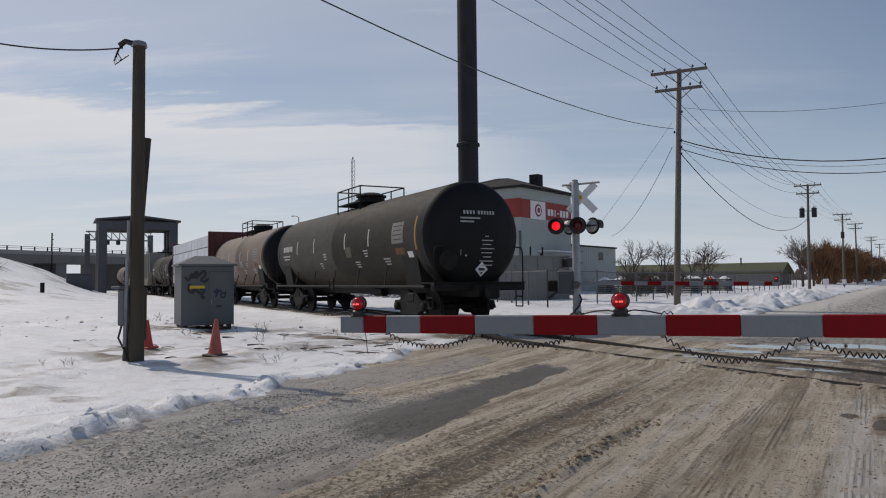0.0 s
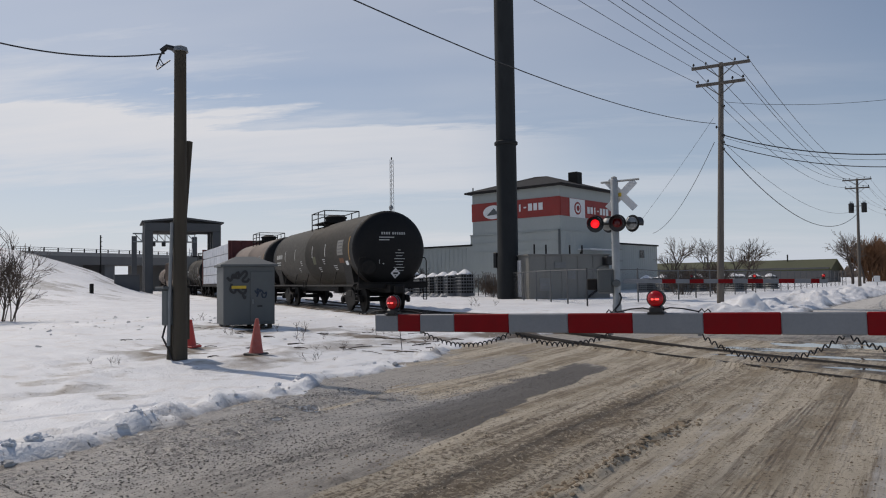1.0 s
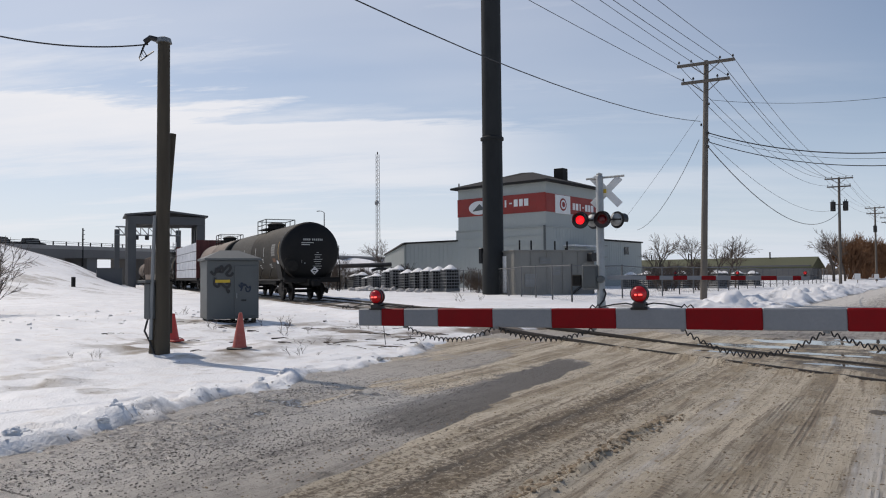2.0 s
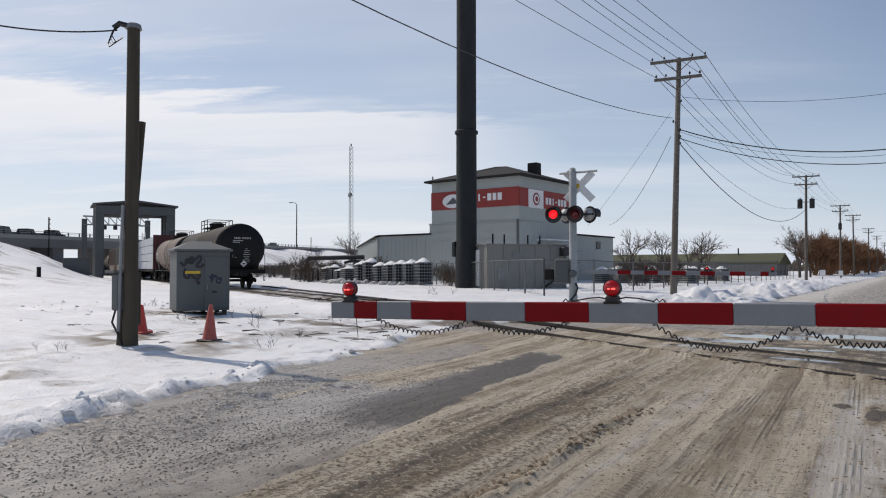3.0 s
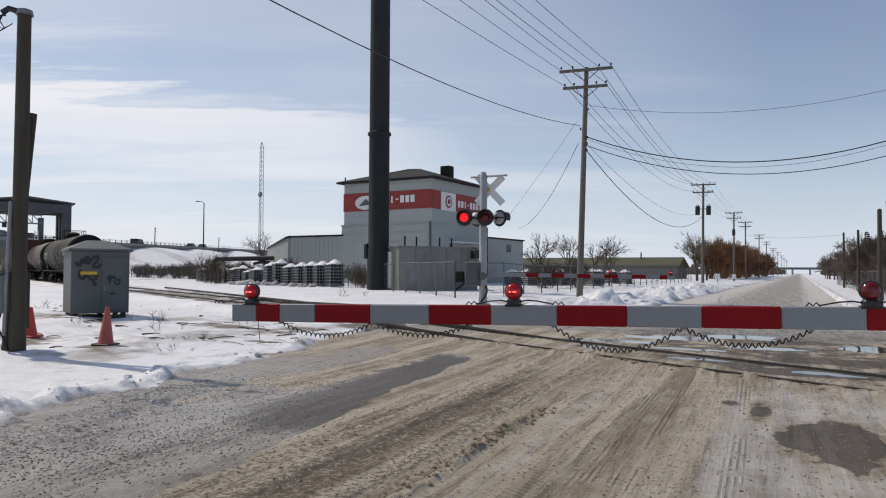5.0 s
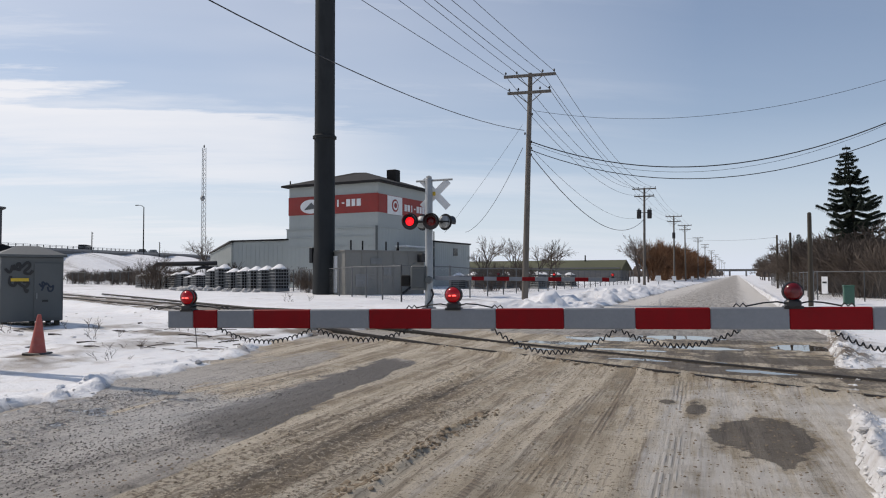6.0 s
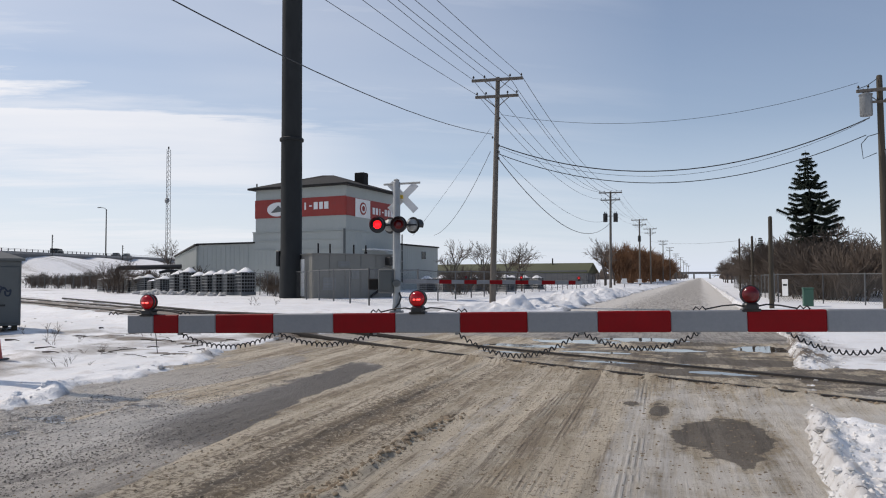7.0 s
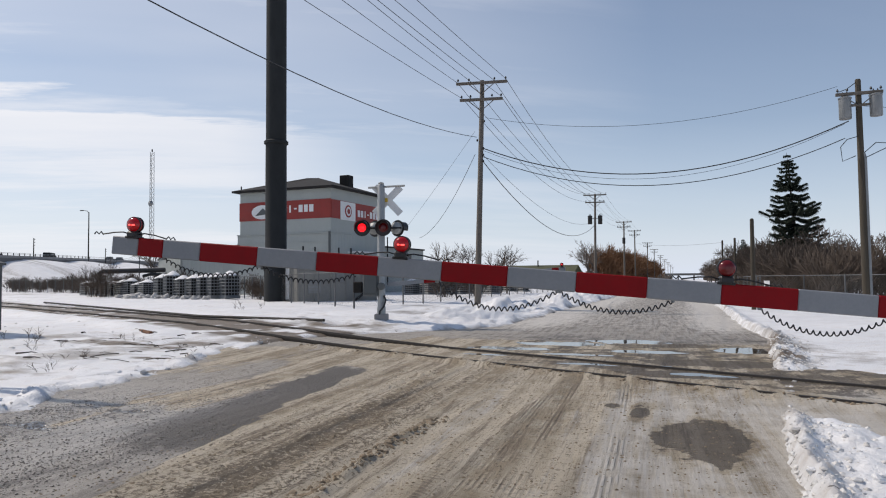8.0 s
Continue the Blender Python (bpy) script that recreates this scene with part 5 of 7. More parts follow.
def build_verge():
    cab = thing("signal_cabinet", pose(-17.20, 13.62, 0.13, 0, 0, 61), "grey steel signal cabinet with hipped roof and painted scrawls", "cabinet")
    W, Dp, z0, z1 = 1.42, 1.3, 0.20, 1.84
    part("body", box((0, 0, (z0 + z1) / 2), (W, Dp, z1 - z0), 0.015), CABINET, cab)
    bm = bmesh.new()
    low = [bm.verts.new(p) for p in ((-W / 2 - 0.07, -Dp / 2 - 0.07, z1), (W / 2 + 0.07, -Dp / 2 - 0.07, z1), (W / 2 + 0.07, Dp / 2 + 0.07, z1), (-W / 2 - 0.07, Dp / 2 + 0.07, z1))]
    mid = [bm.verts.new(v.co + Vector((0, 0, 0.06))) for v in low]
    apex = [bm.verts.new((-0.25, 0, z1 + 0.30)), bm.verts.new((0.25, 0, z1 + 0.30))]
    for k in range(4):
        bm.faces.new((low[k], low[(k + 1) % 4], mid[(k + 1) % 4], mid[k]))
    bm.faces.new((mid[0], mid[1], apex[1], apex[0]))
    bm.faces.new((mid[2], mid[3], apex[0], apex[1]))
    bm.faces.new((mid[1], mid[2], apex[1]))
    bm.faces.new((mid[3], mid[0], apex[0]))
    bm.faces.new(low[::-1])
    part("roof", bm, CABINET, cab, "shallow hipped steel roof")
    door = part("door", box((W * 0.24, -Dp / 2 - 0.012, 0.98), (0.62, 0.03, 1.42), 0.008), CABINET, cab, "flush grey door")
    part("handle", box((W * 0.24 - 0.25, -Dp / 2 - 0.045, 0.85), (0.03, 0.03, 0.14), 0.006), GALV, door)
    part("vent", box((W * 0.20, -Dp / 2 - 0.03, 0.72), (0.14, 0.02, 0.05)), BLACK, door)
    for x in (-W / 2 + 0.12, W / 2 - 0.12, 0.2):
        for y in (-Dp / 2 + 0.12, Dp / 2 - 0.12):
            part("leg", box((x, y, 0.0), (0.12, 0.12, 0.44), 0.01), WOOD, cab)
    y = -Dp / 2 - 0.02

    def stroke(pts, r, mt, yy):
        bm = bmesh.new()
        q = [Vector(p) for p in pts]
        for _ in range(2):
            q = [q[0]] + [v for a, b in zip(q, q[1:]) for v in (a.lerp(b, 0.25), a.lerp(b, 0.75))] + [q[-1]]
        tube([(a.x, yy, a.y) for a in q], r, 5, bm)
        for v in bm.verts:
            v.co.y = yy + (v.co.y - yy) * 0.12
        return part("scrawl", bm, mt, cab, "painted scrawl")

    sx = -W / 2
    part("scrawl", box((sx + 0.42, y - 0.006, 1.26), (0.40, 0.006, 0.08), 0.0), YELLOW, cab, "yellow paint bar")
    for pts in ([(0.12, 1.60), (0.26, 1.46), (0.34, 1.75), (0.36, 1.52), (0.50, 1.80), (0.55, 1.55), (0.40, 1.60)], [(0.55, 1.62), (0.75, 1.80), (0.82, 1.66), (0.60, 1.50), (0.80, 1.45), (0.88, 1.56)], [(0.28, 1.42), (0.22, 1.22), (0.40, 1.14), (0.42, 1.34), (0.55, 1.18), (0.72, 1.12), (0.78, 1.28), (0.62, 1.26)], [(0.66, 1.12), (0.72, 0.98), (0.74, 1.08)]):
        stroke([(sx + a * 0.80, b - 0.06) for a, b in pts], 0.036, BLACK, y)
    blue = surface("blue_black_spray", (0.012, 0.022, 0.045), 0.6)
    for pts in ([(1.22, 1.22), (1.34, 1.10), (1.30, 1.30), (1.46, 1.18)], [(1.30, 1.04), (1.44, 1.28), (1.60, 1.10), (1.70, 1.20), (1.66, 1.02), (1.52, 1.02), (1.50, 1.14)]):
        stroke([(sx + a * 0.70, b - 0.06) for a, b in pts], 0.022, blue, -Dp / 2 - 0.034)
    # broken sticks lying on the verge
    rng = random.Random(19)
    for k in range(44):
        cx, cy, spread_x, spread_y = ((-9.4, 11.4, 0.5, 0.4), (-10.6, 12.8, 1.0, 0.7), (-14.4, 9.4, 0.9, 0.25), (-16.2, 12.5, 1.2, 0.4), (-11.6, 14.0, 1.0, 0.4))[k % 5]
        sx0, sy0 = rng.gauss(cx, spread_x), rng.gauss(cy, spread_y)
        sx0 = min(sx0, float(np.interp(sy0, EDGE_Y, EDGE_L)) - 0.15)
        size, turn = rng.uniform(0.12, 0.45) * (2.2 if k % 6 == 0 else 1.0), radians(rng.gauss(28, 40))
        st = thing("stick", pose(sx0, sy0, gz(sx0, sy0) + 0.012), "broken brown stick lying on dirty snow", "stick", "broken sticks")
        bend = rng.uniform(-0.02, 0.02)
        a0, b0 = Vector((-size / 2 * math.cos(turn), -size / 2 * math.sin(turn), 0.0)), Vector((size / 2 * math.cos(turn), size / 2 * math.sin(turn), 0.0))
        a0.z, b0.z = gz(sx0 + a0.x, sy0 + a0.y) - gz(sx0, sy0), gz(sx0 + b0.x, sy0 + b0.y) - gz(sx0, sy0)
        part("twig", tube([a0, (a0 + b0) / 2 + Vector((bend, -bend, 0.015)), b0], rng.uniform(0.004, 0.012), 6), WOOD, st)
    # traffic cones
    for x, y, mt, lb, h in ((-11.35, 9.18, CONE_PALE, "sun-faded orange traffic cone standing in snow", 0.70), (-13.5, 9.2, CONE, "bright red-orange traffic cone beside the pole", 0.58)):
        c = thing("traffic_cone", pose(x, y, gz(x, y) - 0.01, 0, 2, 20), lb, "traffic cone", "traffic cones")
        part("base", box((0, 0, 0.02), (0.36, 0.36, 0.045), 0.015), BLACK if mt is CONE_PALE else mt, c)
        part("body", lathe([(0.145, 0.04), (0.13, 0.07), (0.035, h - 0.02), (0.025, h)], 20), mt, c, "", True)
    # lumps of ploughed snow and ice along the road's edge
    rng = random.Random(9)
    for k in range(16):
        y = rng.uniform(2.5, 15)
        x = float(np.interp(y, EDGE_Y, EDGE_L)) - rng.uniform(0.15, 0.75)
        if k == 0:
            x, y = -7.25, 4.2
        if k == 1:
            x, y = -7.05, 3.95
        r = (0.075, 0.06)[k] if k < 2 else rng.uniform(0.03, 0.07)
        snow_lump(x, y, r, rng, k % 3 == 0 and k > 1)
    for k in range(12):
        y = rng.uniform(5.6, 19)
        x = float(np.interp(y, RIGHT_Y, RIGHT_X)) + rng.uniform(0.05, 0.7)
        snow_lump(x, y, rng.uniform(0.03, 0.07), rng, k % 3 == 0)
    crumb_field("snow_crumbs", 2000, lambda: (lambda y: (float(np.interp(y, RIGHT_Y, RIGHT_X)) + max(0.02, rng.gauss(0.26, 0.24)), y))(rng.uniform(4.5, 20)), (0.005, 0.034), CRUMB, rng, "small crumbs of ploughed snow on the bank")
    crumb_field("snow_crumbs", 160, lambda: (lambda y: (float(np.interp(y, EDGE_Y, EDGE_L)) - rng.gauss(0.25, 0.30), y))(rng.uniform(2.5, 16)), (0.008, 0.030), CRUMB, rng, "small crumbs of dirty snow along the road's edge")
    crumb_field("snow_clumps", 170, lambda: (rng.gauss(-24, 5), rng.gauss(13.5, 3.0)), (0.015, 0.065), CRUMB, rng, "grey clumps of crusted snow on the open slope")
    crumb_field("mud_crumbs", 5200, lambda: (rng.uniform(-4.5, 0.7), 2.6 + 9 * rng.random() ** 1.3), (0.003, 0.014), MUD, rng, "crumbs of dried mud on the road", True)
    crumb_field("mud_crumbs", 420, lambda: (-2.52 + rng.gauss(0, 0.06), rng.uniform(3.6, 7.6)), (0.008, 0.030), MUD, rng, "ridge of mud crumbs between wheel tracks", True)
    crumb_field("mud_crumbs", 420, lambda: (lambda s0, o: tuple(track(s0, o))[:2])(rng.uniform(-3, 9), 1.05 + rng.gauss(0, 0.10)), (0.010, 0.040), MUD, rng, "ridge of mud crumbs beside the rail", True)
    beds = [(rng.uniform(-7.4, -4.4), 2.8 + 8 * rng.random() ** 1.4) for _ in range(34)]

    def gravel_spot():
        bx, by = rng.choice(beds)
        y = max(2.4, by + rng.gauss(0, 0.8))
        x = bx + rng.gauss(0, 0.30)
        if x < float(np.interp(y, EDGE_Y, EDGE_L)) + 0.1 or x > -3.9:
            return rng.uniform(-6.2, -4.4), y
        return x, y

    crumb_field("gravel", 13000, gravel_spot, (0.003, 0.0105), GRAVEL, rng, "loose dark gravel on wet asphalt", True)


def crumb_field(name, count, spot, sizes, material, rng, label, on_road=False):
    """Uncountable small crumbs as one piece of stuff."""
    vs, fs = [], []
    t = (1 + math.sqrt(5)) / 2
    base = [Vector(v).normalized() for v in ((-1, t, 0), (1, t, 0), (-1, -t, 0), (1, -t, 0), (0, -1, t), (0, 1, t), (0, -1, -t), (0, 1, -t), (t, 0, -1), (t, 0, 1), (-t, 0, -1), (-t, 0, 1))]
    tri = ((0, 11, 5), (0, 5, 1), (0, 1, 7), (0, 7, 10), (0, 10, 11), (1, 5, 9), (5, 11, 4), (11, 10, 2), (10, 7, 6), (7, 1, 8), (3, 9, 4), (3, 4, 2), (3, 2, 6), (3, 6, 8), (3, 8, 9), (4, 9, 5), (2, 4, 11), (6, 2, 10), (8, 6, 7), (9, 8, 1))
    pts = np.array([spot() for _ in range(count)])
    zs = road_fields(pts[:, 0], pts[:, 1])[0] if on_road else ground_height(pts[:, 0], pts[:, 1])[0]
    for (x, y), z in zip(pts, zs):
        if not on_road and z < -0.02:
            z = 0.0
        r = sizes[0] + (sizes[1] - sizes[0]) * rng.random() ** 2.2
        i = len(vs)
        sx, sy, sz = rng.uniform(0.7, 1.5), rng.uniform(0.7, 1.5), rng.uniform(0.5, 0.9)
        for v in base:
            q = r * rng.uniform(0.7, 1.25)
            vs.append((x + v.x * q * sx, y + v.y * q * sy, z + r * 0.05 + v.z * q * sz))
        fs.extend((i + a, i + b, i + c) for a, b, c in tri)
    ob = tagged(part(name, (vs, fs), material), label, name.replace("_", " "), kind="stuff")
    if material is GRAVEL:
        ob.data.polygons.foreach_set("use_smooth", [True] * len(ob.data.polygons))


def snow_lump(x, y, r, rng, dirty):
    lump = thing("snow_lump", pose(x, y, gz(x, y) + r * 0.25, 0, 0, rng.uniform(0, 360)), "lump of dirty ploughed snow at the road's edge" if dirty else "lump of white ploughed snow at the road's edge", "snow lump", "ploughed snow lumps")
    bm = bmesh.new()
    bmesh.ops.create_icosphere(bm, subdivisions=3, radius=r)
    off = Vector((rng.uniform(0, 50), rng.uniform(0, 50), 0))
    for v in bm.verts:
        v.co *= 1 + 0.75 * noise.noise(v.co / r * 1.1 + off) + 0.35 * noise.noise(v.co / r * 3 + off) + 0.12 * noise.noise(v.co / r * 7 + off)
        v.co.z *= 0.65
    part("clod", bm, ICE if dirty else SNOW, lump)


build_track()
build_train()
ARMA, LENS_A, ARMB, LENS_B, LENS_M = build_crossing()
build_poles()
build_verge()

# ---- works building, chimney, yard ----


def ribbed_wall(parent, a, b, z0, z1, out, material, pitch=0.6, name="siding"):
    """Standing ribs of metal cladding along a wall from a to b, proud to the side out."""
    a, b, out = Vector((*a, 0)), Vector((*b, 0)), Vector((*out, 0))
    d = (b - a).normalized()
    bm = bmesh.new()
    n = max(2, int((b - a).length / pitch))
    for k in range(n + 1):
        p = a.lerp(b, k / n)
        q = [p - d * 0.035, p + d * 0.035, p + d * 0.02 + out * 0.014, p - d * 0.02 + out * 0.014]
        lo = [bm.verts.new((v.x, v.y, z0)) for v in q]
        hi = [bm.verts.new((v.x, v.y, z1)) for v in q]
        for i in range(4):
            bm.faces.new((lo[i], lo[(i + 1) % 4], hi[(i + 1) % 4], hi[i]))
        bm.faces.new(hi)
    bmesh.ops.recalc_face_normals(bm, faces=bm.faces)
    return part(name, bm, material, parent)


def build_works():
    b = thing("works_building", pose(-28.1, 55.1, 0.1, 0, 0, -5), "white metal-clad works building with red sign band", "building")
    part("upper_wall", box((-4.72, 4.4, 7.42), (9.45, 8.8, 3.85)), SIDING, b)
    part("lower_wall", box((-4.85, 4.4, 2.75), (9.72, 8.82, 5.55)), SIDING, b)
    part("ledge", box((-4.85, 4.4, 5.53), (9.84, 8.94, 0.08)), SIDING, b)
    ribbed_wall(b, (-9.6, -0.01), (-0.1, -0.01), 0.2, 3.9, (0, -1), SIDING, 0.45)
    ribbed_wall(b, (0.01, 0.3), (0.01, 8.7), 0.2, 5.4, (1, 0), SIDING, 0.45)
    for z in (3.95, 4.75, 5.4):
        part("seam", box((-4.85, -0.03, z), (9.7, 0.05, 0.06)), SIDING, b)
    part("downpipe", tube([(-0.08, -0.12, 0.2), (-0.08, -0.12, 5.6)], 0.10, 8), CABINET, b)
    part("sign_band", box((-4.74, -0.03, 7.58), (9.5, 0.05, 1.62)), BANNER, b, "faded red painted sign band")
    part("sign_band", box((0.03, 4.4, 7.55), (0.05, 8.8, 1.58)), BANNER, b, "faded red painted sign band")
    # the lettering of the firm, as plain blocks
    for k, w in enumerate((0.40, 0.40, 0.16, 0.26, 0.40, 0.36, 0.42)):
        x = -5.15 + 0.54 * k
        part("sign_block", box((x, -0.075, 7.66), (w, 0.03, 0.62 if k != 3 else 0.12)), WHITE, b)
        y = 4.55 + 0.56 * k
        part("sign_block", box((0.075, y, 7.45), (0.03, w, 0.60 if k != 3 else 0.12)), WHITE, b)
    disc = lathe([(0.02, -0.02), (1.0, -0.02), (1.0, 0.02), (0.02, 0.02)], 28, None, "Y")
    ob = part("oval_emblem", disc, WHITE, b, "white oval emblem")
    ob.matrix_basis = pose(-7.0, -0.08, 7.5) @ Matrix.Diagonal((1.12, 1, 0.62, 1))
    part("oval_mark", prism([(-7.7, 7.2), (-6.3, 7.3), (-6.9, 7.85)], -0.13, -0.11), CABINET, b)
    part("square_emblem", box((0.08, 2.65, 7.5), (0.04, 2.5, 1.6)), WHITE, b, "white square emblem")
    part("emblem_disc", lathe([(0.02, 0.10), (0.55, 0.10), (0.55, 0.13), (0.02, 0.13)], 24, None, "X"), BANNER, b).location = (0, 2.65, 7.5)
    part("emblem_ring", lathe([(0.02, 0.135), (0.40, 0.135), (0.40, 0.145), (0.02, 0.145)], 24, None, "X"), WHITE, b).location = (0, 2.65, 7.5)
    part("emblem_core", lathe([(0.02, 0.15), (0.24, 0.15), (0.24, 0.16), (0.02, 0.16)], 20, None, "X"), BANNER, b).location = (0, 2.65, 7.5)
    bm = bmesh.new()
    e = [bm.verts.new(p) for p in ((-10.0, -0.5, 9.30), (0.5, -0.5, 9.30), (0.5, 9.3, 9.30), (-10.0, 9.3, 9.30))]
    t = [bm.verts.new(v.co + Vector((0, 0, 0.16))) for v in e]
    ap = [bm.verts.new((-5.2, 4.2, 10.95)), bm.verts.new((-4.2, 4.6, 10.95))]
    for k in range(4):
        bm.faces.new((e[k], e[(k + 1) % 4], t[(k + 1) % 4], t[k]))
    bm.faces.new((t[0], t[1], ap[1], ap[0]))
    bm.faces.new((t[1], t[2], ap[1]))
    bm.faces.new((t[2], t[3], ap[0], ap[1]))
    bm.faces.new((t[3], t[0], ap[0]))
    bm.faces.new(e[::-1])
    part("roof", bm, ROOF, b, "dark hipped shingle roof")
    part("roof_stack", box((-1.6, 5.2, 10.4), (0.95, 0.9, 1.35), 0.04), IRON, b, "square dark roof stack")
    part("vent_pipe", tube([(-9.5, 0.2, 9.4), (-9.5, 0.2, 9.95)], 0.06, 8), IRON, b)
    part("rear_wing", box((-4.6, 13.6, 2.3), (9.2, 9.6, 4.6)), SIDING, b)
    part("wing_roof", box((-4.6, 13.6, 4.68), (9.5, 9.8, 0.14)), ROOF, b)
    ribbed_wall(b, (0.005, 9.0), (0.005, 18.3), 0.2, 4.5, (1, 0), SIDING, 0.45)
    win = part("window", box((0.03, 14.9, 3.75), (0.06, 0.9, 0.75)), GLASS_DARK, b)
    part("window_frame", box((0.03, 14.9, 3.33), (0.12, 1.1, 0.08)), SIDING, win)
    part("wall_vent", box((0.05, 3.2, 3.6), (0.08, 0.35, 0.3)), IRON, b)
    part("service_mast", tube([(0.25, 9.7, 1.0), (0.25, 9.7, 5.6)], 0.06, 8), IRON, b)
    part("awning", box((0.6, 4.9, 3.95), (1.2, 4.4, 0.10)), WHITE, b)
    part("front_wing", box((-12.9, 4.6, 2.28), (6.5, 9.0, 4.56)), SIDING, b)
    part("wing_roof", box((-12.9, 4.6, 4.64), (6.8, 9.3, 0.14)), ROOF, b)
    ribbed_wall(b, (-16.1, 0.09), (-9.8, 0.09), 0.2, 4.4, (0, -1), SIDING, 0.5)
    # the long shed behind, along the yard
    w = thing("long_shed", pose(-44.4, 56.6, 0.1, 0, 0, 132.5), "long white metal shed with a row of doors", "building")
    part("wall", box((18.5, -4.5, 2.25), (37, 9, 4.5)), SIDING, w)
    part("roof", box((18.5, -4.5, 4.58), (37.4, 9.4, 0.16)), ROOF, w)
    ribbed_wall(w, (0.2, 0.01), (36.8, 0.01), 0.2, 4.4, (0, 1), SIDING, 0.8)
    for x in (3.5, 11, 20):
        d = part("door", box((x, 0.03, 1.4), (1.1, 0.10, 2.4)), CABINET, w)
    # chimney
    c = thing("chimney", pose(-22.25, 36.75, 0.2), "tall dark steel chimney with a flanged joint", "chimney")
    part("lower_tube", lathe([(0.66, -0.2), (0.66, 2.6), (0.61, 2.7), (0.60, 9.25)], 32), STEEL_DARK, c, "", True)
    part("flange", lathe([(0.60, 9.22), (0.69, 9.26), (0.69, 9.40), (0.61, 9.46)], 32), STEEL_DARK, c)
    part("upper_tube", lathe([(0.585, 9.44), (0.575, 24.0)], 32), STEEL_DARK, c, "", True)
    part("box_vent", box((-0.62, -0.3, 2.45), (0.2, 0.4, 0.9), 0.03), BLACK, c)
    # machine house beside it
    m = thing("machine_house", pose(-20.3, 35.75, 0.25, 0, 0, 52), "grey steel machine house with louvres and pipes", "machine house")
    part("body", box((2.5, 2.4, 1.35), (5.0, 4.8, 2.5), 0.02), MACHINE, m)
    part("roof_sheet", box((2.5, 2.4, 2.63), (5.15, 4.95, 0.08), 0.01), MACHINE, m)
    part("skid", box((2.5, 2.4, 0.05), (5.1, 4.7, 0.14)), IRON, m)
    for k in range(6):
        part("panel_rib", box((0.06 + 0.98 * k, -0.02, 1.35), (0.05, 0.05, 2.45)), MACHINE, m)
    for x, z, wd, h in ((1.0, 0.95, 0.75, 0.7), (1.9, 2.05, 0.7, 0.35), (2.6, 1.5, 0.45, 0.55)):
        lv = part("louvre", box((x, -0.03, z), (wd, 0.05, h)), GALV, m)
        for q in range(4):
            part("blade", box((x, -0.07, z - h * 0.38 + q * h * 0.25), (wd * 0.9, 0.05, 0.02)), MACHINE, lv)
    part("fan_ring", lathe([(0.30, -0.08), (0.34, -0.04), (0.34, 0.0), (0.10, 0.0)], 20, None, "Y"), MACHINE, m).location = (4.5, 0, 1.65)
    part("exhaust_box", box((4.8, -0.3, 2.25), (0.5, 0.6, 0.5), 0.04), BLACK, m)
    part("side_door", box((-0.03, 1.6, 1.3), (0.05, 0.95, 2.1)), WHITE, m)
    part("side_panel", box((-0.03, 3.4, 1.5), (0.05, 1.3, 1.9)), GREEN_ROOF, m, "olive open panel")
    for k, x in enumerate((0.6, 1.5, 3.2, 4.2)):
        part("vent_pipe", tube([(x, 0.6 + 0.4 * k, 2.6), (x, 0.6 + 0.4 * k, 3.25)], 0.05, 8), IRON, m)
    part("pipe", tube([(3.4, -0.3, 0.15), (3.7, -0.3, 0.35), (4.2, -0.3, 0.7)], 0.07, 8), IRON, m)
    # stacked totes under snow
    rng = random.Random(12)
    first = tote()
    first.matrix_basis = pose(-28.8, 41.75, gz(-28.8, 41.75), 0, 0, 150)
    spots = []
    for k in range(1, 7):
        spots.append((-28.8 - 1.12 * k, 41.6 + 0.30 * k + rng.uniform(-0.1, 0.1)))
    for k in range(9):
        spots.append((-38.5 - 1.3 * k, 45.3 + 0.62 * k))
    for k in range(12):
        x, y = -14.5 - 1.3 * (k % 6), 56 + 12 * (k // 6) + rng.uniform(-0.5, 0.5)
        low = copy_thing(first, pose(x, y, gz(x, y), 0, 0, 150 + rng.uniform(-8, 8)))
        low.scale = (1, 1, 0.72)
    for k, (x, y) in enumerate(spots):
        one = copy_thing(first, pose(x, y, gz(x, y), 0, 0, 150 + rng.uniform(-12, 12)))
        one.scale = (1, 1, rng.uniform(0.86, 1.05) if k < 6 else rng.uniform(0.60, 0.80))
    for k in range(10):
        x, y = -29.5 - 1.0 * k, 40.2 + 0.25 * k
        snow_lump(x, y, rng.uniform(0.25, 0.45), rng, True)
    # pipe boom of a parked loader
    p = thing("pipe_boom", pose(-45.6, 48.0, gz(-45.6, 48), 0, 0, 18), "black jointed pipe boom over the yard fence", "boom")
    part("upright", tube([(0.25, 0, -0.1), (0.2, 0, 1.2), (0.0, 0, 1.75)], 0.16, 8), BLACK, p)
    part("beam", tube([(-0.05, 0, 1.75), (0.3, 0, 2.0), (5.4, 0, 2.1)], 0.20, 8), BLACK, p)
    part("cylinder", tube([(3.6, 0, 1.6), (4.2, 0, 1.75), (5.4, 0, 1.7)], 0.13, 8), BLACK, p)
    part("leg", tube([(4.6, 0, -0.1), (4.6, 0, 2.0)], 0.07, 8), BLACK, p)


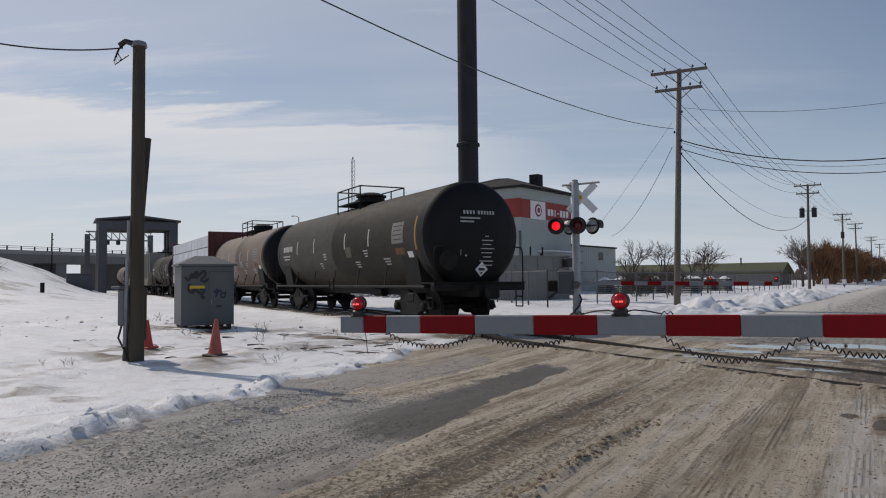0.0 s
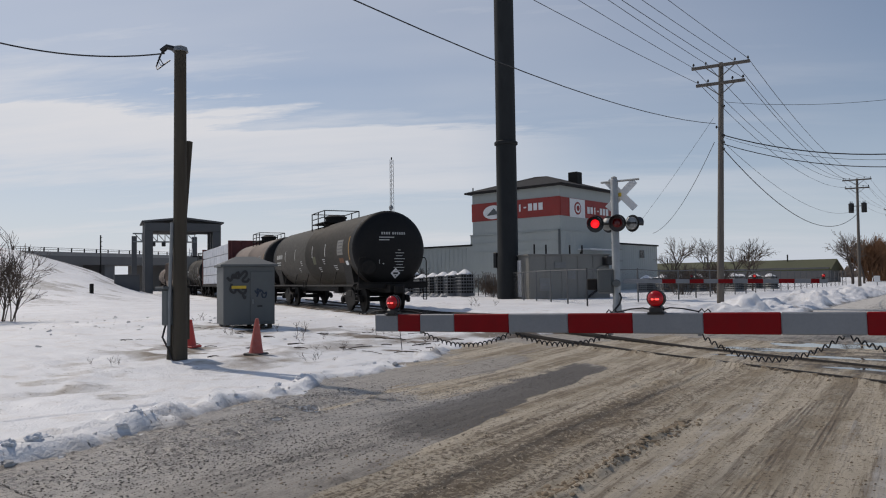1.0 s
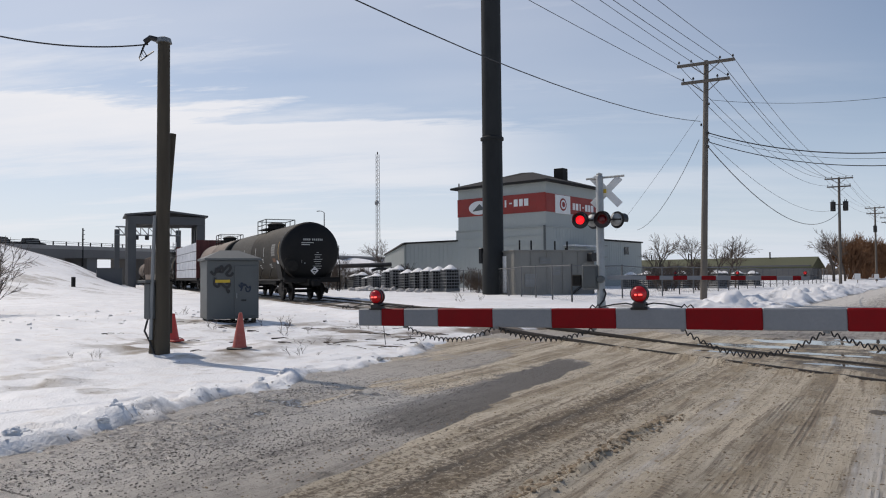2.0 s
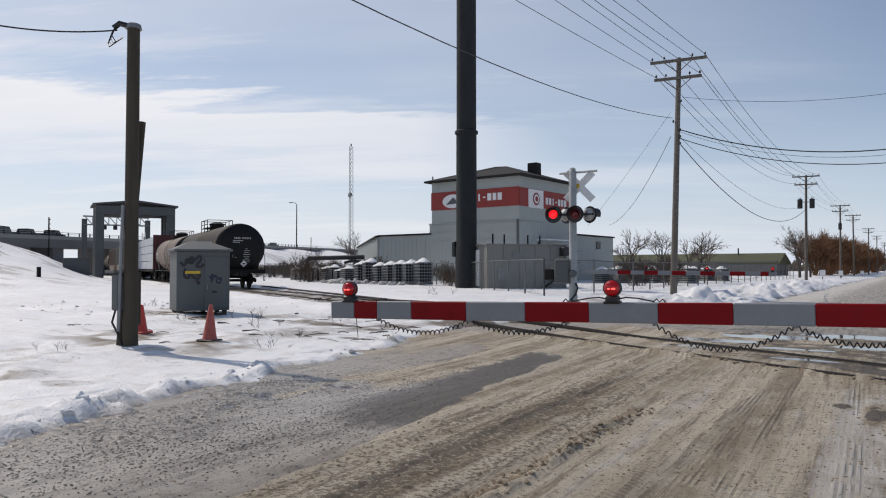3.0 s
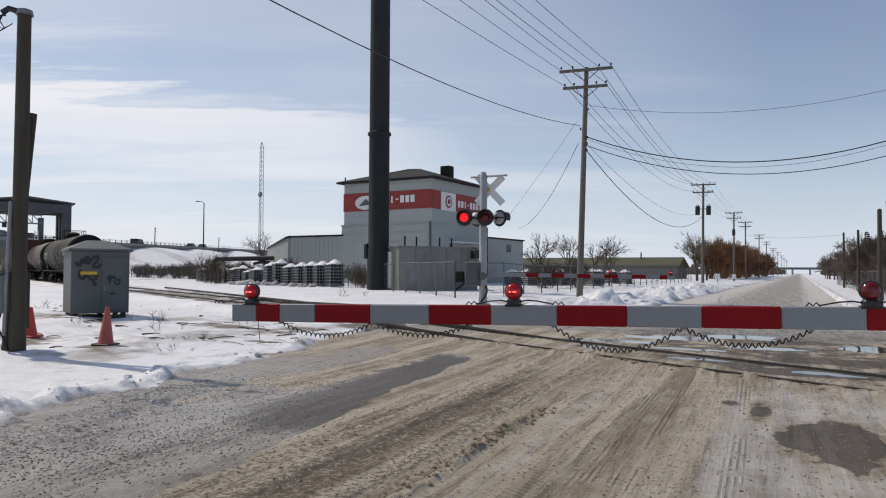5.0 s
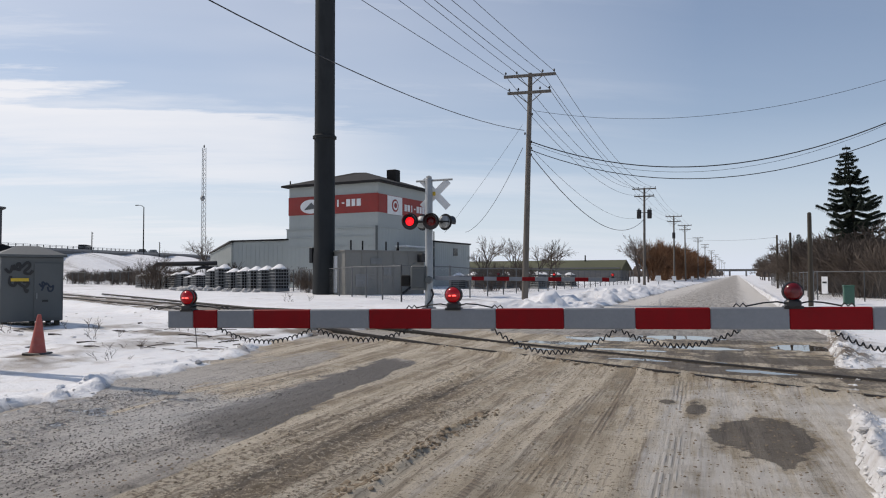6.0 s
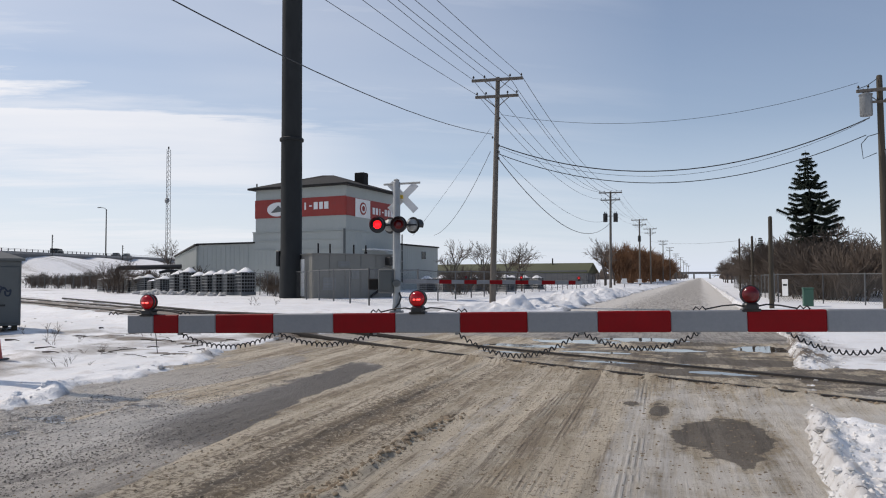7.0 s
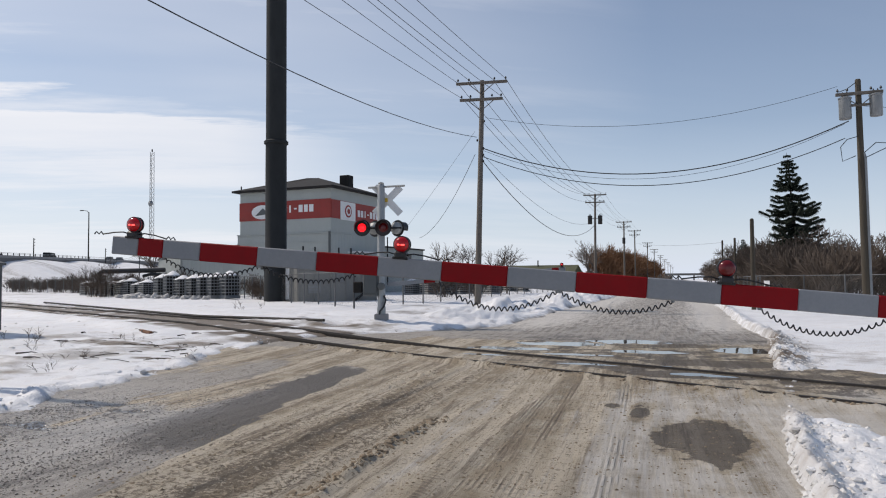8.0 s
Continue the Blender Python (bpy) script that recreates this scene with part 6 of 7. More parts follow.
def tote():
    t = thing("caged_tote", pose(0, 0, 0), "caged plastic tote with a cap of snow", "tote", "caged totes")
    part("bottle", box((0, 0, 0.85), (0.94, 0.94, 1.30), 0.06), IRON, t, "dark plastic bottle")
    part("pallet", box((0, 0, 0.09), (1.06, 1.06, 0.16), 0.01), GALV, t)
    cage = bmesh.new()
    for k in range(6):
        v = -0.5 + 0.2 * k
        for a, b in (((v, -0.51), (v, -0.51)), ((v, 0.51), (v, 0.51)), ((-0.51, v), (-0.51, v)), ((0.51, v), (0.51, v))):
            tube([(*a, 0.15), (*b, 1.52)], 0.020, 4, cage)
    for z in (0.20, 0.42, 0.64, 0.86, 1.08, 1.30, 1.52):
        tube([(-0.51, -0.51, z), (0.51, -0.51, z), (0.51, 0.51, z), (-0.51, 0.51, z), (-0.51, -0.51, z)], 0.034, 4, cage)
    part("cage", cage, GALV, t, "grey slatted cage")
    bm = bmesh.new()
    bmesh.ops.create_uvsphere(bm, u_segments=12, v_segments=8, radius=0.58)
    for v in bm.verts:
        v.co.z = max(v.co.z, 0) * (0.45 + 0.25 * noise.noise(v.co * 3)) * (1.5 - 0.9 * min(1.0, (abs(v.co.x) + abs(v.co.y)) * 1.3))
        v.co.x *= 0.95
    bmesh.ops.translate(bm, vec=(0, 0, 1.49), verts=bm.verts)
    part("snow_cap", bm, SNOW, t, "rounded cap of snow", True)
    return t


def fence(points, height, label, rails=True, pitch=2.6, density=0.16):
    """Chain-link fence: posts, a top rail and crossed wires."""
    f = thing("chain_link_fence", pose(0, 0, 0), label, "fence", "chain-link fences")
    wires, faces = [], []
    post = mesh_of(tube([(0, 0, -0.2), (0, 0, height + 0.06)], 0.035, 6), "post")
    post.materials.append(FENCE_WIRE)
    for a, b in zip(points, points[1:]):
        a, b = Vector((*a, 0)), Vector((*b, 0))
        ln, d = (b - a).length, (b - a).normalized()
        n = max(1, round(ln / pitch))
        line = []
        for k in range(n + 1):
            p = a.lerp(b, k / n)
            g = gz(p.x, p.y)
            ob = new("post", post)
            ob.parent, ob.location = f, (p.x, p.y, g)
            line.append((p.x, p.y, g + height))
        if rails:
            part("top_rail", tube(line, 0.024, 5), FENCE_WIRE, f)
        m = int(ln / density)
        for k in range(m):
            for s in (-1, 1):
                u0 = k * density
                u1 = u0 + s * height
                z0, z1 = 0.05, height
                if u1 < 0:
                    z1 = 0.05 + (height - 0.05) * u0 / (u0 - u1)
                    u1 = 0
                if u1 > ln:
                    z1 = 0.05 + (height - 0.05) * (ln - u0) / (u1 - u0)
                    u1 = ln
                p, q = a + d * u0, a + d * u1
                g0 = np.interp(u0 / ln * n, range(n + 1), [v[2] - height for v in line])
                g1 = np.interp(u1 / ln * n, range(n + 1), [v[2] - height for v in line])
                w = 0.006
                i = len(wires)
                wires += [(p.x - d.x * w, p.y - d.y * w, g0 + z0), (p.x + d.x * w, p.y + d.y * w, g0 + z0), (q.x + d.x * w, q.y + d.y * w, g1 + z1), (q.x - d.x * w, q.y - d.y * w, g1 + z1)]
                faces.append((i, i + 1, i + 2, i + 3))
    ob = part("wire_mesh", (wires, faces), FENCE_WIRE, f)
    ob["kind"] = "stuff"
    return f


def build_fences():
    fence([(-88, 73.5), (-60, 59.5), (-29.0, 43.8), (-13.0, 27.6), (-12.4, 40), (-12.2, 95)], 1.5, "grey chain-link yard fence beside the road and track")
    fence([(4.0, 46), (6.3, 44.5), (9.5, 40), (24, 38)], 1.6, "grey chain-link fence with green posts and gate")
    fence([(4.2, 46), (4.4, 110)], 1.6, "chain-link fence along the far verge", True, 3.2, 0.22)
    u = thing("utility_box", pose(5.05, 40.5, gz(5.05, 40.5)), "dark green steel utility box in the snow", "utility box")
    part("body", box((0, 0, 0.42), (0.46, 0.46, 0.9), 0.03), GREEN_BOX, u)
    part("lid", box((0, 0, 0.90), (0.52, 0.52, 0.07), 0.02), GREEN_BOX, u)
    s = thing("fence_sign", pose(4.55, 45.6, gz(4.55, 45.6) + 0.55, 0, 0, -35), "white sheet sign on the chain-link fence", "sign")
    part("board", box((0, -0.06, 0.3), (0.34, 0.02, 0.95)), WHITE, s)
    part("printed_bars", box((0, -0.075, 0.45), (0.24, 0.01, 0.10)), BLACK, s)
    for x, y, h, lb in ((3.15, 37.6, 4.35, "bare dark wooden pole at the verge"), (4.1, 66, 4.9, "bare wooden pole with a guy wire"), (3.95, 84, 5.6, "bare wooden pole beside the far road")):
        p = thing("wooden_post", pose(x, y, gz(x, y)), lb, "pole", "verge poles")
        part("shaft", lathe([(0.11, -0.2), (0.09, h - 0.05), (0.05, h)], 10), WOOD, p)
    wire((-9, 147, 8.5), (4.0, 84, 5.4), 0.4, 0.012)
    for x, y in ((-7.6, 79.0), (-7.7, 101), (-7.5, 140)):
        p = thing("marker_board", pose(x, y, gz(x, y)), "small white marker board beside the road", "sign", "marker boards")
        part("board", box((0, 0, 0.75), (0.5, 0.04, 0.6)), WHITE, p)
        part("stake", box((0, 0.04, 0.3), (0.06, 0.04, 0.8)), WOOD, p)


# ---- trees ----


def branch_mesh(seed, height, trunk_r, spread_a, levels, kids, twig, lean=0.0, stems=1, droop=0.0):
    """Tapered limbs and twigs of a bare tree: trunk part and crown part as (verts, faces)."""
    rng = random.Random(seed)
    parts = [([], []), ([], [])]

    def limb(p, d, ln, r0, r1, slot, sides):
        vs, fs = parts[slot]
        segs, base = 3 if slot == 0 else 2, len(vs)
        q, dd = Vector(p), Vector(d)
        pts = [q.copy()]
        for k in range(segs):
            dd = (dd + Vector((rng.uniform(-1, 1), rng.uniform(-1, 1), rng.uniform(-0.3, 0.6) - droop)) * 0.16).normalized()
            q = q + dd * ln / segs
            pts.append(q.copy())
        for k, c in enumerate(pts):
            x = dd.orthogonal().normalized()
            y = dd.cross(x)
            r = r0 + (r1 - r0) * k / segs
            for i in range(sides):
                a = 2 * math.pi * i / sides
                vs.append(tuple(c + (x * math.cos(a) + y * math.sin(a)) * r))
        for k in range(segs):
            for i in range(sides):
                a, b = base + k * sides + i, base + k * sides + (i + 1) % sides
                fs.append((a, b, b + sides, a + sides))
        return pts, dd

    def grow(p, d, ln, r, level):
        slot = 0 if level < 2 else 1
        pts, end = limb(p, d, ln, r, max(twig, r * 0.62), slot, 6 if level == 0 else (4 if level == 1 else 3))
        if level >= levels:
            return
        for k in range(kids):
            u = rng.uniform(0.35, 1.0)
            i = min(len(pts) - 2, int(u * (len(pts) - 1)))
            q = pts[i].lerp(pts[i + 1], u * (len(pts) - 1) - i)
            side = end.orthogonal().normalized()
            side.rotate(Matrix.Rotation(rng.uniform(0, 2 * math.pi), 3, end))
            nd = (end * math.cos(spread_a) + side * math.sin(spread_a) * rng.uniform(0.6, 1.3)).normalized()
            grow(q, nd, ln * rng.uniform(0.5, 0.8), max(twig, r * 0.5), level + 1)

    for s in range(stems):
        a = rng.uniform(0, 2 * math.pi)
        tilt = 0.08 if stems == 1 else rng.uniform(0.1, 0.6)
        off = Vector((math.cos(a), math.sin(a), 0)) * (0 if stems == 1 else rng.uniform(0.05, 0.6))
        d = Vector((math.cos(a) * tilt, math.sin(a) * tilt, 1)).normalized()
        grow(Vector((0, 0, -0.15)) + off, d, height * (0.45 if stems == 1 else rng.uniform(0.35, 0.55)), trunk_r, 0)
    return parts


def bare_tree(name, label, mats, group, **kw):
    t = thing(name, pose(0, 0, 0), label, "tree" if "tree" in name else "shrub", group)
    trunk, crown = branch_mesh(**kw)
    part("trunk" if kw.get("stems", 1) == 1 else "branchwork", trunk, mats[0], t)
    part("crown", crown, mats[1], t)
    return t


def place(first, spots, seed=1):
    rng = random.Random(seed)
    for k, (x, y, s) in enumerate(spots):
        m = pose(x, y, gz(x, y), 0, 0, rng.uniform(0, 360))
        if k == 0:
            first.matrix_basis = m
            first.scale = (s, s, s * rng.uniform(0.9, 1.1))
        else:
            c = copy_thing(first, m)
            c.scale = (s, s, s * rng.uniform(0.9, 1.1))


def spruce(x, y, h, seed, label):
    rng = random.Random(seed)
    t = thing("spruce_tree", pose(x, y, gz(x, y)), label, "tree", "spruce trees")
    part("trunk", tube([(0.95, 0, -0.2), (0.5, 0, h * 0.5), (0, 0, h)], h * 0.018, 8, None, 0.015), BARK, t)
    vs, fs = [], []

    def blade(p, d, n, ln, w):
        i = len(vs)
        vs.extend([tuple(p - n * w), tuple(p + d * ln * 0.5 + n * w * 0.2 + Vector((0, 0, -0.06 * ln))), tuple(p + d * ln + Vector((0, 0, -0.25 * ln))), tuple(p + n * w)])
        fs.append((i, i + 1, i + 2, i + 3))

    z = h * 0.16
    while z < h * 0.985:
        u = 1 - z / h
        reach = h * float(np.interp(u, (0, 0.08, 0.16, 0.30, 0.40, 0.48, 0.65, 0.85), (0.015, 0.05, 0.085, 0.15, 0.215, 0.17, 0.225, 0.24)))
        reach *= rng.uniform(0.66, 1.18)
        lean = Vector((0.95 * u, 0, 0))
        n = 13 if u > 0.2 else 7
        a0 = rng.uniform(0, 6.3)
        for k in range(n):
            if rng.random() < 0.12:
                continue
            a = a0 + 2 * math.pi * k / n + rng.uniform(-0.3, 0.3)
            r = reach * rng.uniform(0.55, 1.12)
            d = Vector((math.cos(a), math.sin(a), 0))
            s = Vector((-d.y, d.x, 0))
            # limbs hang from the trunk and turn up at their tips
            dip = rng.uniform(0.16, 0.30)
            pts = [Vector((0, 0, z)) + lean + d * r * q + Vector((0, 0, r * (-dip * 2.2 * q + (dip * 2.2 - 0.06) * q * q * q))) for q in (0, 0.33, 0.66, 1.0)]
            m = max(7, int(r * 20))
            for j in range(m):
                q = (j + 0.6) / m
                i = min(2, int(q * 3))
                p = pts[i].lerp(pts[i + 1], q * 3 - i)
                for side in (-1, 1):
                    dd = (d * rng.uniform(0.35, 0.8) + s * side * rng.uniform(0.4, 0.9) + Vector((0, 0, rng.uniform(-0.25, 0.25)))).normalized()
                    blade(p, dd, dd.cross(Vector((0, 0, 1))).normalized() + Vector((0, 0, 0.3)), (0.24 + 0.34 * (1 - q)) * (0.6 + r * 0.20), 0.15)
                    blade(p, (dd + Vector((0, 0, -0.9))).normalized(), dd, 0.36 * (0.6 + r * 0.18), 0.15)
        z += h * (0.038 if u > 0.25 else 0.030) * rng.uniform(0.6, 1.3)
    part("crown", (vs, fs), NEEDLE, t)


def build_trees():
    rng = random.Random(77)
    spruce(9.55, 76.4, 13.5, 4, "tall dark green spruce tree above the fence")
    spruce(8.7, 122, 7.6, 6, "small dark spruce tree among bare trees")
    spruce(8.4, 150, 5.5, 8, "small dark spruce tree among bare trees")
    will = bare_tree("willow_shrub", "orange-brown leafless willow thicket beside the road", (WILLOW, WILLOW), "willow thicket", seed=1, height=6.0, trunk_r=0.06, spread_a=0.42, levels=3, kids=5, twig=0.022, stems=13)
    place(will, [(-11.6 - rng.uniform(0, 3.2), 138 + k * 5.2 + rng.uniform(-2, 2), rng.uniform(1.1, 1.4)) for k in range(34)], 2)
    tree = bare_tree("bare_tree", "leafless brown tree beside the yard", (BARK, TWIG), "bare trees", seed=5, height=7.5, trunk_r=0.16, spread_a=0.62, levels=4, kids=4, twig=0.014)
    place(tree, [(-12.6, 104, 1.0), (-12.2, 112, 0.95), (-14.2, 118, 0.9), (-21.0, 62, 0.66), (-17.2, 60, 0.68), (-15.9, 61, 0.55), (-14.7, 60, 0.62), (-13.7, 58, 0.48), (-22.6, 66, 0.5), (-88, 106, 1.15), (-86.5, 109, 0.95), (-90.5, 108, 0.8)], 3)
    tree2 = bare_tree("bare_tree", "grey leafless tree behind the roadside fence", (BARK, TWIG), "bare trees", seed=11, height=6.5, trunk_r=0.15, spread_a=0.7, levels=4, kids=5, twig=0.016)
    place(tree2, [(7.5 + rng.uniform(-1.5, 5), 62 + k * 7 + rng.uniform(-2, 2), rng.uniform(1.0, 1.4)) for k in range(26)] + [(14 + rng.uniform(0, 12), 58 + k * 3, rng.uniform(1.0, 1.4)) for k in range(10)], 4)
    brush = bare_tree("brush", "dense brown leafless brush", (TWIG, TWIG), "verge brush", seed=21, height=2.6, trunk_r=0.02, spread_a=0.5, levels=2, kids=6, twig=0.012, stems=26)
    tagged(brush, "dense brown leafless brush along a fence")
    place(brush, [(6.0 + rng.uniform(0, 10), 52 + k * 1.7, rng.uniform(1.2, 2.0)) for k in range(44)] + [(5.6 + rng.uniform(0, 4), 50 + k * 1.5, rng.uniform(1.3, 2.1)) for k in range(30)] + [(-31 - 2.4 * k + rng.uniform(-1, 1), 46.5 + 1.2 * k, rng.uniform(0.5, 0.9)) for k in range(12)] + [(-44 - 1.9 * k + rng.uniform(-1.5, 1.5), 54 + 0.98 * k + rng.uniform(-1, 2), rng.uniform(0.55, 0.95)) for k in range(24)] + [(-15.5, 47.5, 0.9), (-14, 50, 0.9), (-18, 58, 0.9), (-25.5, 40.6, 0.55), (-24.3, 39.9, 0.5), (-26.5, 41.5, 0.5)], 5)
    bush = bare_tree("leafless_bush", "leafless brown bush on the snow bank", (TWIG, TWIG), "bushes", seed=31, height=3.0, trunk_r=0.025, spread_a=0.5, levels=3, kids=4, twig=0.007, stems=16)
    place(bush, [(-29.2, 12.0, 0.95), (-30.5, 11.2, 0.8), (-43, 45.5, 0.9), (-44.5, 46.2, 0.75)], 6)
    weed = bare_tree("dry_weed", "dry weed stalk standing in snow", (TWIG, TWIG), "dry weeds", seed=41, height=0.5, trunk_r=0.005, spread_a=0.5, levels=2, kids=3, twig=0.0025, stems=4)
    place(weed, [(-9.9, 9.3, 0.8), (-10.6, 10.6, 0.9), (-14.4, 13.0, 1.2), (-13.2, 12.2, 1.0), (-17.6, 26.5, 1.6), (-15.6, 12.0, 1.2), (-12.6, 14.2, 0.8), (-10.0, 13.0, 0.8), (-21.5, 15, 1.2), (-12, 6.6, 0.7)], 7)


# ---- overpass, portal, distance ----
OVER_O, OVER_D, OVER_N = Vector((-123, 60, 0)), Vector((-0.4377, 0.8991, 0)), Vector((0.8991, 0.4377, 0))


def deck_z(u):
    return 6.55 + 0.016 * u


def over_pose(u, side=0.0, z=0.0):
    p = OVER_O + OVER_D * u + OVER_N * side
    return pose(p.x, p.y, z, 0, 0, math.degrees(math.atan2(OVER_D.y, OVER_D.x)))


def build_overpass():
    o = thing("overpass", over_pose(0), "grey concrete road overpass with railings", "overpass", kind="structure")

    def slab(u0, u1, y0, y1, za, zb, name, mt):
        bm = bmesh.new()
        vs = []
        for u in (u0, u1):
            for y in (y0, y1):
                for z in (za, zb):
                    vs.append(bm.verts.new((u, y, z + deck_z(u))))
        for f in ((0, 1, 3, 2), (4, 6, 7, 5), (0, 4, 5, 1), (2, 3, 7, 6), (0, 2, 6, 4), (1, 5, 7, 3)):
            bm.faces.new([vs[i] for i in f])
        bmesh.ops.recalc_face_normals(bm, faces=bm.faces)
        return part(name, bm, mt, o)

    # deck, abutment and piers in a darker concrete than the parapet
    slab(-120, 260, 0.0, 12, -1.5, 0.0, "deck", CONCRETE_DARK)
    slab(-120, 260, -0.03, 0.25, 0.0, 0.65, "parapet", CONCRETE)
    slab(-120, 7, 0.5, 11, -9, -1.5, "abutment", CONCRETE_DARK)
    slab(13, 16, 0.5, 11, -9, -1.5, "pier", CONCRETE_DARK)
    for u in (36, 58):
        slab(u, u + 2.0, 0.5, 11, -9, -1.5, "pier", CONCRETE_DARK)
    for z in (0.95, 1.25):
        slab(-120, 260, 0.06, 0.14, z, z + 0.07, "rail", GALV)
    post = mesh_of(box((0, 0, 0.95), (0.16, 0.16, 0.75)), "post")
    post.materials.append(IRON)
    for k in range(80):
        ob = new("post", post)
        u = -112 + k * 3.3
        ob.parent, ob.location = o, (u, 0.1, deck_z(u))
    # poles along it
    for (x, y), z0, z1, arm in (((-127.9, 70), 6.8, 10.6, 0), ((-168.8, 154), 8.4, 13.9, 0), ((-195, 208), 8.6, 13.7, 0), ((-112, 36), 6, 12, 0)):
        p = thing("street_pole", pose(x, y, z0), "slim dark pole on the overpass", "pole", "overpass poles")
        part("shaft", lathe([(0.16, -3.0), (0.12, z1 - z0)], 8), IRON, p)
        for q in range(3):
            part("peg", box((0.25, 0, z1 - z0 - 0.4 - q * 0.8), (0.5, 0.12, 0.12)), IRON, p)
    s = thing("street_lamp", pose(-187.6, 192.6, 7.0), "tall slim street lamp with a curved arm", "street lamp")
    part("shaft", lathe([(0.24, -2.0), (0.16, 17.6), (0.12, 18.0)], 10), IRON, s)
    part("arm", tube([(0, 0, 17.8), (-0.8, 0, 18.4), (-2.4, 0, 18.7)], 0.10, 6), IRON, s)
    part("lamp_head", box((-3.0, 0, 18.65), (1.3, 0.5, 0.25), 0.05), IRON, s)
    # gate-like portal over the track
    c = thing("rail_portal", pose(-80.3, 54.4, 0.35, 0, 0, 151), "grey steel portal frame over the track", "portal")
    W, H = 7.9, 9.0
    for x in (-1.8, 0.6, 3.0):
        for y in (-W / 2, W / 2):
            part("column", box((x, y, H / 2 - 0.3), (0.8, 0.95, H), 0.03), PORTAL, c)
        part("beam", box((x, 0, H - 0.85), (0.9, W + 0.9, 1.0), 0.03), PORTAL, c)
    for y in (-W / 2 - 0.25, W / 2 + 0.25):
        part("side_girder", box((0.6, y, H - 1.0), (5.4, 0.3, 1.4)), PORTAL, c)
    bm = bmesh.new()
    r0 = [bm.verts.new((x, y, z)) for x in (-2.5, 3.7) for y, z in ((-W / 2 - 0.8, H - 0.35), (0, H + 0.15), (W / 2 + 0.8, H - 0.35), (W / 2 + 0.8, H - 0.15), (0, H + 0.38), (-W / 2 - 0.8, H - 0.15))]
    for i in range(6):
        bm.faces.new((r0[i], r0[(i + 1) % 6], r0[6 + (i + 1) % 6], r0[6 + i]))
    bm.faces.new(r0[:6])
    bm.faces.new(r0[6:][::-1])
    bmesh.ops.recalc_face_normals(bm, faces=bm.faces)
    part("roof", bm, PORTAL, c)
    part("wall_panel", box((1.2, -W / 2 - 0.35, 4.0), (3.0, 0.1, 8.0)), PORTAL, c)
    # lighter signal bridge behind
    g = thing("signal_bridge", pose(-97.5, 63.2, 0.35, 0, 0, 151), "pale lattice signal bridge across the track", "signal bridge")
    for y in (-4.2, 4.2):
        part("leg", box((0, y, 4.0), (0.7, 0.7, 8.6), 0.03), PORTAL, g)
    tr = bmesh.new()
    for z in (7.5, 8.7):
        for x in (-0.4, 0.4):
            tube([(x, -4.4, z), (x, 4.4, z)], 0.09, 5, tr)
    for k in range(8):
        y = -4.2 + 1.05 * k
        tube([(-0.4, y, 7.5), (-0.4, y + 1.05, 8.7)], 0.06, 4, tr)
        tube([(-0.4, y, 7.5), (-0.4, y, 8.7)], 0.06, 4, tr)
    part("truss", tr, GALV, g)
    for y in (-1.4, 0.2, 1.6):
        part("signal_head", box((-0.5, y, 7.1), (0.4, 0.55, 0.6), 0.05), BLACK, g)
    lad = bmesh.new()
    for x in (-0.2, 0.2):
        tube([(-0.9, -3.6 + x, 0), (-0.9, -3.6 + x, 6.5)], 0.05, 4, lad)
    for k in range(13):
        tube([(-0.9, -3.8, 0.4 + 0.48 * k), (-0.9, -3.4, 0.4 + 0.48 * k)], 0.05, 4, lad)
    part("ladder", lad, WHITE, g)
    e = thing("equipment_box", pose(-68.6, 40.2, 0.55, 0, 0, 151), "grey equipment cabinet beside the portal", "cabinet")
    part("body", box((0, 0, 1.05), (1.6, 2.3, 1.75), 0.04), PORTAL, e)
    part("lid", box((0, 0, 1.96), (1.7, 2.4, 0.08), 0.02), PORTAL, e)
    for x in (-0.6, 0.6):
        part("foot", box((x, 0, 0.0), (0.2, 2.1, 0.5)), IRON, e)
    st = thing("marker_stake", pose(-58.5, 31.2, gz(-58.5, 31.2)), "short dark stake in the snow", "stake")
    part("stake", box((0, 0, 0.35), (0.25, 0.25, 0.95), 0.02), IRON, st)
    # lattice radio mast
    t = thing("radio_mast", pose(-92.7, 110, 0.5), "tall thin lattice radio mast", "mast")
    lat = bmesh.new()
    corners = [(0.5 * math.cos(a), 0.5 * math.sin(a)) for a in (0.3, 2.4, 4.5)]
    H = 25.0
    for x, y in corners:
        tube([(x, y, 0), (x * 0.75, y * 0.75, H)], 0.055, 4, lat)
    for k in range(28):
        z = H * k / 28
        for i in range(3):
            a, b = corners[i], corners[(i + 1) % 3]
            tube([(a[0] * 0.9, a[1] * 0.9, z), (b[0] * 0.9, b[1] * 0.9, z + H / 28)], 0.035, 3, lat)
    part("lattice", lat, GALV, t)
    part("beacon", lathe([(0.05, H), (0.12, H + 0.1), (0.12, H + 0.5), (0.03, H + 0.6)], 8), IRON, t)
    part("dish", lathe([(0.1, 0), (0.55, 0.3), (0.5, 0.35)], 12, None, "Y"), GALV, t).location = (0, -0.6, 15.5)
    # far sheds, bridge and trees
    f = thing("green_roof_shed", pose(-46, 132, 0.2, 0, 0, -3), "long low shed with an olive green roof", "building")
    part("wall", box((0, 4, 1.3), (54, 9, 2.6)), CONCRETE_DARK, f)
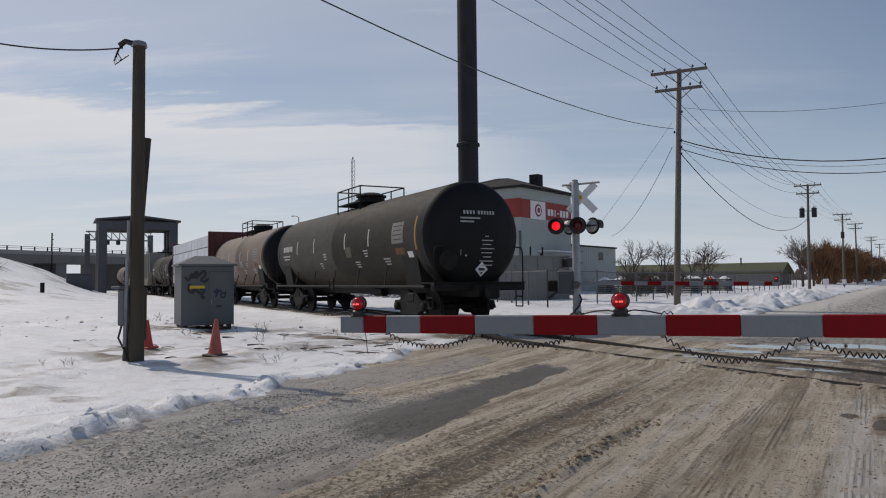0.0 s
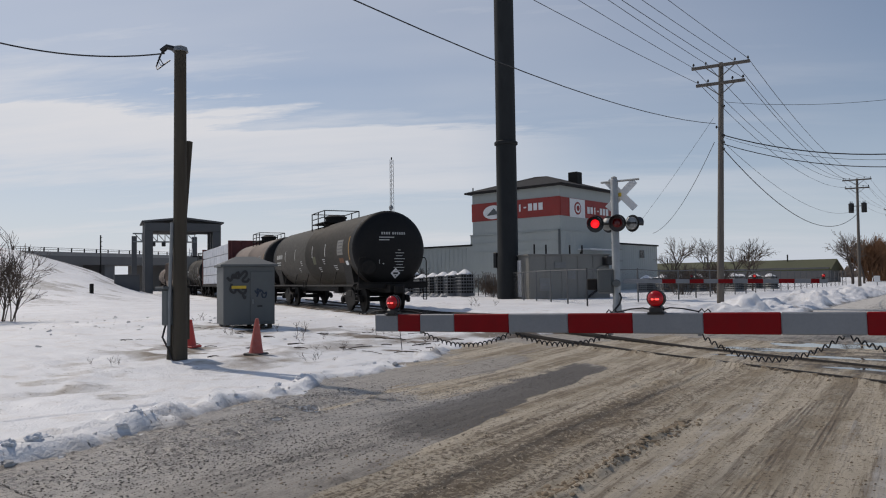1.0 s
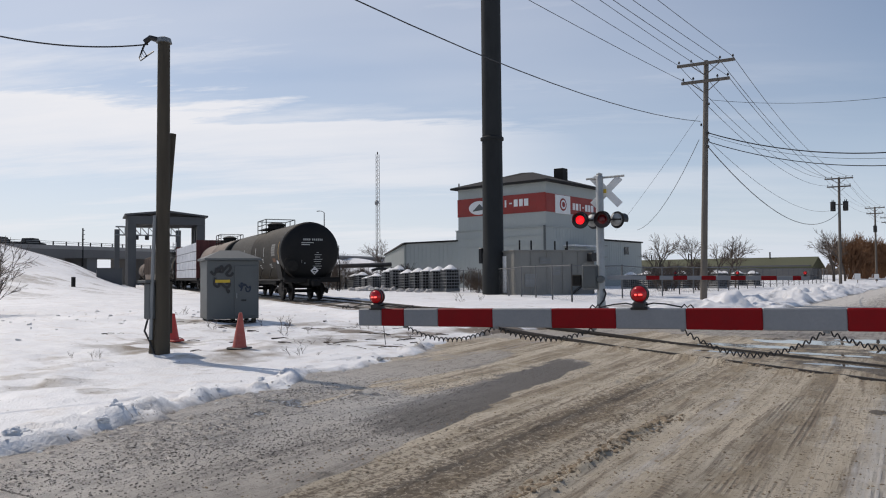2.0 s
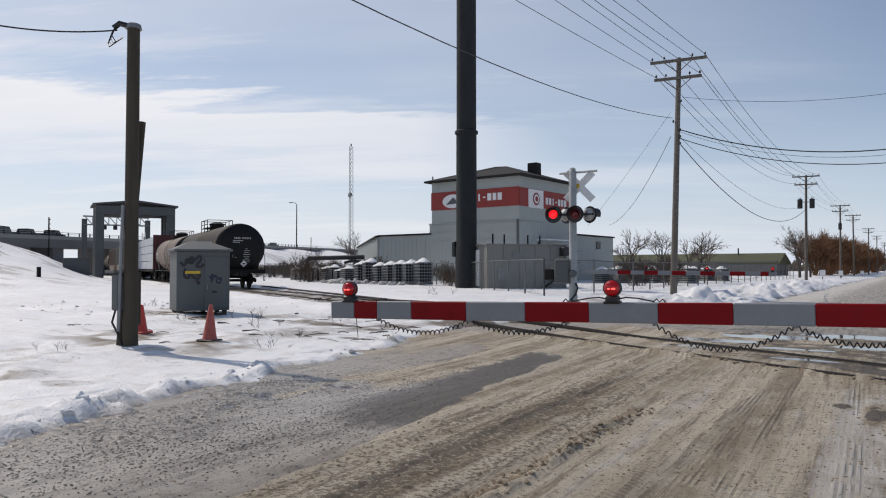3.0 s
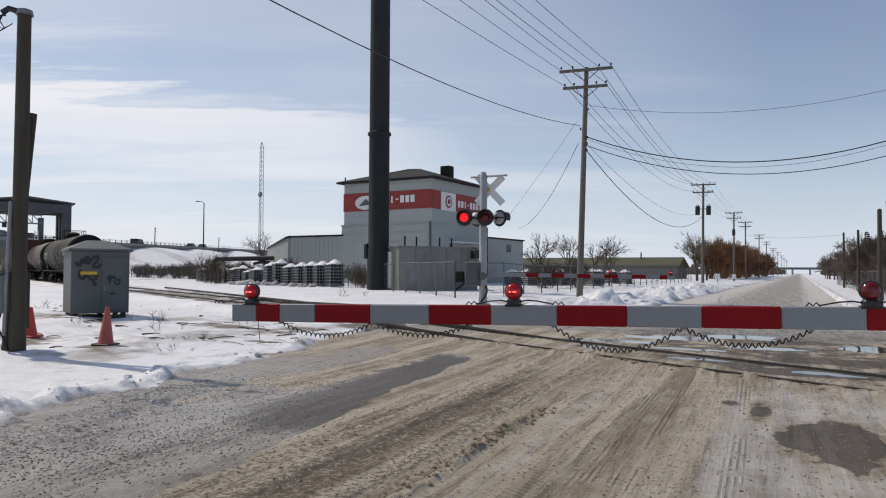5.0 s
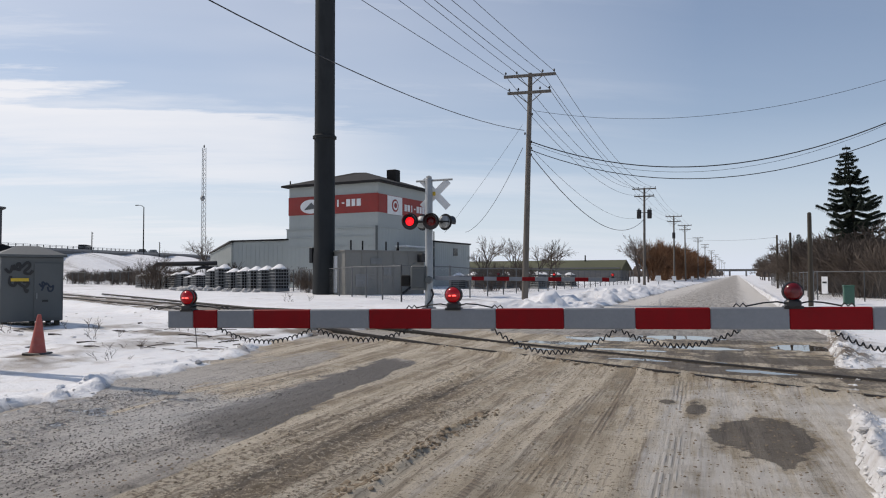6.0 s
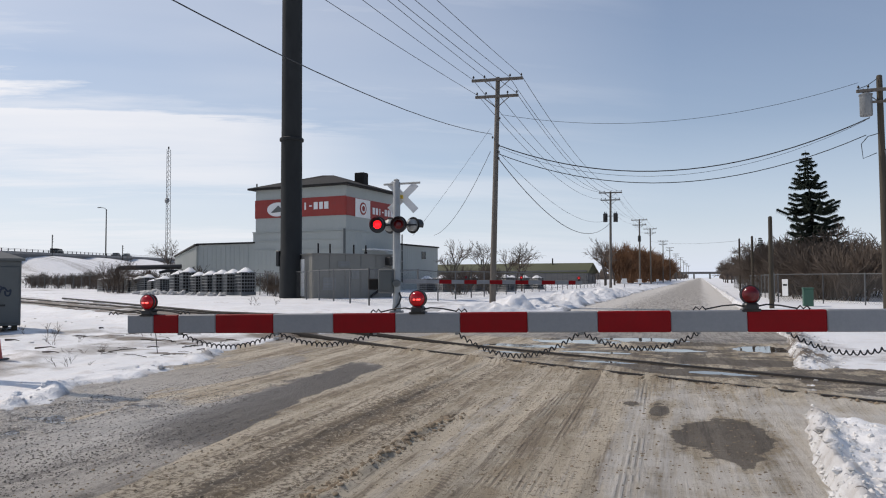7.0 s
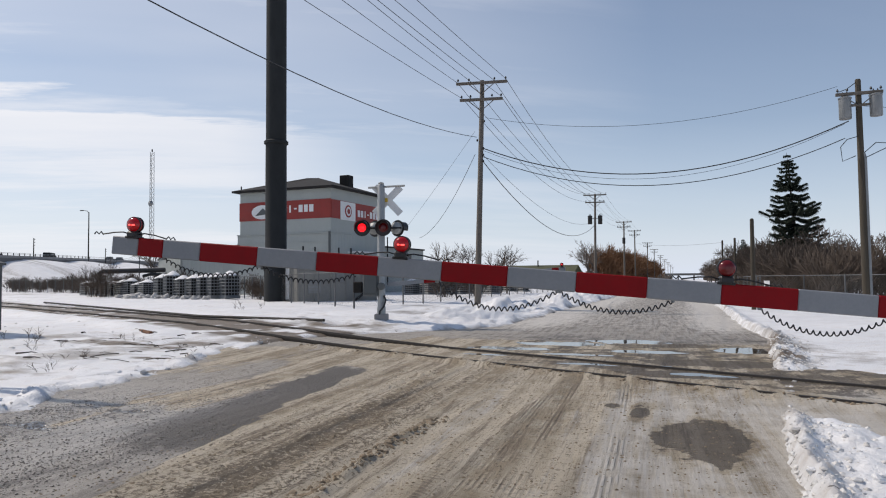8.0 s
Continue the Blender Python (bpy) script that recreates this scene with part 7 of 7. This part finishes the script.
    part("roof", prism([(-0.6, 2.3), (4.0, 4.0), (9.2, 2.3), (9.2, 2.1), (-0.6, 2.1)], -27.4, 27.4), GREEN_ROOF, f).matrix_basis = pose(0, 0, 0, 0, 0, 90) @ Matrix.Scale(-1, 4, (0, 1, 0))
    for k in range(7):
        part("roof_vent", lathe([(0.12, 3.6), (0.12, 4.9)], 6), IRON, f).location = (-22 + 7 * k, 3.4, 0)
    br = thing("far_bridge", pose(0, 720, 0), "far grey road bridge across the road's end", "bridge", kind="structure")
    part("deck", box((0, 0, 5.6), (90, 8, 2.0)), CONCRETE_DARK, br)
    for x in (-16, -6, 8, 18):
        part("pier", box((x, 0, 2.2), (1.5, 6, 5.4)), CONCRETE, br)
    rng = random.Random(50)
    vs, fs = [], []
    for k in range(2600):
        a = rng.uniform(-1.35, 0.95)
        r = rng.uniform(420, 900)
        x, y = math.sin(a) * r, math.cos(a) * r
        if abs(x) < 14:
            continue
        h, w = rng.uniform(2.5, 7.5), rng.uniform(1.2, 3.0)
        i = len(vs)
        top = rng.uniform(0.2, 0.7)
        for z, q in ((-0.5, 0.5), (h * 0.5, 1.0), (h * 0.85, top), (h, 0.05)):
            for m in range(4):
                vs.append((x + math.cos(m * 1.57 + k) * w * q, y + math.sin(m * 1.57 + k) * w * q, z))
        for z in range(3):
            for m in range(4):
                fs.append((i + z * 4 + m, i + z * 4 + (m + 1) % 4, i + z * 4 + 4 + (m + 1) % 4, i + z * 4 + 4 + m))
    w = part("far_woods", (vs, fs), TWIG)
    tagged(w, "distant leafless woods along the horizon", "woods", kind="stuff")


def vehicle(kind, paint, label):
    v = thing("vehicle", pose(0, 0, 0), label, "vehicle", "traffic on the overpass")
    if kind == "van":
        side = [(-2.6, 0.35), (2.5, 0.35), (2.6, 0.95), (1.9, 1.15), (1.35, 1.95), (-2.5, 2.05), (-2.65, 1.2)]
    else:
        side = [(-2.6, 0.4), (2.6, 0.4), (2.65, 0.95), (1.3, 1.1), (0.7, 1.75), (-0.8, 1.78), (-1.1, 1.1), (-2.6, 1.1)]
    part("body", prism(side, -0.95, 0.95), paint, v)
    part("window_band", box((0.2 if kind != "van" else -0.2, 0, 1.5), (1.2 if kind != "van" else 2.8, 1.93, 0.38)), GLASS_DARK, v)
    for x in (-1.6, 1.65):
        for y in (-0.85, 0.85):
            part("wheel", tube([(x, y - 0.12, 0.36), (x, y + 0.12, 0.36)], 0.36, 14), RUBBER, v)
    return v


TRAFFIC = []


def build_traffic():
    # a start along the overpass and a speed for each
    for kind, paint, label, u0, v in (("van", CABINET, "dark grey van driving on the overpass", -44.5, 15.8), ("pickup", BLACK, "black pickup truck driving on the overpass", -34.0, 14.5), ("pickup", STEEL_DARK, "dark pickup truck driving on the overpass", -27.0, 14.5), ("van", STEEL_DARK, "dark van driving on the overpass", 60.0, 8.0), ("pickup", CABINET, "grey pickup truck driving on the overpass", 96.0, 12.0), ("pickup", BLACK, "black car driving on the far overpass", 84.0, 12.0)):
        TRAFFIC.append((vehicle(kind, paint, label), u0, v))


build_works()
build_fences()
build_trees()
build_overpass()
build_traffic()

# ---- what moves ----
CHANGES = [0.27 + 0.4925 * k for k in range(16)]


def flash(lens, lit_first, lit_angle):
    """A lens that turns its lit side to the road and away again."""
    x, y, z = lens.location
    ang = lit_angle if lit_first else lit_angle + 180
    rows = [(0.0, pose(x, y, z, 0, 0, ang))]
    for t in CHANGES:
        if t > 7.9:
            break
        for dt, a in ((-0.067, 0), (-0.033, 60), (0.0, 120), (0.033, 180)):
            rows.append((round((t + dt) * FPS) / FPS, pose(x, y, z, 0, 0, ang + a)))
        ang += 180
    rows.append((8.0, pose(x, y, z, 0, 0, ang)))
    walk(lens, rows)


def motions():
    for v, u0, speed in TRAFFIC:
        walk(v, [(t, over_pose(u0 + speed * t, -3.2, deck_z(u0 + speed * t) + 0.02)) for t in range(9)])
    for car, s in TRAIN:
        walk(car, [(t * 0.5, car_pose(rear_at(t * 0.5) + s)) for t in range(17)])
    rise = [(0.0, 0.0), (7.5, 0.0), (7.63, 0.05), (7.7, 1.3), (7.8, 3.1), (7.9, 4.9), (8.0, 5.9)]
    walk(ARMA, [(t, arm_pose_a(a)) for t, a in rise])
    walk(ARMB, [(t, arm_pose_b(a * 0.85)) for t, a in rise])
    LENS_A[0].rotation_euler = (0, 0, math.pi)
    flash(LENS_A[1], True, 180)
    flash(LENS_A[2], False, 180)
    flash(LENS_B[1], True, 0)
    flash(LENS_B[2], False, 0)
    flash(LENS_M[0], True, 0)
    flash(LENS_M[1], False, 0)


motions()
